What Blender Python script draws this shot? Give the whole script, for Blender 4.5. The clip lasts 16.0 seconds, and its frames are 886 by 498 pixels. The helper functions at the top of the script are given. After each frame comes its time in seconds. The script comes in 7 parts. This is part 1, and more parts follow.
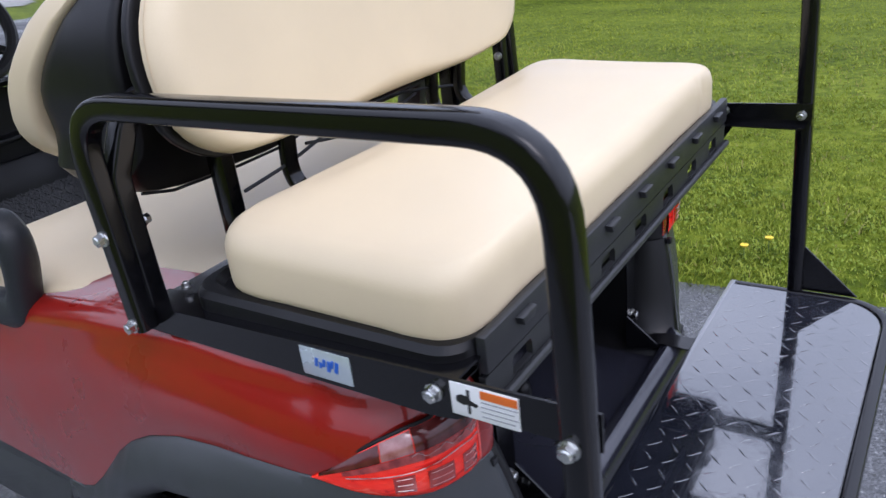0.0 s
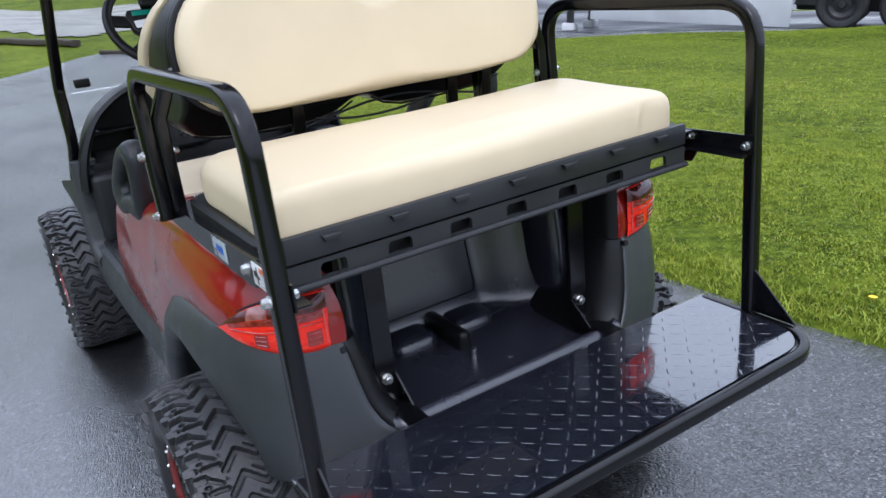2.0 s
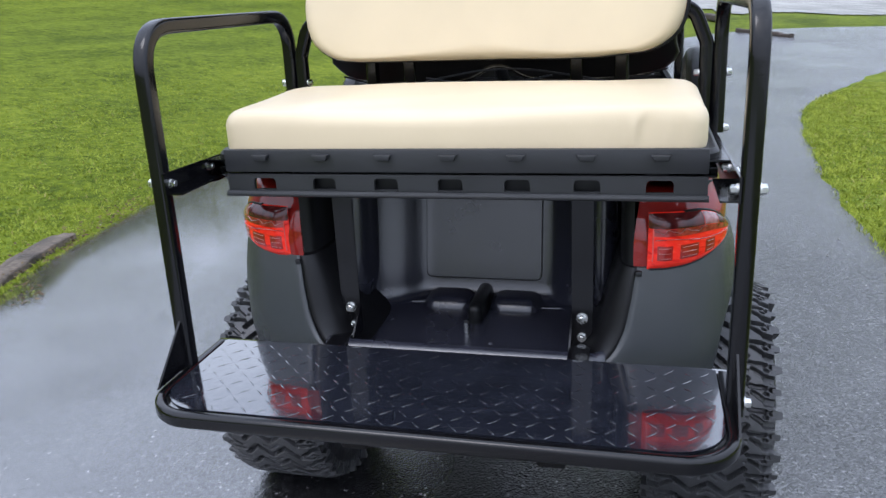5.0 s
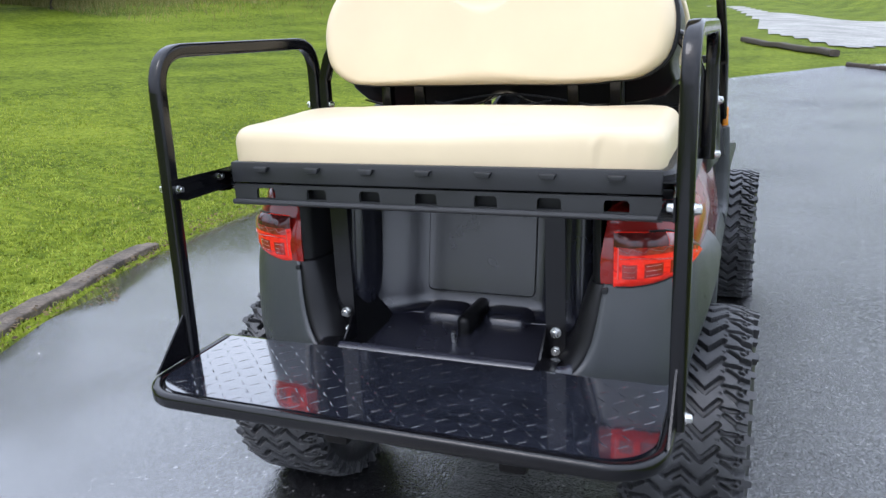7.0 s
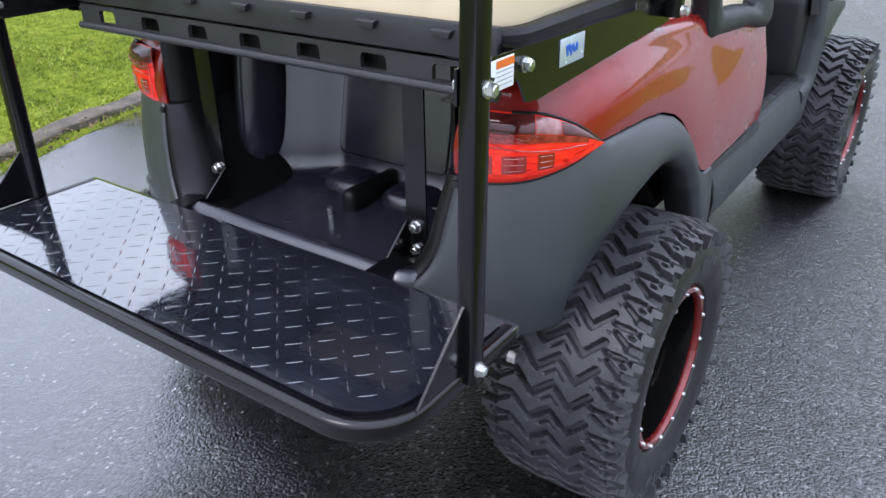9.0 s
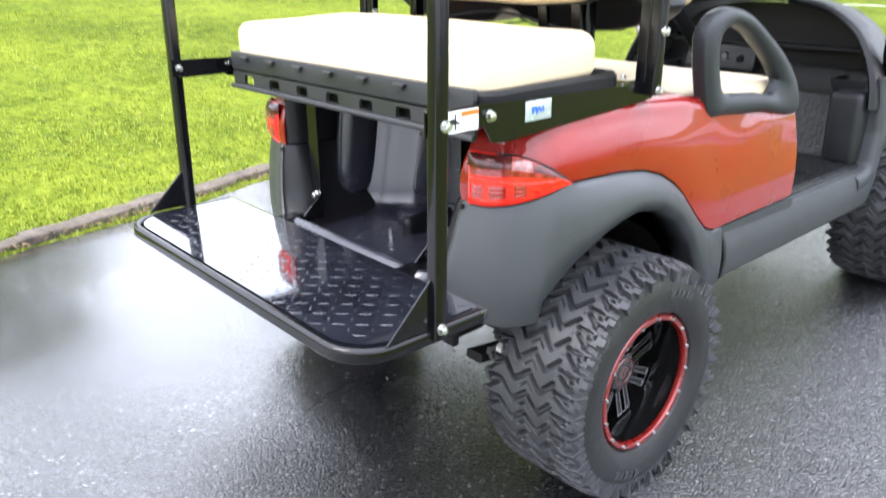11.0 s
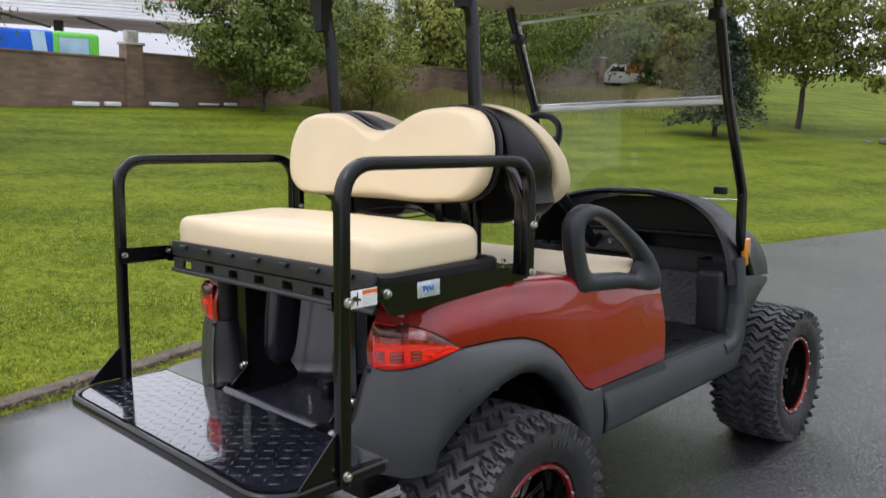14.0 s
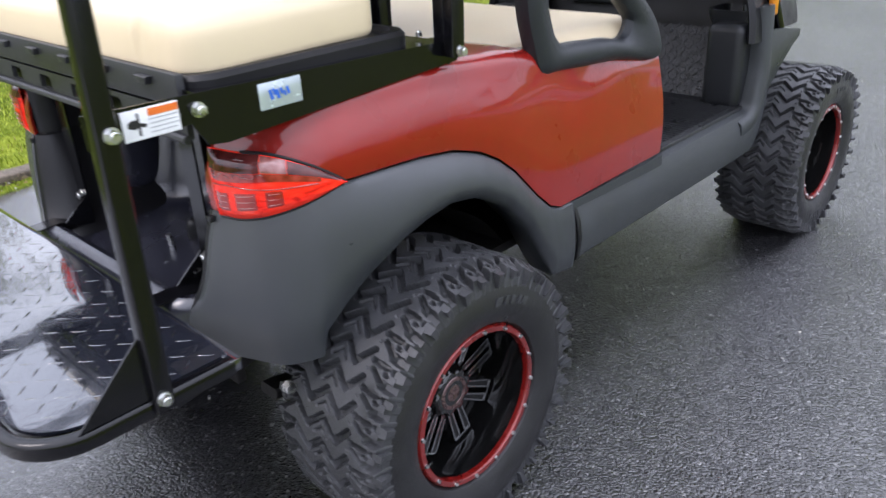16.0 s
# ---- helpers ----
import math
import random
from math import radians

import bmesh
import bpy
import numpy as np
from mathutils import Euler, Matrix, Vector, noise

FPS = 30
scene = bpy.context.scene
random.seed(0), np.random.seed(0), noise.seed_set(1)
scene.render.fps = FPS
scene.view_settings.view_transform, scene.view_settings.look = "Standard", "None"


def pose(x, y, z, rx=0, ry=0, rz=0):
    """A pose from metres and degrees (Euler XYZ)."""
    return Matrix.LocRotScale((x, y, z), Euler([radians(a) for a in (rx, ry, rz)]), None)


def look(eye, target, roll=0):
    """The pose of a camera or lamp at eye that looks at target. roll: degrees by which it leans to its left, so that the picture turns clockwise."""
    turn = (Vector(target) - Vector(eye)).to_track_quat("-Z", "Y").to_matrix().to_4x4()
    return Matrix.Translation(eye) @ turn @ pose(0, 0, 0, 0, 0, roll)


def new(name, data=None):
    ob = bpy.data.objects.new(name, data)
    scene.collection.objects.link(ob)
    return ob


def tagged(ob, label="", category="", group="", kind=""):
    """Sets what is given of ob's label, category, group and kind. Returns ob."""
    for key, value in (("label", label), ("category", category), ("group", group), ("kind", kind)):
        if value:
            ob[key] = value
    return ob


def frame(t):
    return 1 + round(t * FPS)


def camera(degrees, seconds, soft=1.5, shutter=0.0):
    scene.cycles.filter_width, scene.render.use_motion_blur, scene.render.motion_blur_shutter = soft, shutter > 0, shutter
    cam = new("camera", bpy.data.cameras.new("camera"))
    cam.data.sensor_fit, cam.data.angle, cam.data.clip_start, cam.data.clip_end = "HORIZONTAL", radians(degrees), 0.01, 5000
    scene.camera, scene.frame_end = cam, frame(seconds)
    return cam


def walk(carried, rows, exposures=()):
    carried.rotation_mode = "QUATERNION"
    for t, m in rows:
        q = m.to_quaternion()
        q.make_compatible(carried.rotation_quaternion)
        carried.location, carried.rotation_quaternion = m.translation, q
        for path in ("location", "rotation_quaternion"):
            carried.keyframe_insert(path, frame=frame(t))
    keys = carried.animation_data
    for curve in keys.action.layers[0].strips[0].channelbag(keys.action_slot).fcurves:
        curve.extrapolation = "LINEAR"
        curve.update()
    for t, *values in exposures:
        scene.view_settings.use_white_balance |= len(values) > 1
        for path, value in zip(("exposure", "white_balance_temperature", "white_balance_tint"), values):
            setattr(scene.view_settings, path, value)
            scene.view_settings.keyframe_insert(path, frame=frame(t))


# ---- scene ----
# The cart stands on a driveway that leans a little to its left; CART carries its own frame into the world.
CART = pose(0, 0, 0, 0, -4.57, 0)
cam = camera(59.5, 16.0, soft=1.4, shutter=0.3)
PATH = [
    (0, (-1.008, -0.376, 1.369), (0.470, 0.687, 0.540), -7.3),
    (0.5, (-0.993, -0.549, 1.368), (0.431, 0.646, 0.630), -6.9),
    (1, (-0.935, -0.745, 1.348), (0.311, 0.662, 0.663), -5.3),
    (1.5, (-0.913, -0.944, 1.337), (0.206, 0.570, 0.662), -5.7),
    (2, (-0.826, -1.101, 1.348), (0.144, 0.498, 0.638), -6.2),
    (2.5, (-0.647, -1.241, 1.338), (0.178, 0.459, 0.683), -5.9),
    (3, (-0.494, -1.172, 1.311), (0.183, 0.608, 0.701), -5.6),
    (3.5, (-0.353, -1.083, 1.288), (0.132, 0.768, 0.705), -5.1),
    (4, (-0.034, -1.090, 1.253), (-0.035, 0.799, 0.596), -3.3),
    (4.5, (0.192, -1.227, 1.247), (-0.099, 0.643, 0.599), -2.7),
    (4.7, (0.258, -1.323, 1.245), (-0.121, 0.532, 0.601), -2.8),
    (6.8, (0.633, -1.462, 1.209), (-0.088, 0.321, 0.659), -3.3),
    (7, (0.610, -1.400, 1.220), (-0.121, 0.380, 0.674), -2.8),
    (7.5, (0.593, -1.273, 1.213), (-0.163, 0.497, 0.669), -2.1),
    (8, (0.787, -1.099, 1.209), (-0.064, 0.592, 0.566), -1.8),
    (8.5, (0.916, -0.932, 1.180), (-0.017, 0.634, 0.357), -1.4),
    (8.7, (0.933, -0.840, 1.158), (-0.038, 0.655, 0.251), -1.6),
    (10.8, (1.396, -0.911, 1.158), (0.023, 0.304, 0.360), -0.5),
    (11, (1.465, -0.970, 1.183), (0.060, 0.268, 0.480), -0.6),
    (11.5, (1.648, -1.098, 1.222), (0.143, 0.148, 0.793), -0.3),
    (12, (1.721, -1.154, 1.268), (0.193, 0.110, 1.015), -0.5),
    (12.5, (1.746, -1.170, 1.287), (0.286, 0.190, 1.149), 0.0),
    (13, (1.737, -1.142, 1.284), (0.344, 0.287, 1.152), 0.4),
    (13.5, (1.742, -1.129, 1.262), (0.358, 0.306, 1.105), -0.2),
    (14, (1.729, -1.109, 1.237), (0.355, 0.320, 0.974), -0.3),
    (14.5, (1.722, -1.080, 1.209), (0.362, 0.325, 0.789), -0.7),
    (15, (1.627, -0.954, 1.192), (0.318, 0.438, 0.600), -1.2),
    (15.5, (1.495, -0.777, 1.181), (0.222, 0.604, 0.495), -2.1),
    (16, (1.404, -0.501, 1.176), (0.148, 0.794, 0.313), -2.9),
]
# seconds, stops, kelvin, tint
EXPOSURE = [(0.0, -0.1, 5850, 22), (1.5, 0.03, 5850, 18), (3.0, 0.0, 5780, 14), (4.5, 0.08, 5880, 16), (7.0, 0.37, 5970, 15), (8.7, 0.44, 5950, 17), (10.8, 1.5, 6350, 16), (11.2, 1.45, 6500, 16), (11.5, 1.12, 6750, 16),
            (12.0, 0.52, 6900, 19), (12.5, 0.06, 7000, 19), (13.5, -0.15, 6850, 19), (14.5, 0.11, 6450, 19), (15.2, 0.4, 6300, 18), (16.0, 0.6, 6300, 20)]
walk(cam, [(t, CART @ look(eye, target, roll)) for t, eye, target, roll in PATH], EXPOSURE)

# ---- world and light: a bright overcast sky after rain ----
world = bpy.data.worlds.new("overcast")
scene.world = world
world.use_nodes = True
wn, wl = world.node_tree.nodes, world.node_tree.links
wn.clear()
w_out = wn.new("ShaderNodeOutputWorld")
w_bg = wn.new("ShaderNodeBackground")
w_sky = wn.new("ShaderNodeTexSky")
w_sky.sky_type, w_sky.sun_disc = "NISHITA", False
w_sky.sun_elevation, w_sky.sun_rotation = radians(48), radians(200)
w_sky.dust_density = 4.0
w_co = wn.new("ShaderNodeTexCoord")
w_no = wn.new("ShaderNodeTexNoise")
w_no.inputs["Scale"].default_value, w_no.inputs["Detail"].default_value = 2.6, 6
w_map = wn.new("ShaderNodeMapping")
w_map.inputs["Scale"].default_value = (1, 1, 2.6)
w_ramp = wn.new("ShaderNodeValToRGB")
w_ramp.color_ramp.elements[0].position, w_ramp.color_ramp.elements[0].color = 0.3, (7.0, 7.8, 8.9, 1)
w_ramp.color_ramp.elements[1].position, w_ramp.color_ramp.elements[1].color = 0.7, (11.4, 12.2, 13.2, 1)
w_mix = wn.new("ShaderNodeMix")
w_mix.data_type = "RGBA"
w_mix.inputs[0].default_value = 0.86
wl.new(w_co.outputs["Generated"], w_map.inputs[0])
wl.new(w_map.outputs[0], w_no.inputs["Vector"])
wl.new(w_no.outputs[0], w_ramp.inputs[0])
wl.new(w_sky.outputs[0], w_mix.inputs[6])
wl.new(w_ramp.outputs[0], w_mix.inputs[7])
# an overcast sky is brighter overhead than at the horizon
w_sep = wn.new("ShaderNodeSeparateXYZ")
wl.new(w_co.outputs["Generated"], w_sep.inputs[0])
w_up = wn.new("ShaderNodeMapRange")
w_up.inputs[1].default_value, w_up.inputs[2].default_value = 0.0, 0.9
w_up.inputs[3].default_value, w_up.inputs[4].default_value = 0.66, 1.52
wl.new(w_sep.outputs[2], w_up.inputs[0])
w_mul = wn.new("ShaderNodeMix")
w_mul.data_type, w_mul.blend_type = "RGBA", "MULTIPLY"
w_mul.inputs[0].default_value = 1.0
wl.new(w_mix.outputs[2], w_mul.inputs[6])
wl.new(w_up.outputs[0], w_mul.inputs[7])
wl.new(w_mul.outputs[2], w_bg.inputs[0])
w_bg.inputs[1].default_value = 0.15
wl.new(w_bg.outputs[0], w_out.inputs[0])

sun = new("sun", bpy.data.lights.new("sun", "SUN"))
sun.data.energy, sun.data.angle, sun.data.color = 0.9, radians(25), (1.0, 0.96, 0.9)
sun.matrix_basis = look((-6, -9, 14), (0, 0, 0))

# ---- materials ----
def material(name, base, rough=0.5, metal=0.0, vary=0.12, scale=8.0, fine=0.0, fine_scale=200.0, bump=0.0, bump_scale=120.0,
             rough_vary=0.1, coat=0.0, spec=0.5, detail=5, second=None, coords="Object", coat_ior=1.5):
    """A node material: a base colour that drifts at two scales, a drifting roughness and a fine relief."""
    m = bpy.data.materials.new(name)
    m.use_nodes = True
    n, l = m.node_tree.nodes, m.node_tree.links
    b = n["Principled BSDF"]
    co = n.new("ShaderNodeTexCoord")
    big = n.new("ShaderNodeTexNoise")
    big.inputs["Scale"].default_value, big.inputs["Detail"].default_value = scale, detail
    l.new(co.outputs[coords], big.inputs["Vector"])
    ramp = n.new("ShaderNodeValToRGB")
    other = second or tuple(c * (1 - vary) for c in base)
    ramp.color_ramp.elements[0].position, ramp.color_ramp.elements[1].position = 0.32, 0.68
    ramp.color_ramp.elements[0].color = (*other, 1)
    ramp.color_ramp.elements[1].color = (*(min(1, c * (1 + vary * 0.5)) for c in base), 1)
    l.new(big.outputs[0], ramp.inputs[0])
    colour = ramp.outputs[0]
    small = n.new("ShaderNodeTexNoise")
    small.inputs["Scale"].default_value, small.inputs["Detail"].default_value = fine_scale, 3
    l.new(co.outputs[coords], small.inputs["Vector"])
    if fine:
        mix = n.new("ShaderNodeMix")
        mix.data_type, mix.blend_type = "RGBA", "OVERLAY"
        mix.inputs[0].default_value = fine
        l.new(colour, mix.inputs[6])
        l.new(small.outputs[0], mix.inputs[7])
        colour = mix.outputs[2]
    l.new(colour, b.inputs["Base Color"])
    rr = n.new("ShaderNodeMapRange")
    rr.inputs[1].default_value, rr.inputs[2].default_value = 0.3, 0.7
    rr.inputs[3].default_value, rr.inputs[4].default_value = max(0.02, rough - rough_vary), min(1, rough + rough_vary)
    l.new(big.outputs[0], rr.inputs[0])
    l.new(rr.outputs[0], b.inputs["Roughness"])
    b.inputs["Metallic"].default_value = metal
    b.inputs["Specular IOR Level"].default_value = spec
    b.inputs["Coat Weight"].default_value, b.inputs["Coat Roughness"].default_value, b.inputs["Coat IOR"].default_value = coat, 0.04, coat_ior
    if bump:
        bn = n.new("ShaderNodeTexNoise")
        bn.inputs["Scale"].default_value, bn.inputs["Detail"].default_value = bump_scale, 3
        l.new(co.outputs[coords], bn.inputs["Vector"])
        bu = n.new("ShaderNodeBump")
        bu.inputs["Strength"].default_value, bu.inputs["Distance"].default_value = bump, 0.01
        l.new(bn.outputs[0], bu.inputs["Height"])
        l.new(bu.outputs[0], b.inputs["Normal"])
    return m


VINYL = material("cream_vinyl", (0.69, 0.575, 0.385), 0.42, vary=0.05, scale=5, bump=0.05, bump_scale=420, rough_vary=0.06, spec=0.35)
GLOSS = material("black_powder_coat", (0.004, 0.004, 0.005), 0.14, vary=0.2, bump=0.02, bump_scale=260, rough_vary=0.04, spec=0.4)
WETDECK = material("wet_black_tread_plate", (0.013, 0.0145, 0.021), 0.10, vary=0.3, scale=14, rough_vary=0.07, spec=1.0, coat=1.0, bump=0.06, bump_scale=40, coat_ior=1.85)
PLASTIC = material("black_plastic", (0.008, 0.008, 0.009), 0.40, vary=0.25, bump=0.12, bump_scale=700, rough_vary=0.1, spec=0.27)
STRIP = material("black_moulded_strip", (0.020, 0.021, 0.023), 0.45, vary=0.2, bump=0.1, bump_scale=800)
INTERIOR = material("black_interior_plastic", (0.005, 0.0053, 0.006), 0.40, vary=0.25, bump=0.1, bump_scale=600, spec=0.3)
SHELL = material("black_seat_shell", (0.006, 0.006, 0.007), 0.38, vary=0.2, bump=0.06, bump_scale=500, spec=0.3)
TUB = material("black_tub_plastic", (0.018, 0.019, 0.028), 0.24, vary=0.2, bump=0.04, bump_scale=700, rough_vary=0.05, spec=0.85)
FENDER = material("dark_grey_fender_plastic", (0.026, 0.030, 0.034), 0.36, vary=0.12, fine=0.2, fine_scale=900, bump=0.2, bump_scale=1100, spec=0.8)
HIP = material("dark_moulded_foam", (0.020, 0.023, 0.027), 0.40, vary=0.15, fine=0.2, fine_scale=900, bump=0.2, bump_scale=1000, spec=0.4)
SILL = material("dark_grey_sill_plastic", (0.034, 0.038, 0.041), 0.48, vary=0.15, bump=0.2, bump_scale=900)
RED = material("candy_red_paint", (0.25, 0.011, 0.007), 0.3, metal=0.0, vary=0.1, fine=0.12, fine_scale=1500, coat=0.9, rough_vary=0.05, spec=0.15)
TREAD = material("worn_tread_rubber", (0.038, 0.039, 0.042), 0.42, vary=0.35, scale=16, fine=0.3, fine_scale=160, bump=0.2, bump_scale=300, rough_vary=0.15)
RUBBER = material("tyre_rubber", (0.013, 0.013, 0.014), 0.42, vary=0.3, scale=14, fine=0.25, fine_scale=160, bump=0.2, bump_scale=300, rough_vary=0.15)
RIMBLACK = material("gloss_black_alloy", (0.006, 0.006, 0.006), 0.12, metal=0.3, rough_vary=0.04, coat=0.6)
MACHINED = material("machined_alloy", (0.48, 0.49, 0.50), 0.2, metal=1.0, bump=0.05, bump_scale=300)
RIMRED = material("red_anodised_ring", (0.20, 0.007, 0.005), 0.28, metal=0.3, coat=0.7)
ZINC = material("zinc_plated_steel", (0.62, 0.63, 0.62), 0.3, metal=1.0, vary=0.25, scale=60, rough_vary=0.12)
CHASSIS = material("chassis_black", (0.010, 0.009, 0.009), 0.6, vary=0.4, scale=12, bump=0.2, spec=0.25)
ROOF = material("cream_roof_plastic", (0.70, 0.64, 0.53), 0.45, vary=0.06, scale=3, bump=0.06, bump_scale=300)
LINER = material("beige_roof_liner", (0.54, 0.45, 0.33), 0.6, vary=0.12, scale=5, bump=0.1, bump_scale=200)
MAT = material("rubber_floor_mat", (0.012, 0.0125, 0.014), 0.36, spec=0.5, vary=0.25, scale=20, bump=0.5, bump_scale=130)
DASHGREY = material("dash_grey", (0.014, 0.015, 0.017), 0.42, vary=0.2, spec=0.35)
WHITE = material("white_label", (0.82, 0.83, 0.83), 0.35, vary=0.03)
ORANGE = material("orange_print", (0.75, 0.16, 0.02), 0.4, vary=0.05)
PRINT = material("black_print", (0.01, 0.01, 0.01), 0.5)
GREYPRINT = material("grey_print", (0.35, 0.36, 0.38), 0.5)
BLUE = material("blue_print", (0.02, 0.12, 0.55), 0.4, vary=0.15)
SILVER = material("silver_label", (0.60, 0.68, 0.74), 0.25, metal=0.5, vary=0.1, scale=30)
AMBER = material("amber_lens", (0.65, 0.22, 0.02), 0.12, coat=0.5)
TEAL = material("teal_plastic", (0.01, 0.22, 0.16), 0.3)
ALU = material("brushed_aluminium", (0.72, 0.74, 0.76), 0.35, metal=0.9, rough_vary=0.1)


def glass(name, tint, rough=0.0, alpha=1.0):
    m = bpy.data.materials.new(name)
    m.use_nodes = True
    b = m.node_tree.nodes["Principled BSDF"]
    b.inputs["Base Color"].default_value = (*tint, 1)
    b.inputs["Transmission Weight"].default_value = 1.0
    b.inputs["Roughness"].default_value = rough
    b.inputs["IOR"].default_value = 1.45
    return m


ACRYLIC = glass("tinted_acrylic", (0.93, 0.94, 0.93), 0.0)
GREASY = material("yellowed_steel", (0.30, 0.28, 0.18), 0.6, vary=0.4, scale=20)
BADGE = material("cap_emblem", (0.16, 0.105, 0.10), 0.3, metal=0.7, vary=0.5, scale=160)
HAZE = material("hazy_red_lens", (0.40, 0.045, 0.035), 0.10, second=(0.16, 0.006, 0.005), scale=60, coat=0.9)
FROST = material("pale_lens_plastic", (0.50, 0.24, 0.21), 0.12, second=(0.30, 0.03, 0.022), scale=48, coat=1.0)
PALELENS = material("dull_pink_lens", (0.36, 0.16, 0.15), 0.12, second=(0.20, 0.04, 0.035), scale=60, coat=1.0)
RIB = material("pale_red_lens_rib", (0.85, 0.10, 0.08), 0.2, coat=0.5)
CELL = material("red_lamp_cell", (0.33, 0.020, 0.014), 0.2, vary=0.3, scale=60, coat=1.0)


def lamp_material():
    """A red moulded lens over a faceted reflector: deep and bright red by turns, with pale glints put into the colour.
    """
    m = bpy.data.materials.new("red_reflector")
    m.use_nodes = True
    n, l = m.node_tree.nodes, m.node_tree.links
    b = n["Principled BSDF"]
    co = n.new("ShaderNodeTexCoord")
    mp = n.new("ShaderNodeMapping")
    mp.inputs["Scale"].default_value = (0.7, 0.7, 1.6)
    l.new(co.outputs["Object"], mp.inputs[0])
    no = n.new("ShaderNodeTexNoise")
    no.inputs["Scale"].default_value, no.inputs["Detail"].default_value, no.inputs["Distortion"].default_value = 34, 5, 1.2
    vo = n.new("ShaderNodeTexVoronoi")
    vo.inputs["Scale"].default_value = 85
    for t in (no, vo):
        l.new(mp.outputs[0], t.inputs["Vector"])
    # the ramp's pale end paints glints into the base colour
    ramp = n.new("ShaderNodeValToRGB")
    for e, (p, c) in zip(ramp.color_ramp.elements, ((0.30, (0.62, 0.010, 0.006, 1)), (0.74, (1.0, 0.18, 0.12, 1)))):
        e.position, e.color = p, c
    for p, c in ((0.42, (0.98, 0.024, 0.010, 1)), (0.62, (1.0, 0.042, 0.018, 1))):
        ramp.color_ramp.elements.new(p).color = c
    l.new(no.outputs[0], ramp.inputs[0])
    l.new(ramp.outputs[0], b.inputs["Base Color"])
    b.inputs["Roughness"].default_value = 0.2
    b.inputs["Coat Weight"].default_value, b.inputs["Coat Roughness"].default_value = 0.35, 0.03
    b.inputs["Specular IOR Level"].default_value = 0.25
    bu = n.new("ShaderNodeBump")
    bu.inputs["Strength"].default_value, bu.inputs["Distance"].default_value = 0.35, 0.004
    l.new(vo.outputs["Distance"], bu.inputs["Height"])
    l.new(bu.outputs[0], b.inputs["Normal"])
    return m


REFLECTOR = lamp_material()
DARKLENS = material("smoked_red_lens", (0.11, 0.022, 0.02), 0.12, second=(0.04, 0.005, 0.005), scale=36, coat=0.3, spec=0.4)


# ---- mesh helpers ----
def mesh_of(name, bm, mat, smooth=True, sharp=35):
    bmesh.ops.recalc_face_normals(bm, faces=bm.faces)
    me = bpy.data.meshes.new(name)
    if smooth:
        for fc in bm.faces:
            fc.smooth = True
        lim = radians(sharp)
        for e in bm.edges:
            if len(e.link_faces) == 2 and e.calc_face_angle(0) > lim:
                e.smooth = False
    bm.to_mesh(me)
    bm.free()
    if mat:
        me.materials.append(mat)
    return me


def part(name, bm, mat, parent, label="", smooth=True, solid=0.0, offset=-1.0, bevel=0.0, crisp=True):
    """Links a bmesh as one mesh object under a thing or a part."""
    ob = new(name, mesh_of(name, bm, mat, smooth))
    ob.parent = parent
    if solid:
        md = ob.modifiers.new("thick", "SOLIDIFY")
        md.thickness, md.offset = solid, offset
        if crisp:
            ob.modifiers.new("crisp", "EDGE_SPLIT").split_angle = radians(38)
    if bevel:
        md = ob.modifiers.new("edge", "BEVEL")
        md.width, md.segments, md.limit_method = bevel, 2, "ANGLE"
    if label:
        ob["label"] = label
    return ob


def thing(name, label, category, at=None, group="", kind=""):
    ob = new(name)
    if at is not None:
        ob.matrix_basis = at
    return tagged(ob, label, category, group, kind)


def box(c, s, bevel=0.0, seg=2, rot=None, bm=None):
    bm = bm or bmesh.new()
    r = bmesh.ops.create_cube(bm, size=1.0)
    m = Matrix.Translation(c) @ (rot or Matrix()) @ Matrix.Diagonal((*s, 1))
    bmesh.ops.transform(bm, matrix=m, verts=r["verts"])
    if bevel:
        ed = list({e for v in r["verts"] for e in v.link_edges})
        bmesh.ops.bevel(bm, geom=ed, offset=bevel, segments=seg, affect="EDGES", profile=0.5)
    return bm


def cyl(a, b, r, r2=None, n=16, bm=None, caps=True):
    bm = bm or bmesh.new()
    a, b = Vector(a), Vector(b)
    d = b - a
    m = Matrix.Translation((a + b) / 2) @ d.to_track_quat("Z", "Y").to_matrix().to_4x4()
    bmesh.ops.create_cone(bm, cap_ends=caps, segments=n, radius1=r, radius2=r if r2 is None else r2, depth=d.length, matrix=m)
    return bm


def fillet(pts, radius, n=7):
    """The path through pts with its inner corners rounded."""
    pts = [Vector(p) for p in pts]
    out = [pts[0]]
    for a, b, c in zip(pts, pts[1:], pts[2:]):
        u, v = (a - b).normalized(), (c - b).normalized()
        ang = u.angle(v)
        if ang > 3.05:
            out.append(b)
            continue
        d = min(radius / math.tan(ang / 2), (a - b).length * 0.49, (c - b).length * 0.49)
        p, q = b + u * d, b + v * d
        for i in range(n + 1):
            t = i / n
            out.append(p * (1 - t) ** 2 + b * 2 * t * (1 - t) + q * t * t)
    out.append(pts[-1])
    return out


def rounded(w, h, r, n=3):
    """A rounded rectangle as a ring of points."""
    ring = []
    for cx, cy, a0 in ((w / 2 - r, h / 2 - r, 0), (-w / 2 + r, h / 2 - r, 90), (-w / 2 + r, -h / 2 + r, 180), (w / 2 - r, -h / 2 + r, 270)):
        for i in range(n + 1):
            a = radians(a0 + 90 * i / n)
            ring.append((cx + r * math.cos(a), cy + r * math.sin(a)))
    return ring


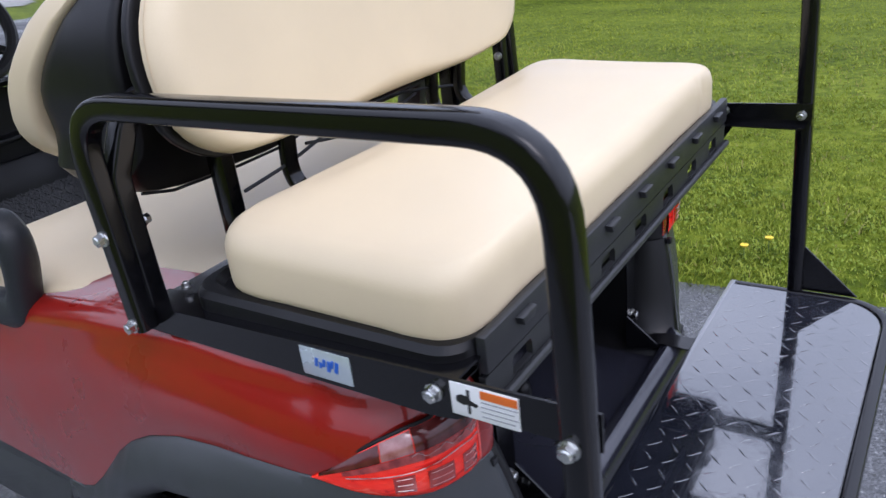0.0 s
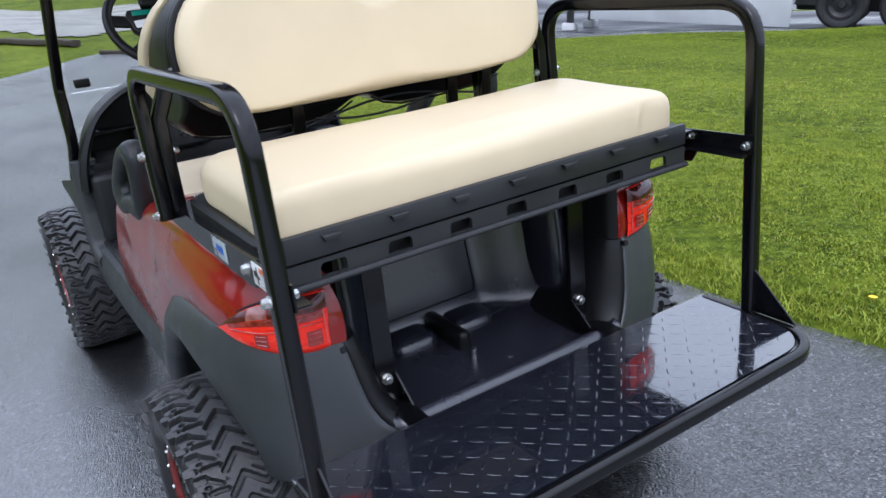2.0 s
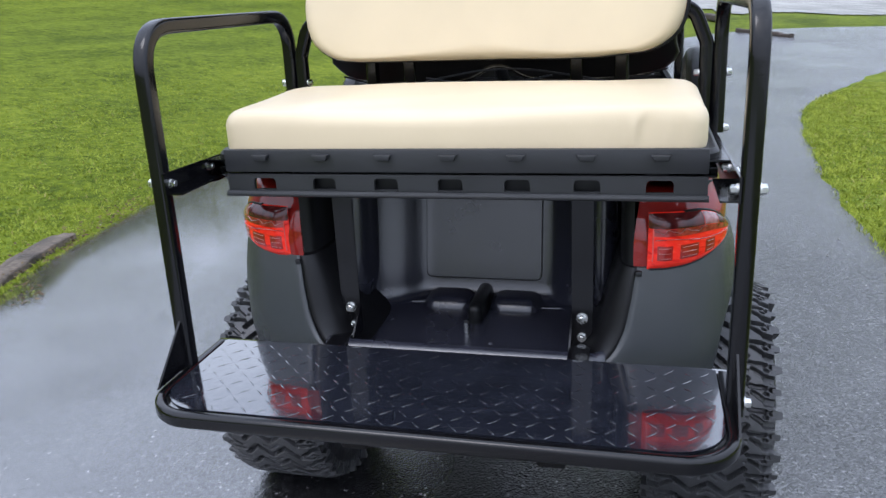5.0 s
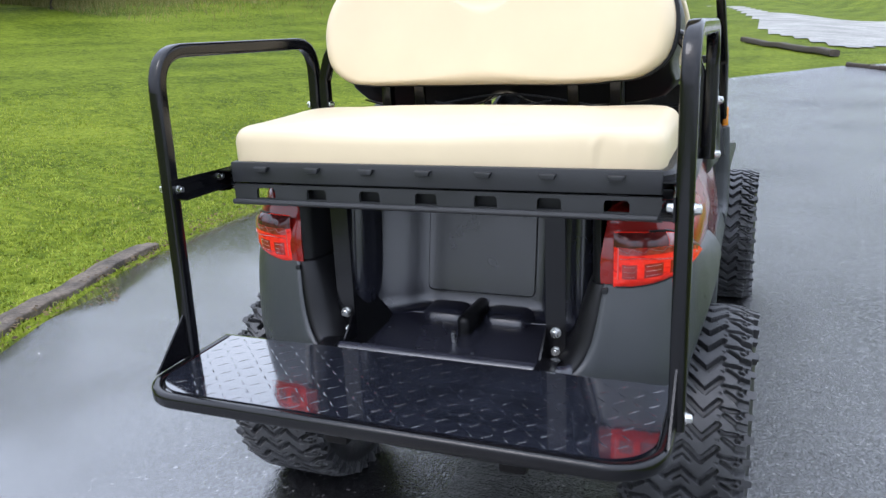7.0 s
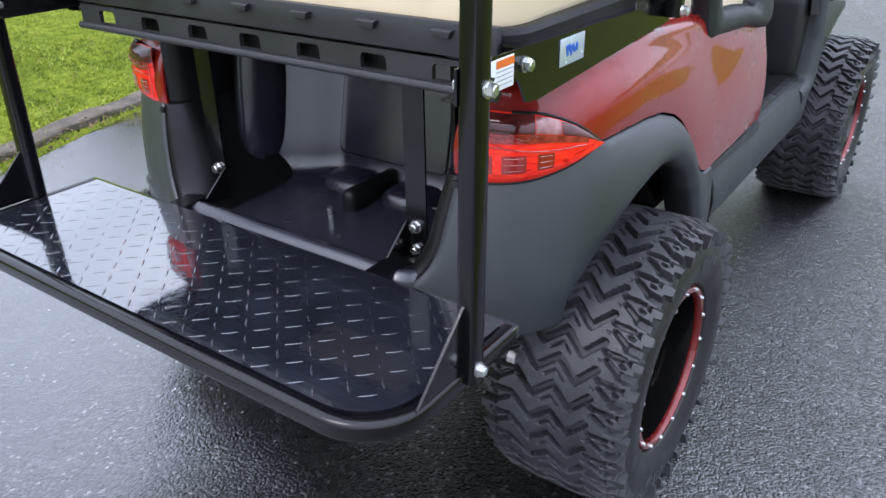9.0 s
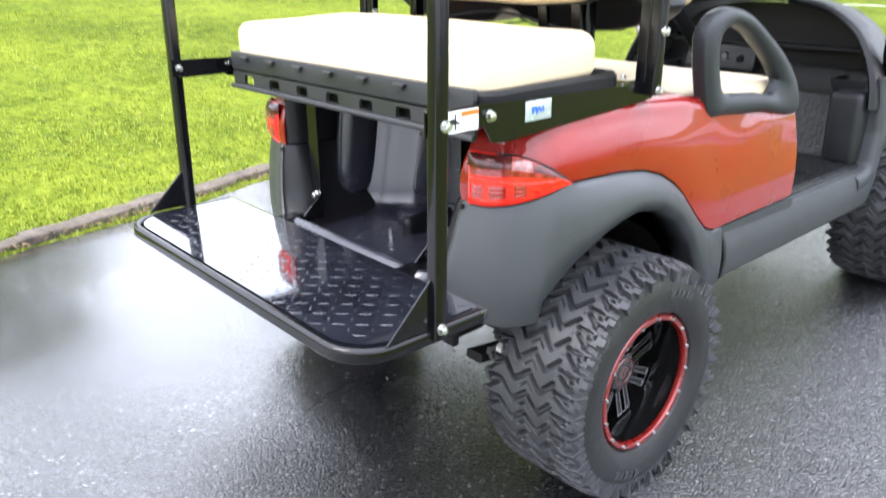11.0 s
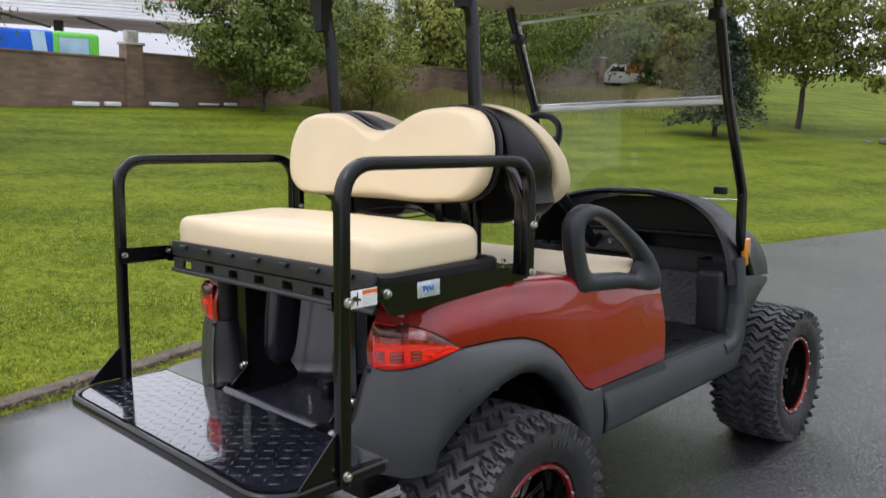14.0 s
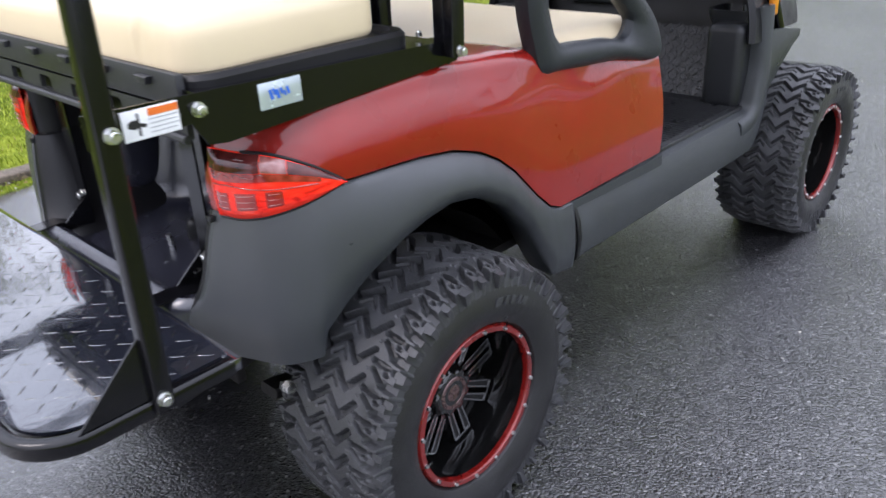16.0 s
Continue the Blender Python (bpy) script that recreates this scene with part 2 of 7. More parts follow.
def ring_circle(r, n=12):
    return [(r * math.cos(2 * math.pi * i / n), r * math.sin(2 * math.pi * i / n)) for i in range(n)]


def sweep(pts, ring, up=(0, 0, 1), bm=None, close=False):
    """A ring of points drawn along a path."""
    bm = bm or bmesh.new()
    pts = [Vector(p) for p in pts]
    n, rows = len(pts), []
    side = None
    for i, p in enumerate(pts):
        a = pts[i - 1] if i or close else pts[0]
        b = pts[(i + 1) % n] if i < n - 1 or close else pts[-1]
        d = (b - a).normalized()
        if side is None:
            side = d.cross(Vector(up))
            if side.length < 1e-4:
                side = d.cross(Vector((1, 0, 0)))
        side = (side - d * side.dot(d)).normalized()
        top = side.cross(d).normalized()
        rows.append([bm.verts.new(p + side * x + top * y) for x, y in ring])
    m = len(ring)
    for i in range(n if close else n - 1):
        r, q = rows[i], rows[(i + 1) % n]
        for j in range(m):
            bm.faces.new((r[j], r[(j + 1) % m], q[(j + 1) % m], q[j]))
    if not close:
        bm.faces.new(rows[0][::-1])
        bm.faces.new(rows[-1])
    return bm


def loft(rows, bm=None, close=False):
    """A sheet through rows of points."""
    bm = bm or bmesh.new()
    vs = [[bm.verts.new(p) for p in r] for r in rows]
    for a, b in zip(vs, vs[1:]):
        k = len(a)
        for j in range(k if close else k - 1):
            f = (a[j], a[(j + 1) % k], b[(j + 1) % k], b[j])
            try:
                bm.faces.new(f)
            except ValueError:
                pass
    return bm


def lathe(profile, n=48, centre=(0, 0, 0), bm=None):
    """A profile of (x, radius) turned about the x axis."""
    bm = bm or bmesh.new()
    c = Vector(centre)
    rows = []
    for i in range(n):
        a = 2 * math.pi * i / n
        rows.append([bm.verts.new(c + Vector((x, r * math.cos(a), r * math.sin(a)))) for x, r in profile])
    for i in range(n):
        a, b = rows[i], rows[(i + 1) % n]
        for j in range(len(profile) - 1):
            bm.faces.new((a[j], a[j + 1], b[j + 1], b[j]))
    return bm


def prism(outline, axis, lo, hi, bm=None, bevel=0.0, seg=2):
    """A flat outline (two coordinates) pushed along an axis from lo to hi."""
    bm = bm or bmesh.new()

    def at(p, d):
        return {"x": (d, p[0], p[1]), "y": (p[0], d, p[1]), "z": (p[0], p[1], d)}[axis]
    a = [bm.verts.new(at(p, lo)) for p in outline]
    b = [bm.verts.new(at(p, hi)) for p in outline]
    k = len(a)
    fs = [bm.faces.new(a[::-1]), bm.faces.new(b)]
    fs += [bm.faces.new((a[i], a[(i + 1) % k], b[(i + 1) % k], b[i])) for i in range(k)]
    if bevel:
        ed = list({e for fc in fs[:2] for e in fc.edges})
        bmesh.ops.bevel(bm, geom=ed, offset=bevel, segments=seg, affect="EDGES", profile=0.5)
    return bm


def along(table, t):
    """Linear interpolation in a table of (t, value)."""
    return float(np.interp(t, [p[0] for p in table], [p[1] for p in table]))


def smoothed(pts, n):
    """n points on a smooth curve through pts."""
    p = np.array(pts, float)
    d = np.r_[0, np.cumsum(np.linalg.norm(np.diff(p, axis=0), axis=1))]
    t = np.linspace(0, d[-1], n)
    idx = np.clip(np.searchsorted(d, t) - 1, 0, len(p) - 2)
    m = np.gradient(p, d, axis=0)
    h = (d[idx + 1] - d[idx])[:, None]
    u = ((t - d[idx])[:, None]) / h
    return (p[idx] * (2 * u**3 - 3 * u**2 + 1) + m[idx] * h * (u**3 - 2 * u**2 + u) + p[idx + 1] * (3 * u**2 - 2 * u**3) + m[idx + 1] * h * (u**3 - u**2))


def bolt(parent, at, axis, r=0.011, h=0.008, name="bolt"):
    """A hexagon head on a washer."""
    a, d, r = Vector(at), Vector(axis).normalized(), r * 0.9
    bm = cyl(a, a + d * 0.0025, r * 1.18, n=18)
    cyl(a + d * 0.0025, a + d * (0.0025 + h), r, r * 0.96, n=6, bm=bm)
    cyl(a + d * (0.0025 + h), a + d * (0.004 + h), r * 0.72, r * 0.55, n=12, bm=bm)
    return part(name, bm, ZINC, parent, sharp_label(name))


def sharp_label(name):
    return "zinc-plated hexagon bolt head"


# ---- the ground: lawn to the horizon, the wet driveway, the yard and the gravel ----
def smoothstep(a, b, x):
    t = np.clip((np.asarray(x, float) - a) / (b - a), 0, 1)
    return t * t * (3 - 2 * t)


def height(x, y):
    x, y = np.asarray(x, float), np.asarray(y, float)
    lean = np.interp(x, [-200, -14, -9, -6, -4.2, -3, 2.3, 4, 7, 12, 19, 200],
                     [0.0, 0.0, -0.06, -0.15, -0.22, -0.238, 0.184, 0.22, 0.25, 0.25, 0.22, 0.22])
    rise = 0.035 * np.clip(y - 16, 0, 150) * smoothstep(14, -2, x)
    rise = rise + 0.03 * np.clip(y - 8, 0, 45) * smoothstep(-8, -24, x)
    rise = rise + 0.075 * np.clip(y - 28, 0, 95) * smoothstep(4, 16, x)
    rise = rise + 0.5 * smoothstep(-15, -26, x) + 0.045 * np.clip(y - 76, 0, 120)
    # a low bank where the right-hand lawn meets the yard
    q = (x - 13) * 0.783 + (y - 9.3) * 0.623
    p = (x - 13) * 0.623 - (y - 9.3) * 0.783
    bank = (0.10 + 0.22 * smoothstep(0, 6, p)) * np.exp(-((q + 0.7) / 0.8) ** 2) * smoothstep(-4, -1, p) * smoothstep(14, 9, p)
    return lean + rise + bank


def ht(x, y):
    return float(height(x, y))


def graded(lo, hi, mid_lo, mid_hi, step):
    mid = np.arange(mid_lo, mid_hi + step / 2, step)

    def out(start, end):
        v, d = [], step
        p = start
        while p < end:
            d *= 1.25
            p += d
            v.append(p)
        return v
    return np.array([-q for q in out(-mid_lo, -lo)][::-1] + list(mid) + out(mid_hi, hi))


def sheet(name, xs, ys, lift, mat, keep=None, noise_amp=0.0):
    X, Y = np.meshgrid(xs, ys)
    Z = height(X, Y) + lift
    if noise_amp:
        Z = Z + noise_amp * (np.sin(X * 2.1 + np.sin(Y * 1.3) * 2) * np.sin(Y * 1.7 + X * 0.6))
    v = np.stack([X, Y, Z], -1).reshape(-1, 3)
    k = len(xs)
    faces = []
    for j in range(len(ys) - 1):
        for i in range(k - 1):
            if keep is None or keep((xs[i] + xs[i + 1]) / 2, (ys[j] + ys[j + 1]) / 2):
                a = j * k + i
                faces.append((a, a + 1, a + k + 1, a + k))
    me = bpy.data.meshes.new(name)
    me.from_pydata(v.tolist(), [], faces)
    me.polygons.foreach_set("use_smooth", [True] * len(faces))
    me.materials.append(mat)
    return new(name, me)


def asphalt_material():
    m = bpy.data.materials.new("wet_asphalt")
    m.use_nodes = True
    n, l = m.node_tree.nodes, m.node_tree.links
    b = n["Principled BSDF"]
    co = n.new("ShaderNodeTexCoord")
    vor = n.new("ShaderNodeTexVoronoi")
    vor.inputs["Scale"].default_value = 155
    big = n.new("ShaderNodeTexNoise")
    big.inputs["Scale"].default_value, big.inputs["Detail"].default_value = 0.55, 6
    mid = n.new("ShaderNodeTexNoise")
    mid.inputs["Scale"].default_value, mid.inputs["Detail"].default_value = 9, 6
    for t in (vor, big, mid):
        l.new(co.outputs["Object"], t.inputs["Vector"])
    ramp = n.new("ShaderNodeValToRGB")
    ramp.color_ramp.elements[0].position, ramp.color_ramp.elements[0].color = 0.0, (0.006, 0.006, 0.0068, 1)
    ramp.color_ramp.elements[1].position, ramp.color_ramp.elements[1].color = 1.0, (0.22, 0.218, 0.216, 1)
    stone = ramp.color_ramp.elements.new(0.60)
    stone.color = (0.008, 0.008, 0.0095, 1)
    chip = ramp.color_ramp.elements.new(0.86)
    chip.color = (0.045, 0.045, 0.048, 1)
    l.new(vor.outputs["Color"], ramp.inputs[0])
    mix = n.new("ShaderNodeMix")
    mix.data_type, mix.blend_type = "RGBA", "MULTIPLY"
    mix.inputs[0].default_value = 0.6
    l.new(ramp.outputs[0], mix.inputs[6])
    r2 = n.new("ShaderNodeValToRGB")
    r2.color_ramp.elements[0].position, r2.color_ramp.elements[0].color = 0.3, (0.55, 0.55, 0.55, 1)
    r2.color_ramp.elements[1].position, r2.color_ramp.elements[1].color = 0.7, (1.25, 1.25, 1.25, 1)
    l.new(mid.outputs[0], r2.inputs[0])
    l.new(r2.outputs[0], mix.inputs[7])
    l.new(mix.outputs[2], b.inputs["Base Color"])
    # the film of water lies smoother towards the low left side
    sep = n.new("ShaderNodeSeparateXYZ")
    l.new(co.outputs["Object"], sep.inputs[0])
    side = n.new("ShaderNodeMapRange")
    side.inputs[1].default_value, side.inputs[2].default_value = -1.0, 0.75
    side.inputs[3].default_value, side.inputs[4].default_value = -0.16, 0.10
    along_drive = n.new("ShaderNodeMath")
    along_drive.operation = "MULTIPLY_ADD"
    along_drive.inputs[1].default_value = 0.4
    l.new(sep.outputs[1], along_drive.inputs[0])
    l.new(sep.outputs[0], along_drive.inputs[2])
    l.new(along_drive.outputs[0], side.inputs[0])
    calm = n.new("ShaderNodeMapRange")
    calm.inputs[3].default_value, calm.inputs[4].default_value = 0.34, 0.66
    l.new(big.outputs[0], calm.inputs[0])
    wet = n.new("ShaderNodeMath")
    l.new(calm.outputs[0], wet.inputs[0])
    l.new(side.outputs[0], wet.inputs[1])

    def ranged(lo, hi):
        r = n.new("ShaderNodeMapRange")
        r.inputs[1].default_value, r.inputs[2].default_value = 0.32, 0.64
        r.inputs[3].default_value, r.inputs[4].default_value = lo, hi
        l.new(wet.outputs[0], r.inputs[0])
        return r.outputs[0]
    l.new(ranged(0.16, 0.42), b.inputs["Roughness"])
    grit = n.new("ShaderNodeTexNoise")
    grit.inputs["Scale"].default_value, grit.inputs["Detail"].default_value, grit.inputs["Roughness"].default_value = 150, 3, 0.65
    l.new(co.outputs["Object"], grit.inputs["Vector"])
    hgt = n.new("ShaderNodeMath")
    hgt.operation = "MULTIPLY_ADD"
    l.new(grit.outputs[0], hgt.inputs[0])
    hgt.inputs[1].default_value = 2.0
    dome = n.new("ShaderNodeMath")
    dome.operation = "MULTIPLY"
    dome.inputs[1].default_value = -1.2
    l.new(vor.outputs["Distance"], dome.inputs[0])
    l.new(dome.outputs[0], hgt.inputs[2])
    bu = n.new("ShaderNodeBump")
    bu.inputs["Distance"].default_value = 0.007
    l.new(ranged(0.15, 0.6), bu.inputs["Strength"])
    l.new(hgt.outputs[0], bu.inputs["Height"])
    l.new(bu.outputs[0], b.inputs["Normal"])
    # the water follows the stones where it is thin
    film = n.new("ShaderNodeBump")
    film.inputs["Distance"].default_value = 0.008
    l.new(ranged(0.01, 0.42), film.inputs["Strength"])
    l.new(hgt.outputs[0], film.inputs["Height"])
    l.new(film.outputs[0], b.inputs["Coat Normal"])
    l.new(ranged(0.6, 0.12), b.inputs["Specular IOR Level"])
    # single stones shed the water, others stay glossy
    cell = n.new("ShaderNodeMapRange")
    cell.inputs[1].default_value, cell.inputs[2].default_value = 0.15, 0.85
    l.new(vor.outputs["Color"], cell.inputs[0])
    l.new(ranged(1.0, 0.30), cell.inputs[3])
    cell.inputs[4].default_value = 1.0
    l.new(cell.outputs[0], b.inputs["Coat Weight"])
    l.new(ranged(0.06, 0.16), b.inputs["Coat Roughness"])
    b.inputs["Coat IOR"].default_value = 2.1
    return m


ASPHALT = asphalt_material()


def lawn_material():
    """Mown turf: soft mowing bands, clumps at three scales and a tufted relief."""
    m = bpy.data.materials.new("lawn_turf")
    m.use_nodes = True
    n, l = m.node_tree.nodes, m.node_tree.links
    b = n["Principled BSDF"]
    co = n.new("ShaderNodeTexCoord")

    def noise(scale, detail):
        t = n.new("ShaderNodeTexNoise")
        t.inputs["Scale"].default_value, t.inputs["Detail"].default_value = scale, detail
        l.new(co.outputs["Object"], t.inputs["Vector"])
        return t.outputs[0]
    band = n.new("ShaderNodeTexWave")
    band.inputs["Scale"].default_value, band.inputs["Distortion"].default_value, band.inputs["Detail Scale"].default_value = 0.16, 2.5, 0.4
    turn = n.new("ShaderNodeMapping")
    turn.inputs["Rotation"].default_value = (0, 0, radians(12))
    l.new(co.outputs["Object"], turn.inputs[0])
    l.new(turn.outputs[0], band.inputs["Vector"])

    def blend(a, c, f):
        x = n.new("ShaderNodeMix")
        x.inputs[0].default_value = f
        l.new(a, x.inputs[2])
        l.new(c, x.inputs[3])
        return x.outputs[0]
    f = blend(blend(blend(noise(0.35, 8), noise(4.5, 6), 0.5), noise(17, 6), 0.45), band.outputs["Fac"], 0.035)
    ramp = n.new("ShaderNodeValToRGB")
    for e, (p, c) in zip(ramp.color_ramp.elements, ((0.40, (0.040, 0.062, 0.005, 1)), (0.60, (0.156, 0.190, 0.018, 1)))):
        e.position, e.color = p, c
    mid = ramp.color_ramp.elements.new(0.50)
    mid.color = (0.090, 0.122, 0.009, 1)
    l.new(f, ramp.inputs[0])
    l.new(ramp.outputs[0], b.inputs["Base Color"])
    b.inputs["Roughness"].default_value = 0.75
    b.inputs["Specular IOR Level"].default_value = 0.04
    bu = n.new("ShaderNodeBump")
    bu.inputs["Strength"].default_value, bu.inputs["Distance"].default_value = 0.8, 0.03
    l.new(blend(noise(9, 4), noise(45, 4), 0.5), bu.inputs["Height"])
    l.new(bu.outputs[0], b.inputs["Normal"])
    return m


LAWN = lawn_material()
GRAVEL = material("pale_gravel", (0.30, 0.295, 0.27), 0.85, vary=0.35, scale=0.7, fine=0.5, fine_scale=9, bump=0.5, bump_scale=40, spec=0.2)
YARD = material("wet_yard", (0.055, 0.055, 0.058), 0.5, vary=0.5, scale=0.22, fine=0.3, fine_scale=12, rough_vary=0.47, spec=0.3, detail=7)
TIMBER = material("weathered_timber", (0.115, 0.092, 0.070), 0.9, vary=0.6, scale=7, fine=0.6, fine_scale=45, bump=0.6, bump_scale=50)

ground = sheet("ground", graded(-420, 420, -6, 18, 0.5), graded(-300, 420, -8, 46, 0.5), -0.015, LAWN)
tagged(ground, "mown green lawn, damp after rain", "lawn", kind="structure")

# edges of the driveway: (x, y) going forward
LEFT_EDGE = [(-1.7, -14), (-1.75, -6), (-1.9, -2.2), (-2.12, -0.6), (-2.27, 0.2), (-2.38, 0.8), (-2.57, 1.4), (-2.72, 2.05), (-2.84, 2.75), (-2.84, 3.5), (-2.70, 5.2), (-2.46, 7.2), (-2.1, 8.9), (-1.5, 11.6),
             (-0.85, 13.7), (0.1, 15.8), (1.4, 17.1), (3.4, 19.0), (9.0, 23.5), (20, 32), (36, 44)]
RIGHT_EDGE = [(1.9, -14), (1.75, -6), (1.64, -2.2), (1.6, -0.6), (1.55, 0.2), (1.5, 0.8), (1.45, 1.5), (1.47, 2.4), (1.5, 3.6), (1.62, 5.2), (1.95, 7.0), (2.6, 8.4), (3.2, 9.8), (3.9, 10.9),
              (5.2, 11.9), (7.0, 12.5), (9.0, 12.5), (11.0, 11.6), (13.0, 9.3), (15.2, 6.2), (20.0, 0.5)]


def tongue(y):
    """A tongue of grass reaches in over the asphalt's edge."""
    return 0.23 * np.exp(-((np.asarray(y) - 1.34) / 0.15) ** 4)


LEFT_LINE = [(np.interp(y, [p[1] for p in LEFT_EDGE], [p[0] for p in LEFT_EDGE]) + tongue(y), y) for y in np.r_[-14, np.arange(-6, 12, 0.06), 20, 44]]


def driveway():
    lo, hi = smoothed(LEFT_EDGE, 150), smoothed(RIGHT_EDGE, 150)
    rng = np.random.default_rng(3)
    lo = lo + np.c_[rng.normal(0, 0.02, 150), np.zeros(150)]
    hi = hi + np.c_[rng.normal(0, 0.02, 150), np.zeros(150)]
    us = np.linspace(0, 1, 25)
    rows = []
    for a, b in zip(lo, hi):
        r = []
        for u in us:
            x, y = a * (1 - u) + b * u
            x += tongue(y) * (1 - u) ** 8
            z = ht(x, y) + 0.012
            if u in (0, 1):
                z -= 0.03
            r.append((x, y, z))
        rows.append(r)
    return new("driveway", mesh_of("driveway", loft(rows), ASPHALT))


tagged(driveway(), "wet dark asphalt driveway with a pale sheen", "driveway", kind="structure")
LAWN_END = [(3.9, 10.9), (5.2, 11.9), (7.0, 12.5), (9.0, 12.5), (11.0, 11.6), (13.0, 9.3), (15.2, 6.2), (20.0, 0.5), (40, -30)]
yard = sheet("yard", np.arange(7, 62, 1.0), np.arange(-26, 50, 1.0), 0.018, YARD,
             keep=lambda x, y: y > along(LAWN_END, x) + 2.5 and y < 22 + (x - 7) * 0.72)
tagged(yard, "wet grey yard with shallow puddles", "yard", kind="structure")
GRAVEL_NEAR = [(-2.5, 70), (-1.2, 60), (0.2, 44), (0.7, 31), (2.0, 26.8), (2.7, 23.9), (5.0, 25.5), (9.0, 28.5), (14, 31), (26, 38)]
GRAVEL_FAR = [(-2.5, 71), (-1.2, 70), (1.0, 54), (5.0, 52), (8.0, 49), (14, 47), (26, 48)]
gravel = sheet("gravel_patch", np.arange(-4, 26, 0.4), np.arange(22, 76, 0.4), 0.02, GRAVEL,
               keep=lambda x, y: along(GRAVEL_NEAR, x) + 0.5 * math.sin(1.7 * x) < y < along(GRAVEL_FAR, x) + 0.8 * math.sin(0.9 * x))
tagged(gravel, "pale crushed stone patch beyond the driveway", "gravel", kind="structure")


def edge_timber(x0, y0, x1, y1, n, name="landscape_timber"):
    """Weathered timbers laid end to end along the lawn."""
    out = []
    rng = random.Random(5)
    for i in range(n):
        a, b = Vector((x0, y0)).lerp(Vector((x1, y1)), i / n), Vector((x0, y0)).lerp(Vector((x1, y1)), (i + 0.97) / n)
        p = Vector((a.x, a.y, ht(a.x, a.y) + 0.0))
        q = Vector((b.x, b.y, ht(b.x, b.y) + 0.0))
        bm = bmesh.new()
        pts = [p.lerp(q, k / 24) + Vector((rng.gauss(0, 0.007), rng.gauss(0, 0.003), rng.gauss(0, 0.006) - 0.006)) for k in range(25)]
        sweep(pts, rounded(0.080, 0.062, 0.010), bm=bm)
        sweep([p + Vector((-0.070, -0.017, -0.008)) for p in pts[2:]], rounded(0.045, 0.050, 0.008), bm=bm)
        me = mesh_of(name, bm, TIMBER)
        out.append(tagged(new(name, me), "weathered grey timber edging laid along the lawn", "timber edging", "lawn edging"))
    return out


edge_timber(-2.20, -0.42, -2.87, 2.33, 1)


# ---- the golf cart, in its own frame: x to its right, y ahead, ground at z = 0 ----
cart = thing("golf_cart", "dark red lifted golf cart with cream seats on wet asphalt", "golf cart", CART)
SIDES = (-1, 1)
REAR_AXLE, FRONT_AXLE, HUB = 0.382, 2.17, 0.283


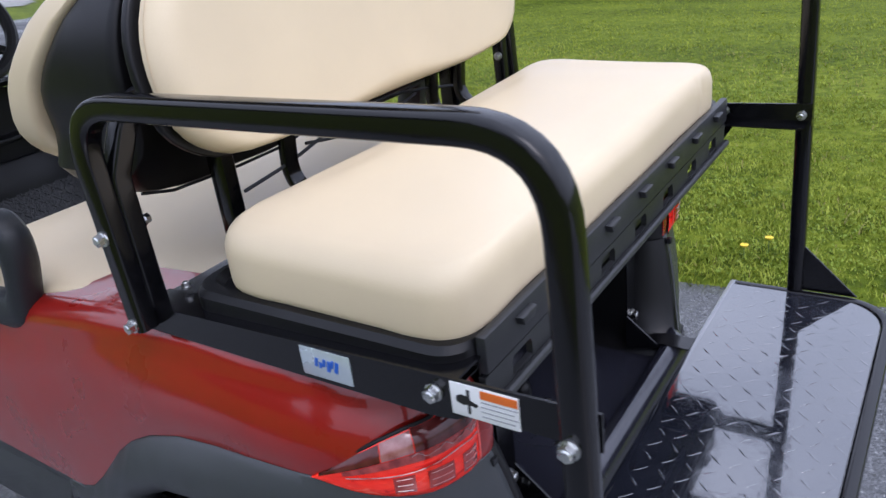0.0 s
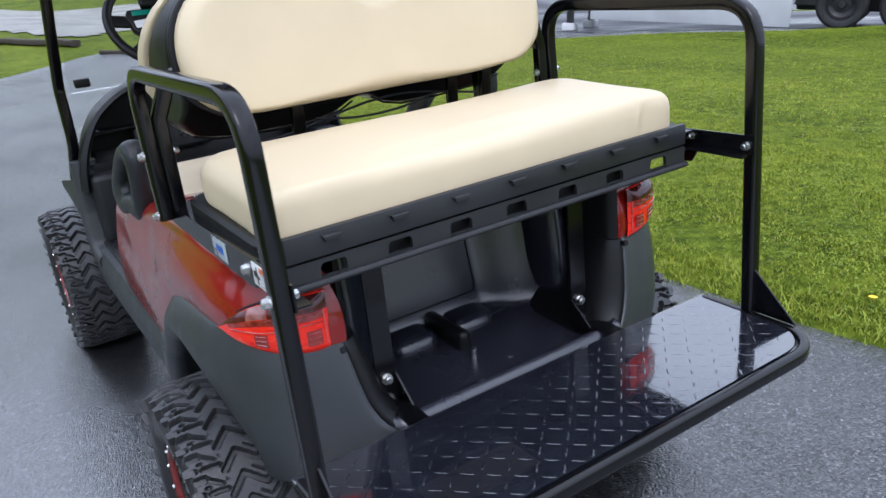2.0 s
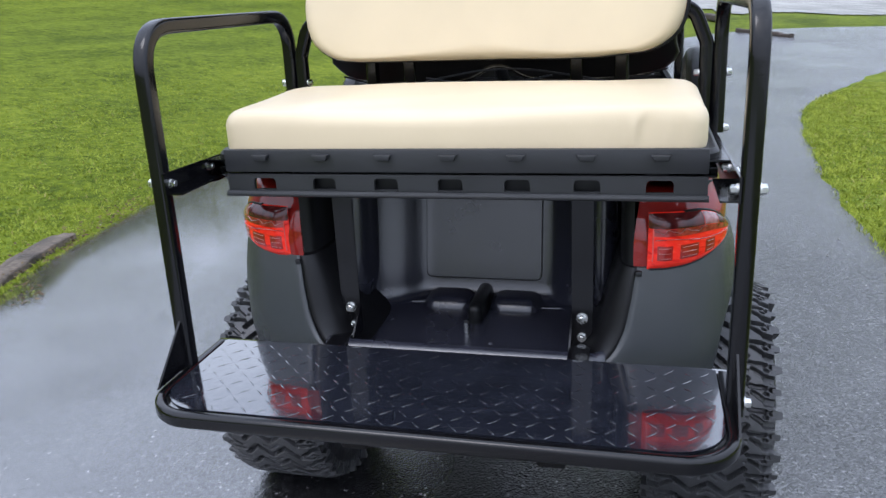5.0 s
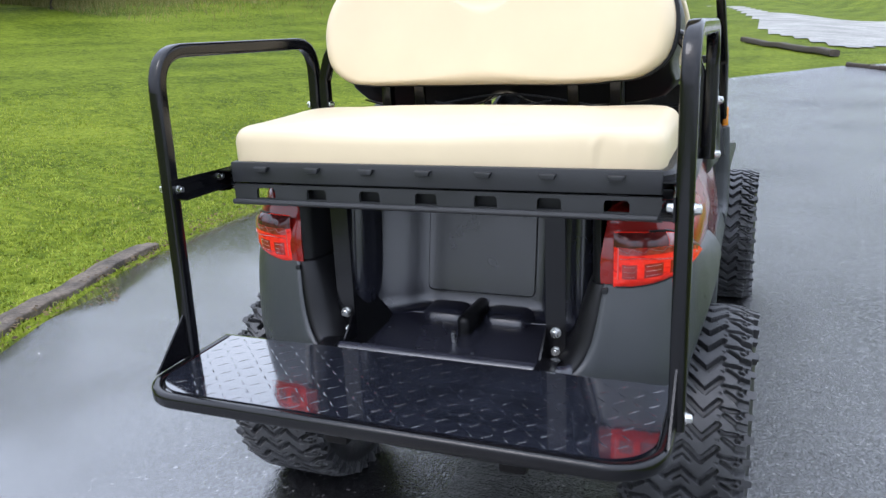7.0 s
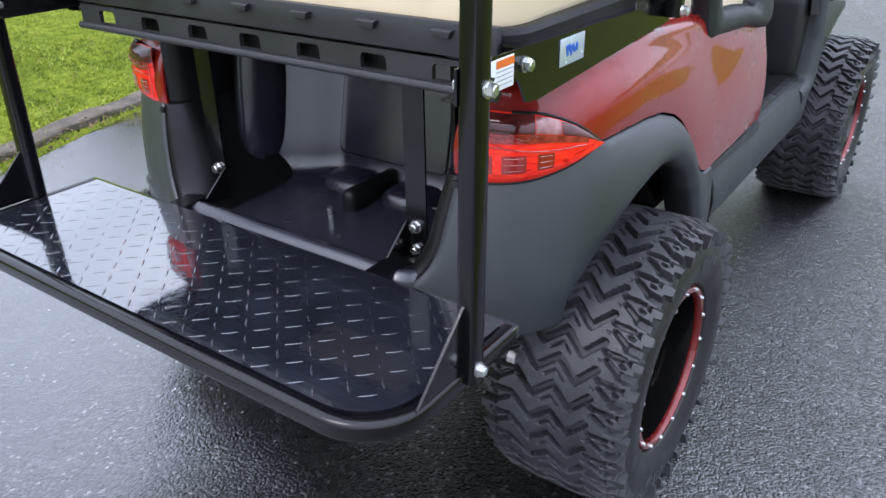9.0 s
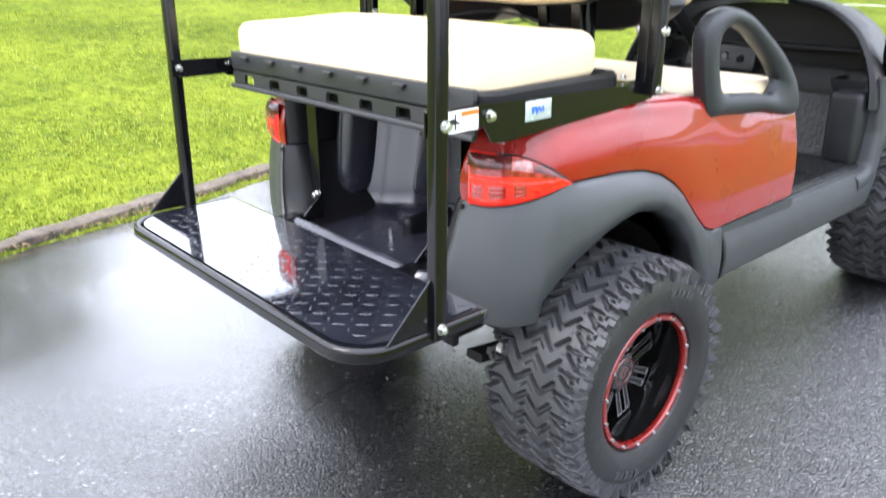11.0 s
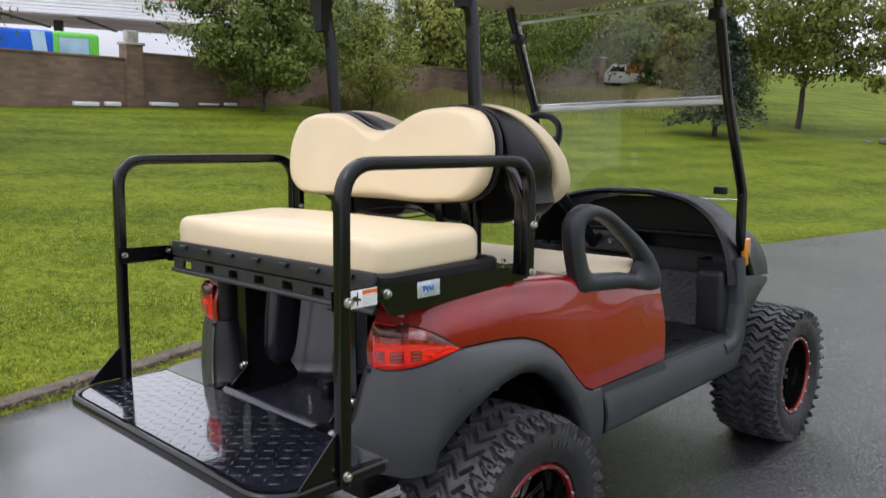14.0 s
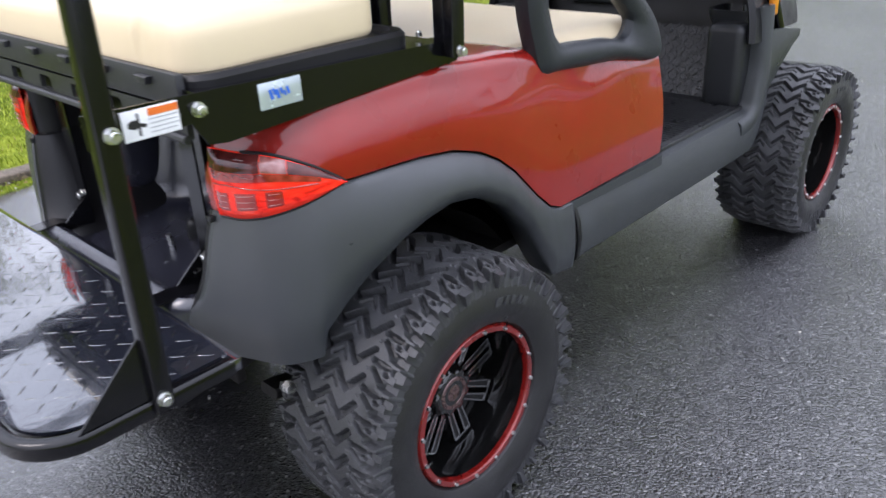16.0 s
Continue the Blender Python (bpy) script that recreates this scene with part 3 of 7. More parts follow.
# -- wheels --
def wheel_meshes():
    """Meshes of one wheel about its hub, outer face to +x."""
    R = 0.284
    prof = [(-0.115, 0.165), (-0.13, 0.19), (-0.132, 0.225), (-0.122, 0.248), (-0.10, 0.256), (-0.05, 0.259), (0, 0.260), (0.05, 0.259), (0.10, 0.256), (0.122, 0.248), (0.132, 0.225), (0.13, 0.19), (0.118, 0.168), (0.105, 0.162)]
    tyre = mesh_of("tyre", lathe(prof, 72), RUBBER)

    # the tread: a closed band of rubber with grooves and pits sunk into it
    N = 37
    P = 360 / N
    PITCH = 0.048
    COLS, STEP = 84, 22
    xs = np.linspace(-0.127, 0.127, COLS)
    ss = np.arange(N * STEP) / STEP * PITCH
    X, S = np.meshgrid(xs, ss)
    sink = np.zeros_like(X)

    def groove(line, width, depth):
        """Sinks a groove along a line of (x, arc) places, once in every pitch."""
        for (xa, sa), (xb, sb) in zip(line, line[1:]):
            for k in (-1, 0, 1):
                dx, ds = xb - xa, sb - sa
                px, ps = X - xa, (S - sa) % PITCH + k * PITCH
                t = np.clip((px * dx + ps * ds) / (dx * dx + ds * ds), 0, 1)
                d = np.hypot(px - t * dx, ps - t * ds)
                wall = np.clip((width / 2 + 0.0014 - d) / 0.0022, 0, 1)
                np.maximum(sink, depth * wall, out=sink)
    groove([(-0.068, 0.000), (-0.036, 0.033), (0.0, 0.003), (0.036, 0.036), (0.066, 0.005)], 0.0110, 0.015)
    groove([(-0.018, 0.040), (0.0, 0.026), (0.016, 0.040)], 0.0030, 0.006)
    for s, o in ((1, 0.0), (-1, PITCH / 2)):
        groove([(s * 0.073, 0.020 + o), (s * 0.104, 0.023 + o)], 0.0080, 0.014)
        groove([(s * 0.079, 0.033 + o), (s * 0.107, 0.052 + o)], 0.0075, 0.014)
        groove([(s * 0.107, 0.052 + o), (s * 0.131, 0.056 + o)], 0.0150, 0.018)
        groove([(s * 0.103, 0.034 + o), (s * 0.108, 0.035 + o)], 0.0055, 0.010)
        groove([(s * 0.067, 0.036 + o), (s * 0.069, 0.037 + o)], 0.0030, 0.004)
        groove([(s * 0.116, 0.026 + o), (s * 0.131, 0.027 + o)], 0.0080, 0.012)
    edge = np.abs(X)
    rad = R - 0.05 * np.maximum(0, edge - 0.075) - 0.30 * np.maximum(0, edge - 0.098) - sink
    rad[:, 0] -= 0.035
    rad[:, -1] -= 0.035
    ang = S / PITCH * radians(P)
    verts = np.stack([X, rad * np.cos(ang), rad * np.sin(ang)], -1).reshape(-1, 3)
    rows = N * STEP
    band = bmesh.new()
    vs = [band.verts.new(v) for v in verts]
    for i in range(rows):
        p, q = i * COLS, (i + 1) % rows * COLS
        for j in range(COLS - 1):
            band.faces.new((vs[p + j], vs[p + j + 1], vs[q + j + 1], vs[q + j]))
    tread = mesh_of("tread", band, TREAD, smooth=False)

    bm = bmesh.new()

    def lug(x, aa, r):
        t = radians(aa)
        return bm.verts.new((x, r * math.cos(t), r * math.sin(t)))
    # pointed shoulder lugs, long and short by turns, folded over the sidewall
    for i in range(N):
        for s, o in ((1, 0), (-1, P / 2)):
            long = i % 2 == 0
            c, w = i * P + o + 0.62 * P, (0.22 if long else 0.17) * P
            x1, r0, r1 = s * (0.138 if long else 0.1355), (0.240 if long else 0.250), 0.274
            base = [lug(s * 0.118, c - w, r1), lug(s * 0.118, c + w, r1), lug(s * 0.118, c + 0.3 * w, r0), lug(s * 0.118, c - 0.3 * w, r0)]
            top = [lug(x1, c - 0.7 * w, r1 - 0.004), lug(x1, c + 0.7 * w, r1 - 0.004), lug(x1 - s * 0.004, c + 0.25 * w, r0 + 0.004), lug(x1 - s * 0.004, c - 0.25 * w, r0 + 0.004)]
            bm.faces.new(top)
            for k in range(4):
                bm.faces.new((base[k], base[(k + 1) % 4], top[(k + 1) % 4], top[k]))
    # raised marks moulded into the sidewall
    for a0 in (40, 220):
        for k, w in enumerate((4.0, 2.2, 3.0, 2.6, 4.2)):
            a = a0 + k * 5.2
            vs = [lug(x, aa, r) for x in (0.128, 0.1342) for aa, r in ((a, 0.224), (a + w, 0.224), (a + w + 0.6, 0.208), (a + 0.6, 0.208))]
            bm.faces.new(vs[4:])
            for q in range(4):
                bm.faces.new((vs[q], vs[(q + 1) % 4], vs[4 + (q + 1) % 4], vs[4 + q]))
    lugs = mesh_of("sidewall_relief", bm, TREAD, smooth=False)

    barrel = mesh_of("barrel", lathe([(-0.115, 0.17), (-0.11, 0.155), (-0.02, 0.138), (0.02, 0.142), (0.085, 0.147), (0.108, 0.150), (0.112, 0.160), (0.106, 0.168)], 56), RIMBLACK)
    disc = mesh_of("disc", lathe([(0.0, 0.139), (0.004, 0.12), (-0.012, 0.05), (-0.004, 0.03), (0.0, 0.001)], 48), RIMBLACK)
    ring = lathe([(0.103, 0.147), (0.113, 0.1475), (0.1165, 0.1495), (0.1165, 0.1590), (0.112, 0.1625), (0.100, 0.166)], 64)
    ring = mesh_of("ring", ring, RIMRED)
    bm = bmesh.new()
    cyl((0.1165, 0, 0.1545), (0.121, 0, 0.1545), 0.0045, 0.0034, 8, bm)
    stud = mesh_of("stud", bm, ZINC)
    # eight split spokes with bright milled edges
    bm = bmesh.new()
    for s in (-1, 1):
        v = [(0.012, s * 0.006 + dy, z) for dy, z in ((s * 0.012, 0.05), (0, 0.05), (0, 0.132), (s * 0.017, 0.132))]
        a = [bm.verts.new((p[0], p[1], p[2])) for p in v]
        b = [bm.verts.new((p[0] + 0.022, p[1], p[2])) for p in v]
        bm.faces.new(b)
        for k in range(4):
            bm.faces.new((a[k], a[(k + 1) % 4], b[(k + 1) % 4], b[k]))
    spoke = mesh_of("spoke", bm, RIMBLACK, smooth=False)
    bm = bmesh.new()
    for s in (-1, 1):
        box((0.0345, s * 0.0080, 0.092), (0.0016, 0.0040, 0.074), bm=bm)
        box((0.0345, s * 0.0205, 0.094), (0.0016, 0.0035, 0.070), rot=pose(0, 0, 0, s * -3.4), bm=bm)
    box((0.0345, 0, 0.1315), (0.0016, 0.046, 0.004), bm=bm)
    milled = mesh_of("milled_edge", bm, MACHINED, smooth=False)
    cap = loft([[(x, (r + w * math.cos(9 * a)) * math.cos(a), (r + w * math.cos(9 * a)) * math.sin(a)) for a in np.linspace(0, 2 * math.pi, 73)[:-1]] for x, r, w in ((0.0, 0.056, 0.0), (0.03, 0.052, 0.002), (0.044, 0.049, 0.003), (0.050, 0.043, 0.003), (0.0505, 0.038, 0.0), (0.050, 0.001, 0.0))], close=True)
    cap = mesh_of("hub_cap", cap, RIMBLACK)
    badge = mesh_of("cap_badge", lathe([(0.0502, 0.035), (0.0520, 0.033), (0.0520, 0.027), (0.0502, 0.026), (0.0502, 0.017), (0.0514, 0.015), (0.0514, 0.008), (0.0504, 0.006), (0.0504, 0.001)], 24), BADGE)
    bm = bmesh.new()
    cyl((0.0, 0, 0.034), (0.028, 0, 0.034), 0.0075, 0.006, 6, bm)
    nut = mesh_of("lug_nut", bm, ZINC)
    return tyre, tread, lugs, barrel, disc, ring, stud, spoke, milled, cap, badge, nut


WHEEL = wheel_meshes()


def wheel(x, y, flip, steer=0.0, spin=0.0):
    tyre, tread, lugs, barrel, disc, ring, stud, spoke, milled, cap, badge, nut = WHEEL
    w = new("wheel")
    w.parent = cart
    w.matrix_basis = pose(x, y, HUB, spin, 0, (180 if flip else 0) + steer)
    w["label"] = "knobbly black tyre on a gloss black rim with a red ring"

    def sub(me, rx=0.0, parent=w):
        ob = new(me.name.split(".")[0], me)
        ob.parent = parent
        ob.matrix_basis = pose(0, 0, 0, rx)
        return ob
    t = sub(tyre)
    sub(tread)
    sub(lugs)["kind"] = "stuff"
    sub(barrel)
    sub(disc)
    r = sub(ring)
    r["label"] = "red anodised rim ring"
    for i in range(16):
        sub(stud, i * 22.5)
    for i in range(8):
        sub(spoke, i * 45)
        sub(milled, i * 45)
    sub(cap)
    sub(badge)
    for i in range(4):
        sub(nut, i * 90 + 22)
    return w


for s in SIDES:
    wheel(s * 0.507, REAR_AXLE, s < 0, spin=11 + 5 * s)
    wheel(s * 0.50, FRONT_AXLE, s < 0, steer=0, spin=33 - 4 * s)

# -- chassis and axles --
part("rear_axle", cyl((-0.42, REAR_AXLE, HUB), (0.42, REAR_AXLE, HUB), 0.035), CHASSIS, cart)
part("gearcase", box((-0.05, REAR_AXLE, HUB), (0.22, 0.2, 0.2), 0.05, 3), CHASSIS, cart)
part("front_axle", box((0, FRONT_AXLE, HUB + 0.02), (0.8, 0.05, 0.06), 0.012), CHASSIS, cart)
for s in SIDES:
    part("frame_rail", box((s * 0.2, 1.05, 0.40), (0.06, 2.3, 0.08), 0.01), CHASSIS, cart)
    part("shock_absorber", cyl((s * 0.33, 0.44, 0.32), (s * 0.29, 0.40, 0.62), 0.026, n=14), CHASSIS, cart)
    part("leaf_spring", sweep([(s * 0.33, y, 0.36 - 0.05 * (1 - ((y - REAR_AXLE) / 0.4) ** 2)) for y in np.linspace(REAR_AXLE - 0.26, REAR_AXLE + 0.4, 13)], rounded(0.05, 0.022, 0.004, 1)), CHASSIS, cart)
    part("wheel_well", loft([[(s * x, REAR_AXLE + 0.33 * math.cos(radians(a)), HUB + 0.34 * math.sin(radians(a))) for a in range(35, 141, 7)] for x in (0.30, 0.46)]), CHASSIS, cart)
    part("inner_wall", box((s * 0.30, 0.46, 0.70), (0.012, 0.48, 0.32)), CHASSIS, cart)
    part("spring_hanger", box((s * 0.40, 0.43, 0.585), (0.03, 0.10, 0.025), 0.006), GREASY, cart, "pale yellowed steel hanger")
part("rear_valance", box((0, 0.085, 0.425), (0.62, 0.02, 0.13), 0.004), CHASSIS, cart)
# pan added to block light and keep the space under the tail dark
part("shade_pan", box((0, 0.24, 0.415), (0.66, 0.36, 0.02)), CHASSIS, cart)
part("underbody", box((0, 0.98, 0.43), (0.84, 1.35, 0.02)), CHASSIS, cart)

# -- body sides: a plan line from the rear corner forward --
PLAN = [(0.313, 0.30), (0.314, 0.20), (0.316, 0.14), (0.319, 0.105), (0.326, 0.083), (0.338, 0.073), (0.39, 0.078), (0.452, 0.096), (0.493, 0.14), (0.513, 0.20), (0.521, 0.28), (0.522, 0.40), (0.519, 0.60), (0.515, 0.80), (0.512, 1.0), (0.508, 1.228)]
PLAN_S = smoothed(PLAN, 165)
PLAN_N = np.stack([np.gradient(PLAN_S[:, 1]), -np.gradient(PLAN_S[:, 0])], -1)
PLAN_N /= np.linalg.norm(PLAN_N, axis=1)[:, None]
LEN = np.r_[0, np.cumsum(np.linalg.norm(np.diff(PLAN_S, axis=0), axis=1))]
START = int(np.argmin(PLAN_S[:, 1]))
LEN = LEN - LEN[START]
# heights against the way along the plan line (s), read from y where the side runs straight
def s_of(y):
    return float(np.interp(y, PLAN_S[START:, 1], LEN[START:]))


ARCH_TOP = [(0.0, 0.712), (0.06, 0.712), (0.12, 0.722), (0.175, 0.742), (0.205, 0.752), (s_of(0.294), 0.750), (s_of(0.366), 0.746), (s_of(0.448), 0.735), (s_of(0.52), 0.712), (s_of(0.575), 0.683),
            (s_of(0.625), 0.645), (s_of(0.665), 0.605), (s_of(0.705), 0.566), (s_of(0.75), 0.528), (s_of(0.79), 0.513), (s_of(1.228), 0.513)]
RED_TOP = [(0.0, 0.862), (0.1, 0.866), (s_of(0.20), 0.892), (s_of(0.40), 0.898), (s_of(0.643), 0.880), (s_of(0.9), 0.842), (s_of(1.228), 0.786)]
LOW = [(0.0, 0.455), (0.10, 0.455), (0.17, 0.468), (s_of(0.142), 0.505), (s_of(0.18), 0.552), (s_of(0.223), 0.590), (s_of(0.304), 0.630), (s_of(0.360), 0.646), (s_of(0.420), 0.655), (s_of(0.496), 0.642), (s_of(0.579), 0.598),
       (s_of(0.653), 0.524), (s_of(0.704), 0.440), (s_of(0.748), 0.375), (s_of(0.84), 0.360)]


# how far the fender's inner edge runs inwards towards its foot
FOOT = [(0.45, 0.105), (0.50, 0.092), (0.515, 0.078), (0.54, 0.050), (0.565, 0.033), (0.60, 0.020), (0.65, 0.011), (0.73, 0.0)]


def side_point(i, z, out=0.0, s=1):
    p, nn = PLAN_S[i], PLAN_N[i]
    return (s * (p[0] + nn[0] * out), p[1] + nn[1] * out, z)


for s in SIDES:
    body = new("body_panel")
    body.parent = cart
    # red panel: waist slightly full, shoulder rolled inwards on top
    rows = []
    for i in [k for k in range(len(PLAN_S)) if LEN[k] > -0.010]:
        lo, hi = along(ARCH_TOP, LEN[i]), along(RED_TOP, LEN[i])
        lo = lo + (0.012 if LEN[i] > 0.2 else 0.006)
        y = PLAN_S[i][1]
        r = []
        for u in np.linspace(0, 1, 9):
            z = lo + (hi - 0.03 - lo) * u
            crease = 0.006 * math.exp(-((z - (0.74 + 0.05 * (y > 0.9) * min(1, (y - 0.9) / 0.3))) / 0.03) ** 2) * smoothstep(0.75, 1.0, y)
            r.append(side_point(i, z, 0.006 * math.sin(math.pi * u) - 0.022 * u * u + crease, s))
        for k in range(1, 6):
            a = radians(90 * k / 5)
            r.append(side_point(i, hi - 0.03 + 0.03 * math.sin(a), -0.022 - 0.035 * (1 - math.cos(a)), s))
        r.append(side_point(i, hi + 0.004, -0.10, s))
        r.append(side_point(i, hi + 0.004, -0.16, s))
        rows.append(r)
    body_mesh = mesh_of("red_panel", loft(rows), RED)
    ob = new("red_panel", body_mesh)
    ob.parent = body
    md = ob.modifiers.new("thick", "SOLIDIFY")
    md.thickness, md.offset = 0.006, -1 if s > 0 else 1
    ob.modifiers.new("crisp", "EDGE_SPLIT").split_angle = radians(38)
    ob["label"] = "glossy candy red side panel"
    # fender flare round the wheel
    rows = []
    last = max(i for i in range(len(PLAN_S)) if PLAN_S[i][1] < 0.838)
    for i in range(last + 1):
        lo, hi = along(LOW, LEN[i]), along(ARCH_TOP, LEN[i])
        tail = smoothstep(0.0, 0.16, LEN[i])
        r = []
        bulge = (0.020 + 0.012 * math.exp(-((LEN[i] - s_of(0.42)) / 0.25) ** 2)) * (1 - 0.5 * float(smoothstep(s_of(0.72), s_of(0.83), LEN[i])))
        foot = 1 - float(smoothstep(0.0, 0.09, LEN[i]))

        def flare(z, out):
            p = side_point(i, z, out, s)
            d = foot * along(FOOT, z)
            return (p[0] - s * d, p[1] - 0.5 * d * float(smoothstep(-0.05, 0.0, LEN[i])), z)
        r.append(flare(lo + 0.004, -0.05))
        r.append(flare(lo, 0.004))
        for u in np.linspace(0, 1, 16):
            z = lo + (hi - lo) * u
            r.append(flare(z + 0.004, bulge * (1 - 0.9 * u ** 3.2) * (0.45 + 0.55 * math.sin(math.pi / 2 * min(1, u * 3)))))
        r.append(side_point(i, hi + 0.008, -0.004, s))
        r.append(side_point(i, hi + 0.004, -0.03, s))
        rows.append(r)
    inner = sum(1 for v in LEN if v < -0.008)
    part("well_cheek", loft(rows[:inner + 1]), SHELL, body, "glossy black inner cheek of the bag well", solid=0.005, offset=-1 if s > 0 else 1, crisp=False)
    part("fender_flare", loft(rows[inner:]), FENDER, body, "matt dark grey plastic fender flare", solid=0.006, offset=-1 if s > 0 else 1, crisp=False)
    # black flank inside the red corner
    idx = [k for k in range(len(PLAN_S)) if LEN[k] < -0.006]
    part("flank", loft([[side_point(k, z, 0.0, s) for z in np.linspace(0.70, 0.90, 5)] for k in idx]), SHELL, body)
    # sill between the wheels
    sec = [(0.40, 0.505), (0.47, 0.510), (0.504, 0.500), (0.516, 0.470), (0.522, 0.43), (0.516, 0.378), (0.490, 0.352), (0.42, 0.35)]
    rows = []
    for y in np.linspace(0.852, 1.78, 14):
        rows.append([(s * x, y, z) for x, z in sec])
    for k in range(1, 8):
        a = radians(75 * k / 7)
        c = Vector((0, 1.78, 0.66))
        rows.append([(s * max(x - 0.004 * k, min(0.455, 0.40 + 0.02 * k)), c.y + (c.z - z) * math.sin(a) * 0.62, c.z - (c.z - z) * math.cos(a)) for x, z in sec])
    part("sill", loft(rows), SILL, body, "dark grey plastic sill", solid=0.005)
    # black strip stands in for the shaded gap between fender and sill
    part("gap_strip", sweep([(s * (x + 0.0015), 0.851, z) for x, z in sec[1:-1]], rounded(0.014, 0.008, 0.002, 1)), INTERIOR, body, "black strip in place of the shaded gap between fender and sill")
    part("sill_strip", prism([(0.83, 0.50), (1.235, 0.488), (1.235, 0.516), (0.80, 0.520)], "x", s * 0.500, s * 0.512), SILL, body)
    # pillar in front of the door opening, kick panel behind it and a pointed flare over the wheel
    pil = fillet([(s * 0.480, 1.70, 0.462), (s * 0.486, 1.80, 0.48), (s * 0.484, 1.83, 0.62), (s * 0.474, 1.83, 0.80)], 0.10, 7)
    part("front_pillar", sweep(pil, rounded(0.060, 0.085, 0.022), up=(1, 0, 0)), SILL, body, "dark grey door pillar")
    part("front_fender", loft([[(s * (x0 + d * math.sin(math.pi * u)), y, z0 + (z1 - z0) * u) for u in np.linspace(0, 1, 6)] for y, z0, z1, x0, d in
                               ((1.83, 0.46, 0.72, 0.490, 0.008), (1.88, 0.54, 0.725, 0.500, 0.008), (1.93, 0.61, 0.722, 0.512, 0.006), (1.975, 0.665, 0.716, 0.522, 0.004), (2.005, 0.695, 0.710, 0.530, 0.0))]), FENDER, body, "dark grey pointed front fender flare", solid=0.010)
    # hip restraint: a padded loop on the body side
    oc = [(0.715, 0.86), (0.690, 0.95), (0.688, 1.03), (0.75, 1.066), (0.86, 1.056), (0.99, 0.995), (1.12, 0.915), (1.195, 0.845), (1.225, 0.785), (1.00, 0.795), (0.80, 0.812), (0.735, 0.82)]
    hc = [(0.800, 0.895), (0.782, 0.95), (0.785, 0.995), (0.815, 1.012), (0.87, 1.002), (0.945, 0.960), (1.02, 0.905), (1.045, 0.878), (1.035, 0.860), (0.95, 0.862), (0.87, 0.870), (0.82, 0.876)]
    n = 60
    if s < 0:
        # this side's loop sits lower and is shorter
        oc = [(0.800, 0.88), (0.778, 0.945), (0.780, 0.985), (0.81, 1.012), (0.87, 1.002), (0.95, 0.970), (1.05, 0.908), (1.122, 0.852), (1.143, 0.812), (1.112, 0.787), (0.96, 0.802), (0.83, 0.818)]
        hc = [(0.850, 0.890), (0.840, 0.92), (0.838, 0.945), (0.852, 0.960), (0.88, 0.955), (0.93, 0.930), (0.98, 0.898), (1.002, 0.876), (0.998, 0.862), (0.95, 0.866), (0.90, 0.872), (0.865, 0.878)]
    hc = [(0.895 + (p - 0.895) * 1.2, 0.930 + (q - 0.930) * 1.16) for p, q in hc]
    o2 = smoothed([Vector((p[0], p[1], 0)) for p in oc + oc[:1]], n + 1)[:-1]
    h2 = smoothed([Vector((p[0], p[1], 0)) for p in hc + hc[:1]], n + 1)[:-1]
    rows = []
    for a, b in zip(o2, h2):
        ring = []
        for k in range(14):
            t = 2 * math.pi * k / 14
            u = 0.5 + 0.5 * math.cos(t)
            w = 0.028 * abs(math.sin(t)) ** 0.7 * (1 if math.sin(t) >= 0 else -1)
            ring.append((s * (0.482 + w), a[0] * u + b[0] * (1 - u), a[1] * u + b[1] * (1 - u)))
        rows.append(ring)
    part("hip_restraint", loft(rows + rows[:1], close=True), HIP, cart, "dark grey moulded hip restraint loop")

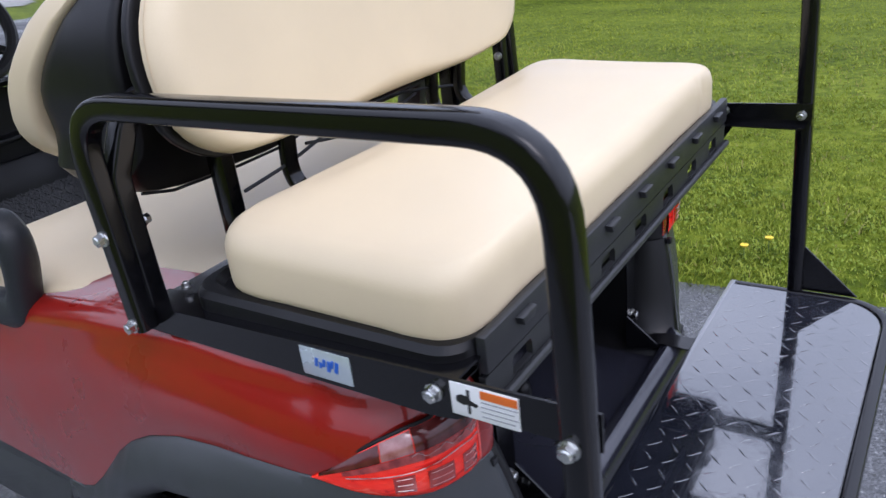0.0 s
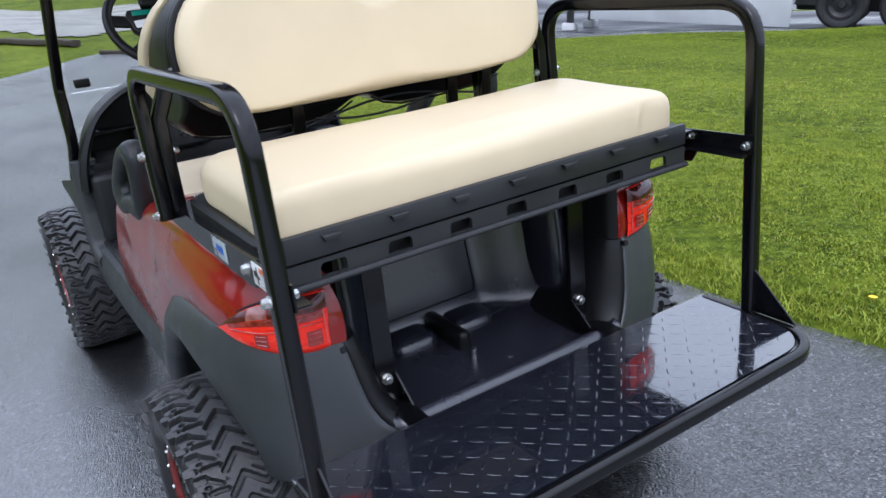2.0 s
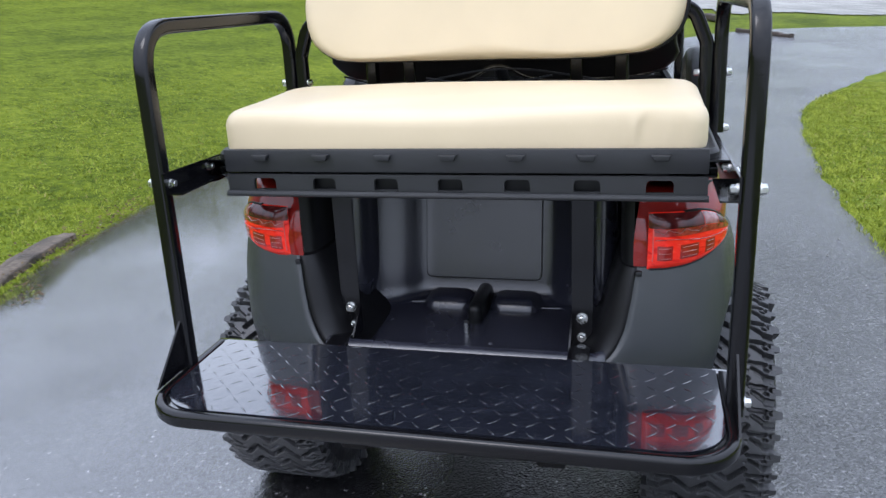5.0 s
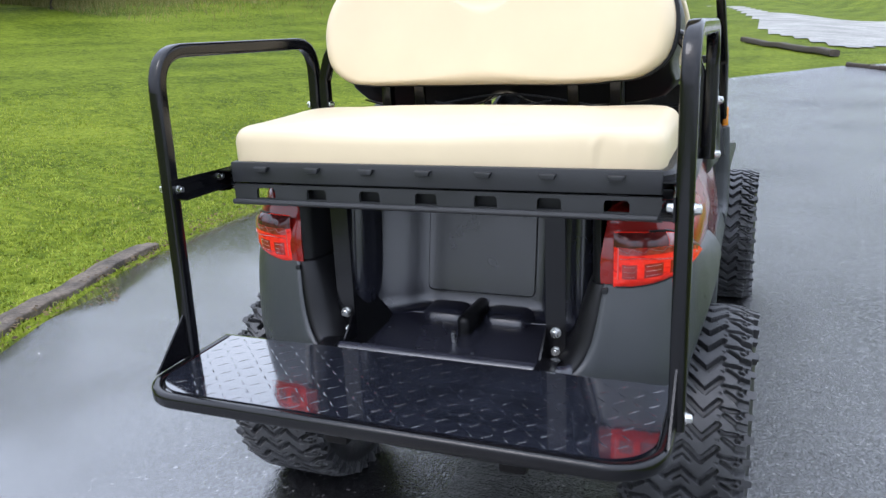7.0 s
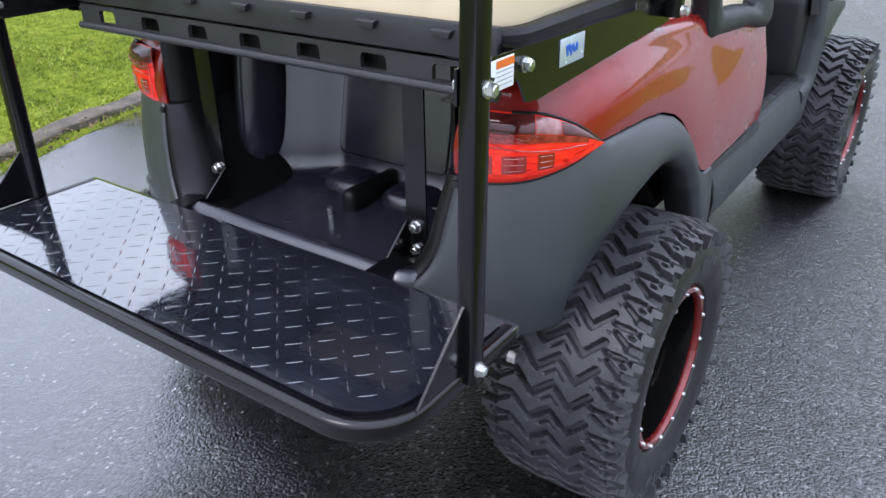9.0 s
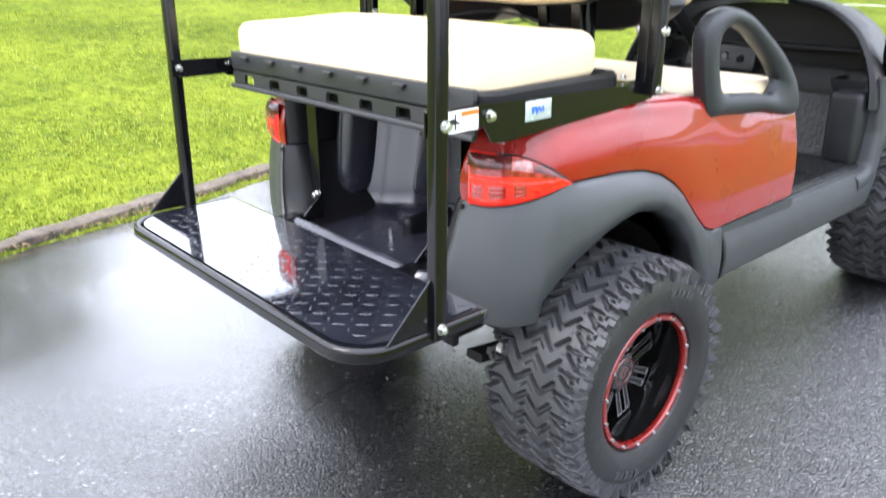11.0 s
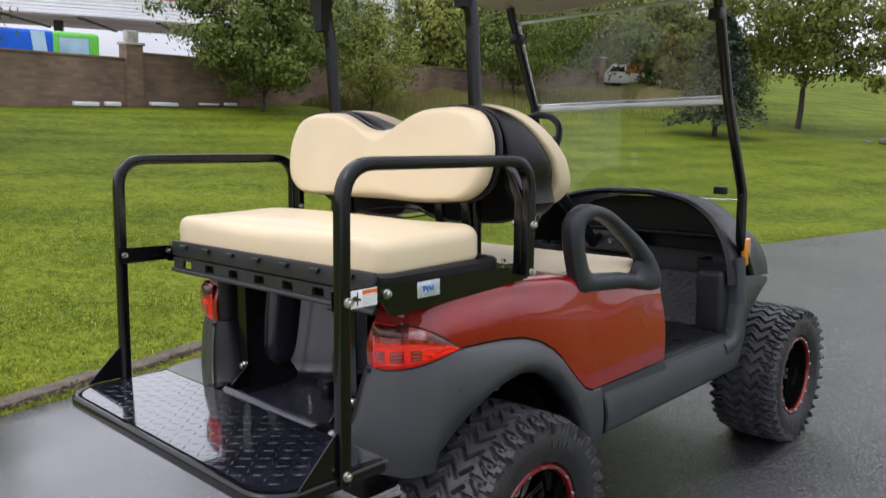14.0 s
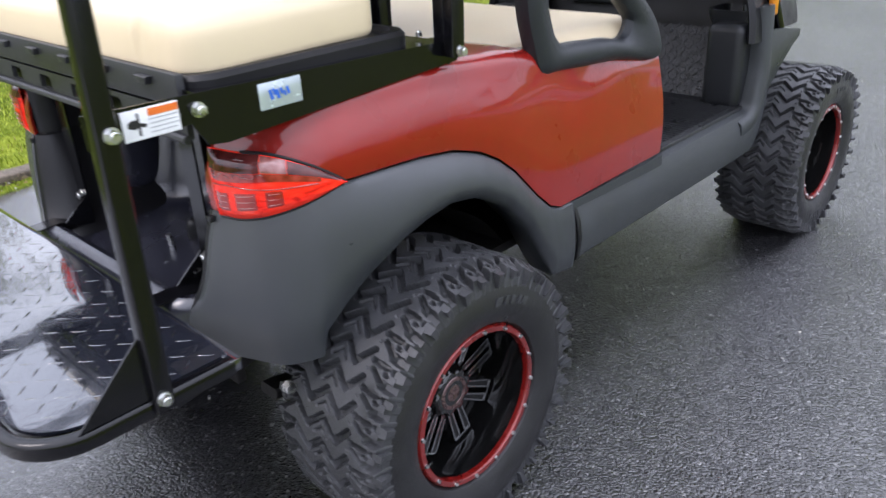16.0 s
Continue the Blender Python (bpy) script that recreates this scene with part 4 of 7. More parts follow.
# -- tail lights --
for s in SIDES:
    lamp = new("tail_light")
    lamp.parent = cart
    lamp["label"] = "bright red wrap-around tail light with a clear lens"
    S0, S1 = 0.013, s_of(0.214)
    S0, S1 = S0 + 0.012 * (S1 - S0), S1 - 0.03 * (S1 - S0)

    def lamp_point(u, v, lift=0.0, s=s):
        """A place on the lamp: u from its inner end to its tip, v from bottom to top."""
        w = max(0.0, (u - 0.42) / 0.58)
        low = max(0.0, (u - 0.14) / 0.86)
        top, bot = 0.826 - 0.064 * w ** 1.6, 0.713 + 0.050 * low ** 1.35
        full = 0.017 * (1 - 0.6 * u * u) * (1 - abs(2 * v - 1) ** 5) * min(1.0, (u + 0.004) / 0.13) ** 0.5
        k = np.interp(S0 + (S1 - S0) * u, LEN, np.arange(len(LEN)))
        a, f = int(k), k - int(k)
        b = min(a + 1, len(LEN) - 1)
        p, nn = PLAN_S[a] * (1 - f) + PLAN_S[b] * f, PLAN_N[a] * (1 - f) + PLAN_N[b] * f
        d = full + lift * min(1.0, 8 * v * (1 - v)) * min(1.0, 6 * (1 - u)) + 0.003
        return (s * (p[0] + nn[0] * d), p[1] + nn[1] * d, bot + (top - bot) * v)

    def lamp_patch(u0, u1, v0, v1, lift, n=26, m=10):
        return loft([[lamp_point(u, v, lift) for v in np.linspace(v0, v1, m)] for u in np.linspace(u0, u1, n)])
    part("lens", lamp_patch(0, 1, 0, 1, 0.0, 40, 17), REFLECTOR, lamp, "glossy bright red lens")
    part("smoked_top", lamp_patch(0.0, 0.44, 0.74, 0.985, 0.0012), DARKLENS, lamp, "hazy brownish upper lens")
    part("clear_band", lamp_patch(0.03, 0.80, 0.61, 0.735, 0.0011), HAZE, lamp, "hazy clear band of the lens")
    part("pale_patch", lamp_patch(0.445, 0.60, 0.745, 0.975, 0.0012), PALELENS, lamp, "pale patch of the lens")
    part("clear_corner", lamp_patch(0.605, 0.95, 0.745, 0.97, 0.0011), DARKLENS, lamp, "dark clear corner of the lens")
    part("seam", sweep([lamp_point(u, 0.69 + 0.028 * math.sin(46 * u) + 0.012 * math.sin(91 * u), 0.0016) for u in np.linspace(0.04, 0.46, 40)], rounded(0.0022, 0.0012, 0.0005, 1)), PALELENS, lamp, "pale wavy seam of the lens")
    for u0, u1 in ((0.07, 0.20), (0.26, 0.40), (0.46, 0.56)):
        cell = part("bulb_cell", lamp_patch(u0, u1, 0.18, 0.44, 0.0008, 8, 5), CELL, lamp, "darker red bulb cell")
        for v in (0.22, 0.31, 0.40):
            part("reflector_bar", sweep([lamp_point(u, v, 0.0014) for u in np.linspace(u0 + 0.015, u1 - 0.015, 6)], rounded(0.0014, 0.0010, 0.0004, 1)), FROST, cell, "pale reflector bar")
    part("lamp_rib", sweep([lamp_point(u, 0.52 + 0.04 * math.sin(9 * u), 0.0014) for u in np.linspace(0.05, 0.78, 26)], rounded(0.0022, 0.0012, 0.0005, 1)), FROST, lamp)
    part("inner_edge", sweep([lamp_point(0.035, v, 0.0016) for v in np.linspace(0.16, 0.74, 8)], rounded(0.0030, 0.0014, 0.0005, 1)), RIB, lamp)
    part("gasket", sweep([lamp_point(u, 1.0, 0.0) for u in np.linspace(0.30, 0.99, 30)] + [lamp_point(u, 0.0, 0.0) for u in np.linspace(0.985, 0.02, 34)], rounded(0.0050, 0.0050, 0.0015, 1)), PLASTIC, lamp, "thin black gasket round the lens")
    part("lower_tab", box((s * 0.352, 0.060, 0.707), (0.012, 0.01, 0.011), 0.002), DASHGREY, lamp, "small grey locating tab")

# -- bag well --
tub = new("bag_well")
tub.parent = cart
tub["label"] = "black moulded bag well"
rows = []
for x in np.linspace(-0.33, 0.33, 45):
    ax = abs(x)
    recess = 0.35 - 0.055 * smoothstep(0.14, 0.23, ax) - 0.10 * smoothstep(0.22, 0.34, ax)
    r = [(x, recess + 0.20 * (z - 0.57), z) for z in np.linspace(0.90, 0.57, 8)]
    for k in range(1, 6):
        a = radians(90 * k / 5)
        r.append((x, recess - 0.05 * (1 - math.cos(a)), 0.57 - 0.05 * math.sin(a)))
    r += [(x, y, 0.52 - 0.012 * (1 - y / 0.3)) for y in np.linspace(recess - 0.06, 0.045 + 0.075 * smoothstep(0.27, 0.33, ax), 6)]
    e = 0.075 * smoothstep(0.27, 0.33, ax)
    for k in range(0, 7):
        a = radians(180 * k / 6)
        r.append((x, 0.02 + e + 0.022 * math.cos(a), 0.518 + 0.03 * math.sin(a) - 0.004 * (k == 0)))
    r += [(x, e - 0.004, 0.47), (x, e, 0.43)]
    rows.append(r)
part("well_liner", loft(rows), TUB, tub, solid=0.004)
for s in SIDES:
    rows = []
    for z, k in ((0.560, 0.05), (0.563, 0.45), (0.575, 0.72), (0.60, 0.90), (0.64, 1.0), (0.72, 1.04), (0.80, 1.0), (0.92, 0.94)):
        rows.append([(s * (0.278 + 0.034 * k * math.cos(q)), 0.240 + 0.10 * (z - 0.56) + 0.066 * k * math.sin(q), z) for q in np.linspace(0, 2 * math.pi, 25)[:-1]])
    part("wheel_house", loft(rows, close=True), TUB, tub, "rounded wheel-house bulge")
hx0, hx1, hz0, hz1 = -0.152, 0.130, 0.575, 0.85
seam = fillet([(hx0, 0.400, hz1), (hx0, 0.3450, hz0), (hx1, 0.3450, hz0), (hx1, 0.400, hz1)], 0.018, 6)
part("hatch_seam", sweep(seam, rounded(0.0028, 0.0028, 0.0006, 1), up=(0, 1, 0)), INTERIOR, tub, "thin dark outline of the access panel")
for x0, x1 in ((-0.235, -0.14), (0.135, 0.23)):
    part("floor_bead", sweep([(x0, 0.292, 0.527), (x1, 0.300, 0.527)], ring_circle(0.003, 8)), TUB, tub)
for x in (-0.085, 0.075):
    part("floor_hump", box((x, 0.310, 0.516), (0.125, 0.10, 0.075), 0.034, 6), TUB, tub)
part("latch_post", cyl((-0.013, 0.16, 0.505), (-0.013, 0.155, 0.545), 0.006, n=10), ZINC, tub)
part("strap_channel", box((-0.005, 0.275, 0.530), (0.034, 0.16, 0.07), 0.016, 4), INTERIOR, tub)
for x, y in ((-0.18, 0.25), (-0.1, 0.2), (0.08, 0.2), (0.19, 0.25), (-0.2, 0.14), (0.2, 0.14), (0.05, 0.11), (-0.08, 0.11)):
    part("screw", cyl((x, y, 0.512), (x, y, 0.517), 0.005, n=8), ZINC, tub)

# -- rear seat kit --
kit = new("rear_seat_frame")
kit.parent = cart
kit["label"] = "black powder-coated steel rear seat frame"
for s in SIDES:
    x = s * 0.513
    bar = fillet([(x, -0.148, 0.54), (x, -0.134, 1.203), (x, 0.478, 1.200), (x, 0.468, 0.905)], 0.085, 9)
    part("grab_bar", sweep(bar, rounded(0.029, 0.029, 0.007)), GLOSS, kit, "bent black grab bar")
    sup = fillet([(s * 0.484, 0.475, 0.91), (s * 0.484, 0.478, 1.10), (s * 0.455, 0.47, 1.17), (s * 0.40, 0.462, 1.20)], 0.05, 6)
    part("back_support", sweep(sup, rounded(0.030, 0.026, 0.006)), GLOSS, kit)
    # side rail with an inward flange; plates and labels differ a little from side to side
    low, mark_y, warn_y = (0.868, 0.121, -0.073) if s > 0 else (0.890, 0.166, -0.036)
    part("side_rail", prism([(-0.155, 0.905), (-0.155, 0.947), (0.49, 0.929), (0.49, 0.893), (0.03, low), (0.0, low + 0.004), (-0.02, 0.905)], "x", s * 0.496, s * 0.4995), GLOSS, kit)
    part("rail_flange", box((s * 0.474, 0.24, 0.9335), (0.044, 0.49, 0.003), rot=pose(0, 0, 0, -1.6)), GLOSS, kit)
    part("arm_flange", box((s * 0.484, -0.07, 0.906), (0.028, 0.15, 0.003)), GLOSS, kit)
    bx = s * 0.250 - 0.007
    part("brace", prism([(bx - 0.021, 0.535), (bx + 0.021, 0.535), (bx + 0.021, 0.90), (bx - 0.021, 0.90)], "y", 0.098, 0.102), GLOSS, kit, "flat black steel strap")
    part("brace_web", prism([(0.035, 0.545), (0.10, 0.53), (0.10, 0.60)], "x", bx - s * 0.021 - 0.002, bx - s * 0.021 + 0.002), GLOSS, kit)
    part("brace_foot", prism([(0.102, 0.536), (0.030, 0.5535), (-0.030, 0.5515), (-0.030, 0.5485), (0.030, 0.5505), (0.102, 0.533)], "x", bx - 0.021, bx + 0.021), GLOSS, kit)
    bolt(kit, (bx, 0.098, 0.592), (0, -1, 0))
    bolt(kit, (bx, 0.098, 0.550), (0, -1, 0), 0.009)
    bolt(kit, (s * 0.5275, -0.137, 0.925), (s, 0, 0), 0.0098)
    bolt(kit, (s * 0.496, -0.137, 0.925), (-s, 0, 0), 0.0085)
    bolt(kit, (s * 0.500, -0.008 if s > 0 else 0.022, 0.922), (s, 0, 0), 0.0098)
    bolt(kit, (s * 0.496, 0.0, 0.928), (-s, 0, 0), 0.0085)
    bolt(kit, (s * 0.5275, 0.468, 0.915), (s, 0, 0), 0.0092)
    bolt(kit, (s * 0.5275, 0.472, 1.037), (s, 0, 0), 0.0092)
    bolt(kit, (s * 0.470, 0.474, 1.037), (-s, 0, 0), 0.008)
    bolt(kit, (s * 0.45, 0.45, 0.935), (0, 0, 1), 0.006, 0.005)
    bolt(kit, (s * 0.5275, -0.150, 0.562), (s, 0, 0), 0.0098)
    # label plates
    dec = part("maker_label", box((s * 0.5005, mark_y, 0.916), (0.0015, 0.072, 0.037), 0.0006), SILVER, kit, "silver label with a blue mark")
    for k, (dy, dz, w, h) in enumerate(((-0.018, 0.0, 0.006, 0.020), (-0.011, 0.003, 0.004, 0.014), (-0.004, -0.001, 0.006, 0.019), (0.004, 0.002, 0.005, 0.013), (0.011, -0.002, 0.004, 0.011), (0.018, 0.001, 0.005, 0.015))):
        part("mark", box((s * 0.5018, mark_y - 0.002 + dy * 0.8, 0.917 + dz), (0.0008, w * 0.8, h * 0.72), rot=pose(0, 0, 0, 14)), BLUE, dec)
    lab = part("warning_label", box((s * 0.5005, warn_y, 0.922), (0.0015, 0.076, 0.038), 0.0006), WHITE, kit, "white and orange warning label")
    part("orange_bar", box((s * 0.5018, warn_y + s * 0.017, 0.9345), (0.0008, 0.040, 0.009)), ORANGE, lab)
    part("pictogram", prism([(warn_y + s * (p + 0.073), q) for p, q in ((-0.104, 0.920), (-0.096, 0.917), (-0.0915, 0.919), (-0.0915, 0.908), (-0.0885, 0.908), (-0.0885, 0.919), (-0.082, 0.917), (-0.079, 0.921), (-0.0885, 0.924), (-0.0885, 0.936), (-0.0915, 0.936), (-0.0915, 0.928), (-0.098, 0.929), (-0.104, 0.926))], "x", s * 0.5013, s * 0.502), PRINT, lab)
    for k in range(4):
        part("print_line", box((s * 0.5018, warn_y + s * (0.017 - 0.002 * (k % 2)), 0.926 - 0.0055 * k), (0.0006, 0.040 - 0.004 * (k % 2), 0.0011)), GREYPRINT, lab)
    # gusset from post to deck
    part("gusset", prism([(-0.155, 0.66), (-0.26, 0.560), (-0.155, 0.560)], "x", s * 0.511 - 0.002, s * 0.511 + 0.002), GLOSS, kit)
    part("deck_side_plate", prism([(-0.25, 0.551), (-0.12, 0.551), (-0.12, 0.53), (-0.17, 0.53)], "x", s * 0.497, s * 0.501), GLOSS, kit)
    part("bumper_bracket", prism([(-0.13, 0.525), (-0.13, 0.551), (-0.058, 0.551), (-0.058, 0.535)], "x", s * 0.509, s * 0.513), GLOSS, kit)
    part("shackle_bolt", cyl((s * 0.43, 0.10, 0.40), (s * 0.445, 0.10, 0.40), 0.011, n=6), ZINC, kit)
part("cross_tube", box((0, 0.06, 0.49), (0.62, 0.035, 0.035), 0.006), GLOSS, kit)

# flip tray: an upper strip with tabs, a lower strip with slots and a rolled lip
XS = [-0.371 + 0.1257 * i for i in range(7)]
part("upper_strip", box((0.006, -0.006, 0.9405), (0.914, 0.012, 0.044), 0.002), STRIP, kit, "moulded black plastic strip")
for x in XS:
    part("tab", prism([(x - 0.017, 0.9535), (x + 0.017, 0.9535), (x + 0.012, 0.9425), (x - 0.012, 0.9425)], "y", -0.022, -0.010, bevel=0.0025), STRIP, kit)
bm = bmesh.new()
box((0.006, -0.004, 0.9095), (0.914, 0.008, 0.008), bm=bm)
box((0.006, -0.004, 0.8785), (0.914, 0.008, 0.009), bm=bm)
edges = [-0.451] + [v for x in XS for v in (x - 0.0235, x + 0.0235)] + [0.463]
for a, b in zip(edges[::2], edges[1::2]):
    prism([(a, 0.882), (a, 0.899), (a - 0.003, 0.904), (a - 0.007, 0.9065), (b + 0.007, 0.9065), (b + 0.003, 0.904), (b, 0.899), (b, 0.882)], "y", -0.0081, 0.0001, bm=bm)
part("lower_strip", bm, STRIP, kit, "slotted black plastic strip", smooth=False)
part("inner_skirt", box((0, 0.016, 0.897), (0.64, 0.006, 0.05)), INTERIOR, kit)
part("rolled_lip", sweep([(-0.453, -0.012, 0.875), (0.465, -0.012, 0.875)], ring_circle(0.006, 10)), STRIP, kit)
part("seat_base", loft([[(x * k, 0.21 + (y - 0.21) * k, z) for x, y in rounded(0.965, 0.41, 0.04, 5) for y in (y + 0.205,)] for z, k in ((0.918, 0.96), (0.93, 1.0), (0.950, 1.0), (0.957, 0.985), (0.957, 0.95), (0.945, 0.93), (0.945, 0.3))], close=True), PLASTIC, kit, "black plastic seat base")
bm = prism([(0.432, 0.926), (0.486, 0.924), (0.486, 0.880), (0.482, 0.880), (0.482, 0.920), (0.432, 0.922)], "x", -0.486, 0.486)
part("cross_angle", bm, GLOSS, kit, "black steel angle across the frame", smooth=False)
for x in (-0.39, -0.13, 0.13, 0.39):
    part("hole", cyl((x, 0.458, 0.9245), (x, 0.458, 0.9262), 0.006, n=12), INTERIOR, kit)
for y in (0.03, 0.40):
    part("seat_crossbar", box((0, y, 0.915), (0.96, 0.03, 0.02), 0.003), GLOSS, kit)


# -- cushions --
def cushion(name, outline, axis_map, thick, edge, crown, mat=VINYL, n_in=9, label="", n_out=97):
    """A padded slab: the outline shrinks over rounded edges into a crowned face."""
    pts = smoothed([Vector((p[0], p[1], 0)) for p in outline + outline[:1]], n_out)[:-1]
    c = np.mean(pts, axis=0)
    half = np.ptp(pts, axis=0) / 2
    rows = []

    def ring(inset, h):
        r = []
        for p in pts:
            d = p - c
            L = np.linalg.norm(d)
            q = c + d * max(0.0, (L - inset) / L)
            r.append(axis_map(q[0], q[1], h))
        return r
    for k in range(5):
        a = radians(90 * k / 4)
        rows.append(ring(edge * 0.5 * (1 - math.sin(a)), edge * 0.5 * (1 - math.cos(a))))
    for k in range(0, 7):
        a = radians(90 * k / 6)
        rows.append(ring(edge * (1 - math.cos(a)), thick - edge + edge * math.sin(a)))
    for k in range(1, n_in):
        u = k / n_in
        r = []
        for p in pts:
            d = p - c
            L = np.linalg.norm(d)
            q = c + d * (L - edge) / L * (1 - u)
            dome = max(0.0, 1 - (abs(q[0] - c[0]) / half[0]) ** 2.5) * max(0.0, 1 - (abs(q[1] - c[1]) / half[1]) ** 2.5)
            r.append(axis_map(q[0], q[1], thick + crown * dome * min(1.0, u * 3) ** 1.5))
        rows.append(r)
    bm = loft(rows, close=True)
    bm.verts.ensure_lookup_table()
    bmesh.ops.holes_fill(bm, edges=[e for e in bm.edges if e.is_boundary], sides=0)
    return part(name, bm, mat, cart, label)


def rect_outline(x0, x1, y0, y1, r, n=4):
    out = []
    for cx, cy, a0 in ((x1 - r, y1 - r, 0), (x0 + r, y1 - r, 90), (x0 + r, y0 + r, 180), (x1 - r, y0 + r, 270)):
        for i in range(n + 1):
            a = radians(a0 + 90 * i / n)
            out.append((cx + r * math.cos(a), cy + r * math.sin(a)))
    # extra points on the long sides keep them straight
    full = []
    for a, b in zip(out, out[1:] + out[:1]):
        full.append(a)
        d = math.hypot(b[0] - a[0], b[1] - a[1])
        m = int(d / 0.08)
        for k in range(1, m + 1):
            t = k / (m + 1)
            full.append((a[0] + (b[0] - a[0]) * t, a[1] + (b[1] - a[1]) * t))
    return full


def wrinkle(x, y, h):
    """Small folds of the vinyl near the cushion's end and a soft waviness of its face."""
    front = math.exp(-(y / 0.04) ** 2)
    d = 0.0045 * math.exp(-((x - 0.335 - 0.45 * (h - 0.05)) / 0.007) ** 2) * math.exp(-((h - 0.052) / 0.022) ** 2)
    d -= 0.003 * math.exp(-((x - 0.350 - 0.45 * (h - 0.05)) / 0.010) ** 2) * math.exp(-((h - 0.052) / 0.022) ** 2)
    d += 0.0025 * math.exp(-((x - 0.395 - 0.3 * (h - 0.05)) / 0.008) ** 2) * math.exp(-((h - 0.045) / 0.02) ** 2)
    d += 0.0012 * math.sin(9 * x + 2) + 0.0007 * math.sin(23 * x)
    return (x, y - d * front, 0.945 + 0.022 * y + h + 0.0015 * math.sin(7 * x + 9 * y) * (h > 0.07))


cushion("rear_cushion", rect_outline(-0.468, 0.463, 0.004, 0.362, 0.05), wrinkle, 0.088, 0.034, 0.014, label="cream vinyl rear bench cushion", n_out=460)

BACK = [(-0.30, 1.088), (0.0, 1.086), (0.30, 1.088), (0.375, 1.098), (0.425, 1.135), (0.442, 1.20), (0.43, 1.27), (0.395, 1.318), (0.335, 1.338), (0.25, 1.342), (0.17, 1.335), (0.11, 1.312), (0.06, 1.292), (0.0, 1.284),
        (-0.06, 1.292), (-0.11, 1.312), (-0.17, 1.335), (-0.25, 1.342), (-0.335, 1.338), (-0.395, 1.318), (-0.43, 1.27), (-0.442, 1.20), (-0.425, 1.135), (-0.375, 1.098)]


def back_map(face, lean, sign):
    return lambda x, z, h: (x, face + (z - 1.09) * lean + sign * h, z)


cushion("rear_backrest", [(x * 0.985, z) for x, z in BACK], back_map(0.425, 0.13, -1), 0.046, 0.036, 0.0, label="cream vinyl rear backrest with a dip in its top edge")
cushion("rear_back_shell", [(x * 1.005, 1.21 + (z - 1.21) * 1.035) for x, z in BACK], back_map(0.425, 0.13, 1), 0.016, 0.008, 0.0, SHELL, label="black backrest shell")
def seat_face(z):
    return along([(0.98, 0.66), (1.02, 0.695), (1.08, 0.718), (1.13, 0.715), (1.20, 0.68), (1.28, 0.605), (1.34, 0.525), (1.40, 0.47)], z)


FBACK = [(x * 1.0, 1.05 + (z - 1.086) * 1.18) for x, z in BACK]
FSHELL = [(x * 0.99, 1.17 + (z - 1.17) * 0.99) for x, z in FBACK if z > 1.10]
# two lobes below, parted by a shallow notch
LOW = [(-0.43, 1.075), (-0.405, 1.042), (-0.35, 1.026), (-0.22, 1.018), (-0.11, 1.018), (-0.06, 1.030), (-0.025, 1.050), (0.025, 1.050), (0.06, 1.030), (0.11, 1.018), (0.22, 1.018), (0.35, 1.026), (0.405, 1.042), (0.43, 1.075)]


def shell_back(z):
    return along([(1.0, 0.575), (1.05, 0.555), (1.10, 0.515), (1.16, 0.49), (1.40, 0.485)], z)


cushion("front_back_shell", LOW + FSHELL, lambda x, z, h: (x, shell_back(z) + (seat_face(z) + 0.004 - shell_back(z)) * h / 0.09, z), 0.09, 0.02, 0.0, SHELL, label="black two-lobed backrest shell")
for s in SIDES:
    part("piping", sweep([(s * x, shell_back(z) - 0.001, z - 0.002) for x, z in LOW[7:13]], ring_circle(0.0025, 6)), DASHGREY, cart, "thin grey welt along the shell's lower edge")


def front_face(x, z, h):
    return (x, seat_face(z) + h, z)


cushion("front_backrest", FBACK, front_face, 0.076, 0.026, 0.006, label="cream vinyl front backrest")
cushion("front_cushion", rect_outline(-0.47, 0.47, 0.505, 1.18, 0.05), lambda x, y, h: (x, y, 0.785 + h - 0.02 * (y - 0.5)), 0.095, 0.045, 0.02, label="cream vinyl front bench cushion")
part("under_seat_pan", box((0, 0.76, 0.72), (0.96, 0.62, 0.16), 0.02), PLASTIC, cart)
part("engine_cover", box((0, 0.43, 0.853), (0.925, 0.12, 0.05), 0.012), PLASTIC, cart)

# -- floor, cowl and dash --
part("floor_mat", box((0, 1.48, 0.507), (0.97, 0.66, 0.018), 0.004), MAT, cart, "ribbed black rubber floor mat")
part("toe_board", box((0, 1.86, 0.61), (0.74, 0.02, 0.34), rot=pose(0, 0, 0, -28)), MAT, cart)
bm = bmesh.new()
lean = pose(0, 1.86, 0.61, -28)
for i in range(-17, 18):
    for j in range(-7, 8):
        m = lean @ pose(i * 0.021, -0.011, j * 0.021, 0, 45 if (i + j) % 2 else -45, 0)
        box((0, 0, 0), (0.018, 0.003, 0.004), rot=m, bm=bm)
part("toe_board_tread", bm, MAT, cart, "raised tread of the toe board", smooth=False)["kind"] = "stuff"
for k in range(30):
    part("mat_rib", box((0, 1.215 + 0.018 * k, 0.517), (0.93, 0.006, 0.003)), MAT, cart)
part("seat_front_panel", box((0, 1.12, 0.64), (0.92, 0.03, 0.30)), PLASTIC, cart)
ARCHC = [(-0.505, 0.70), (-0.492, 0.78), (-0.462, 0.86), (-0.405, 0.945), (-0.315, 1.008), (-0.17, 1.044), (0.0, 1.052), (0.17, 1.044), (0.315, 1.008), (0.405, 0.945), (0.462, 0.86), (0.492, 0.78), (0.505, 0.70)]
arch = smoothed([Vector((x, 0, z)) for x, z in ARCHC], 41)
rows = []
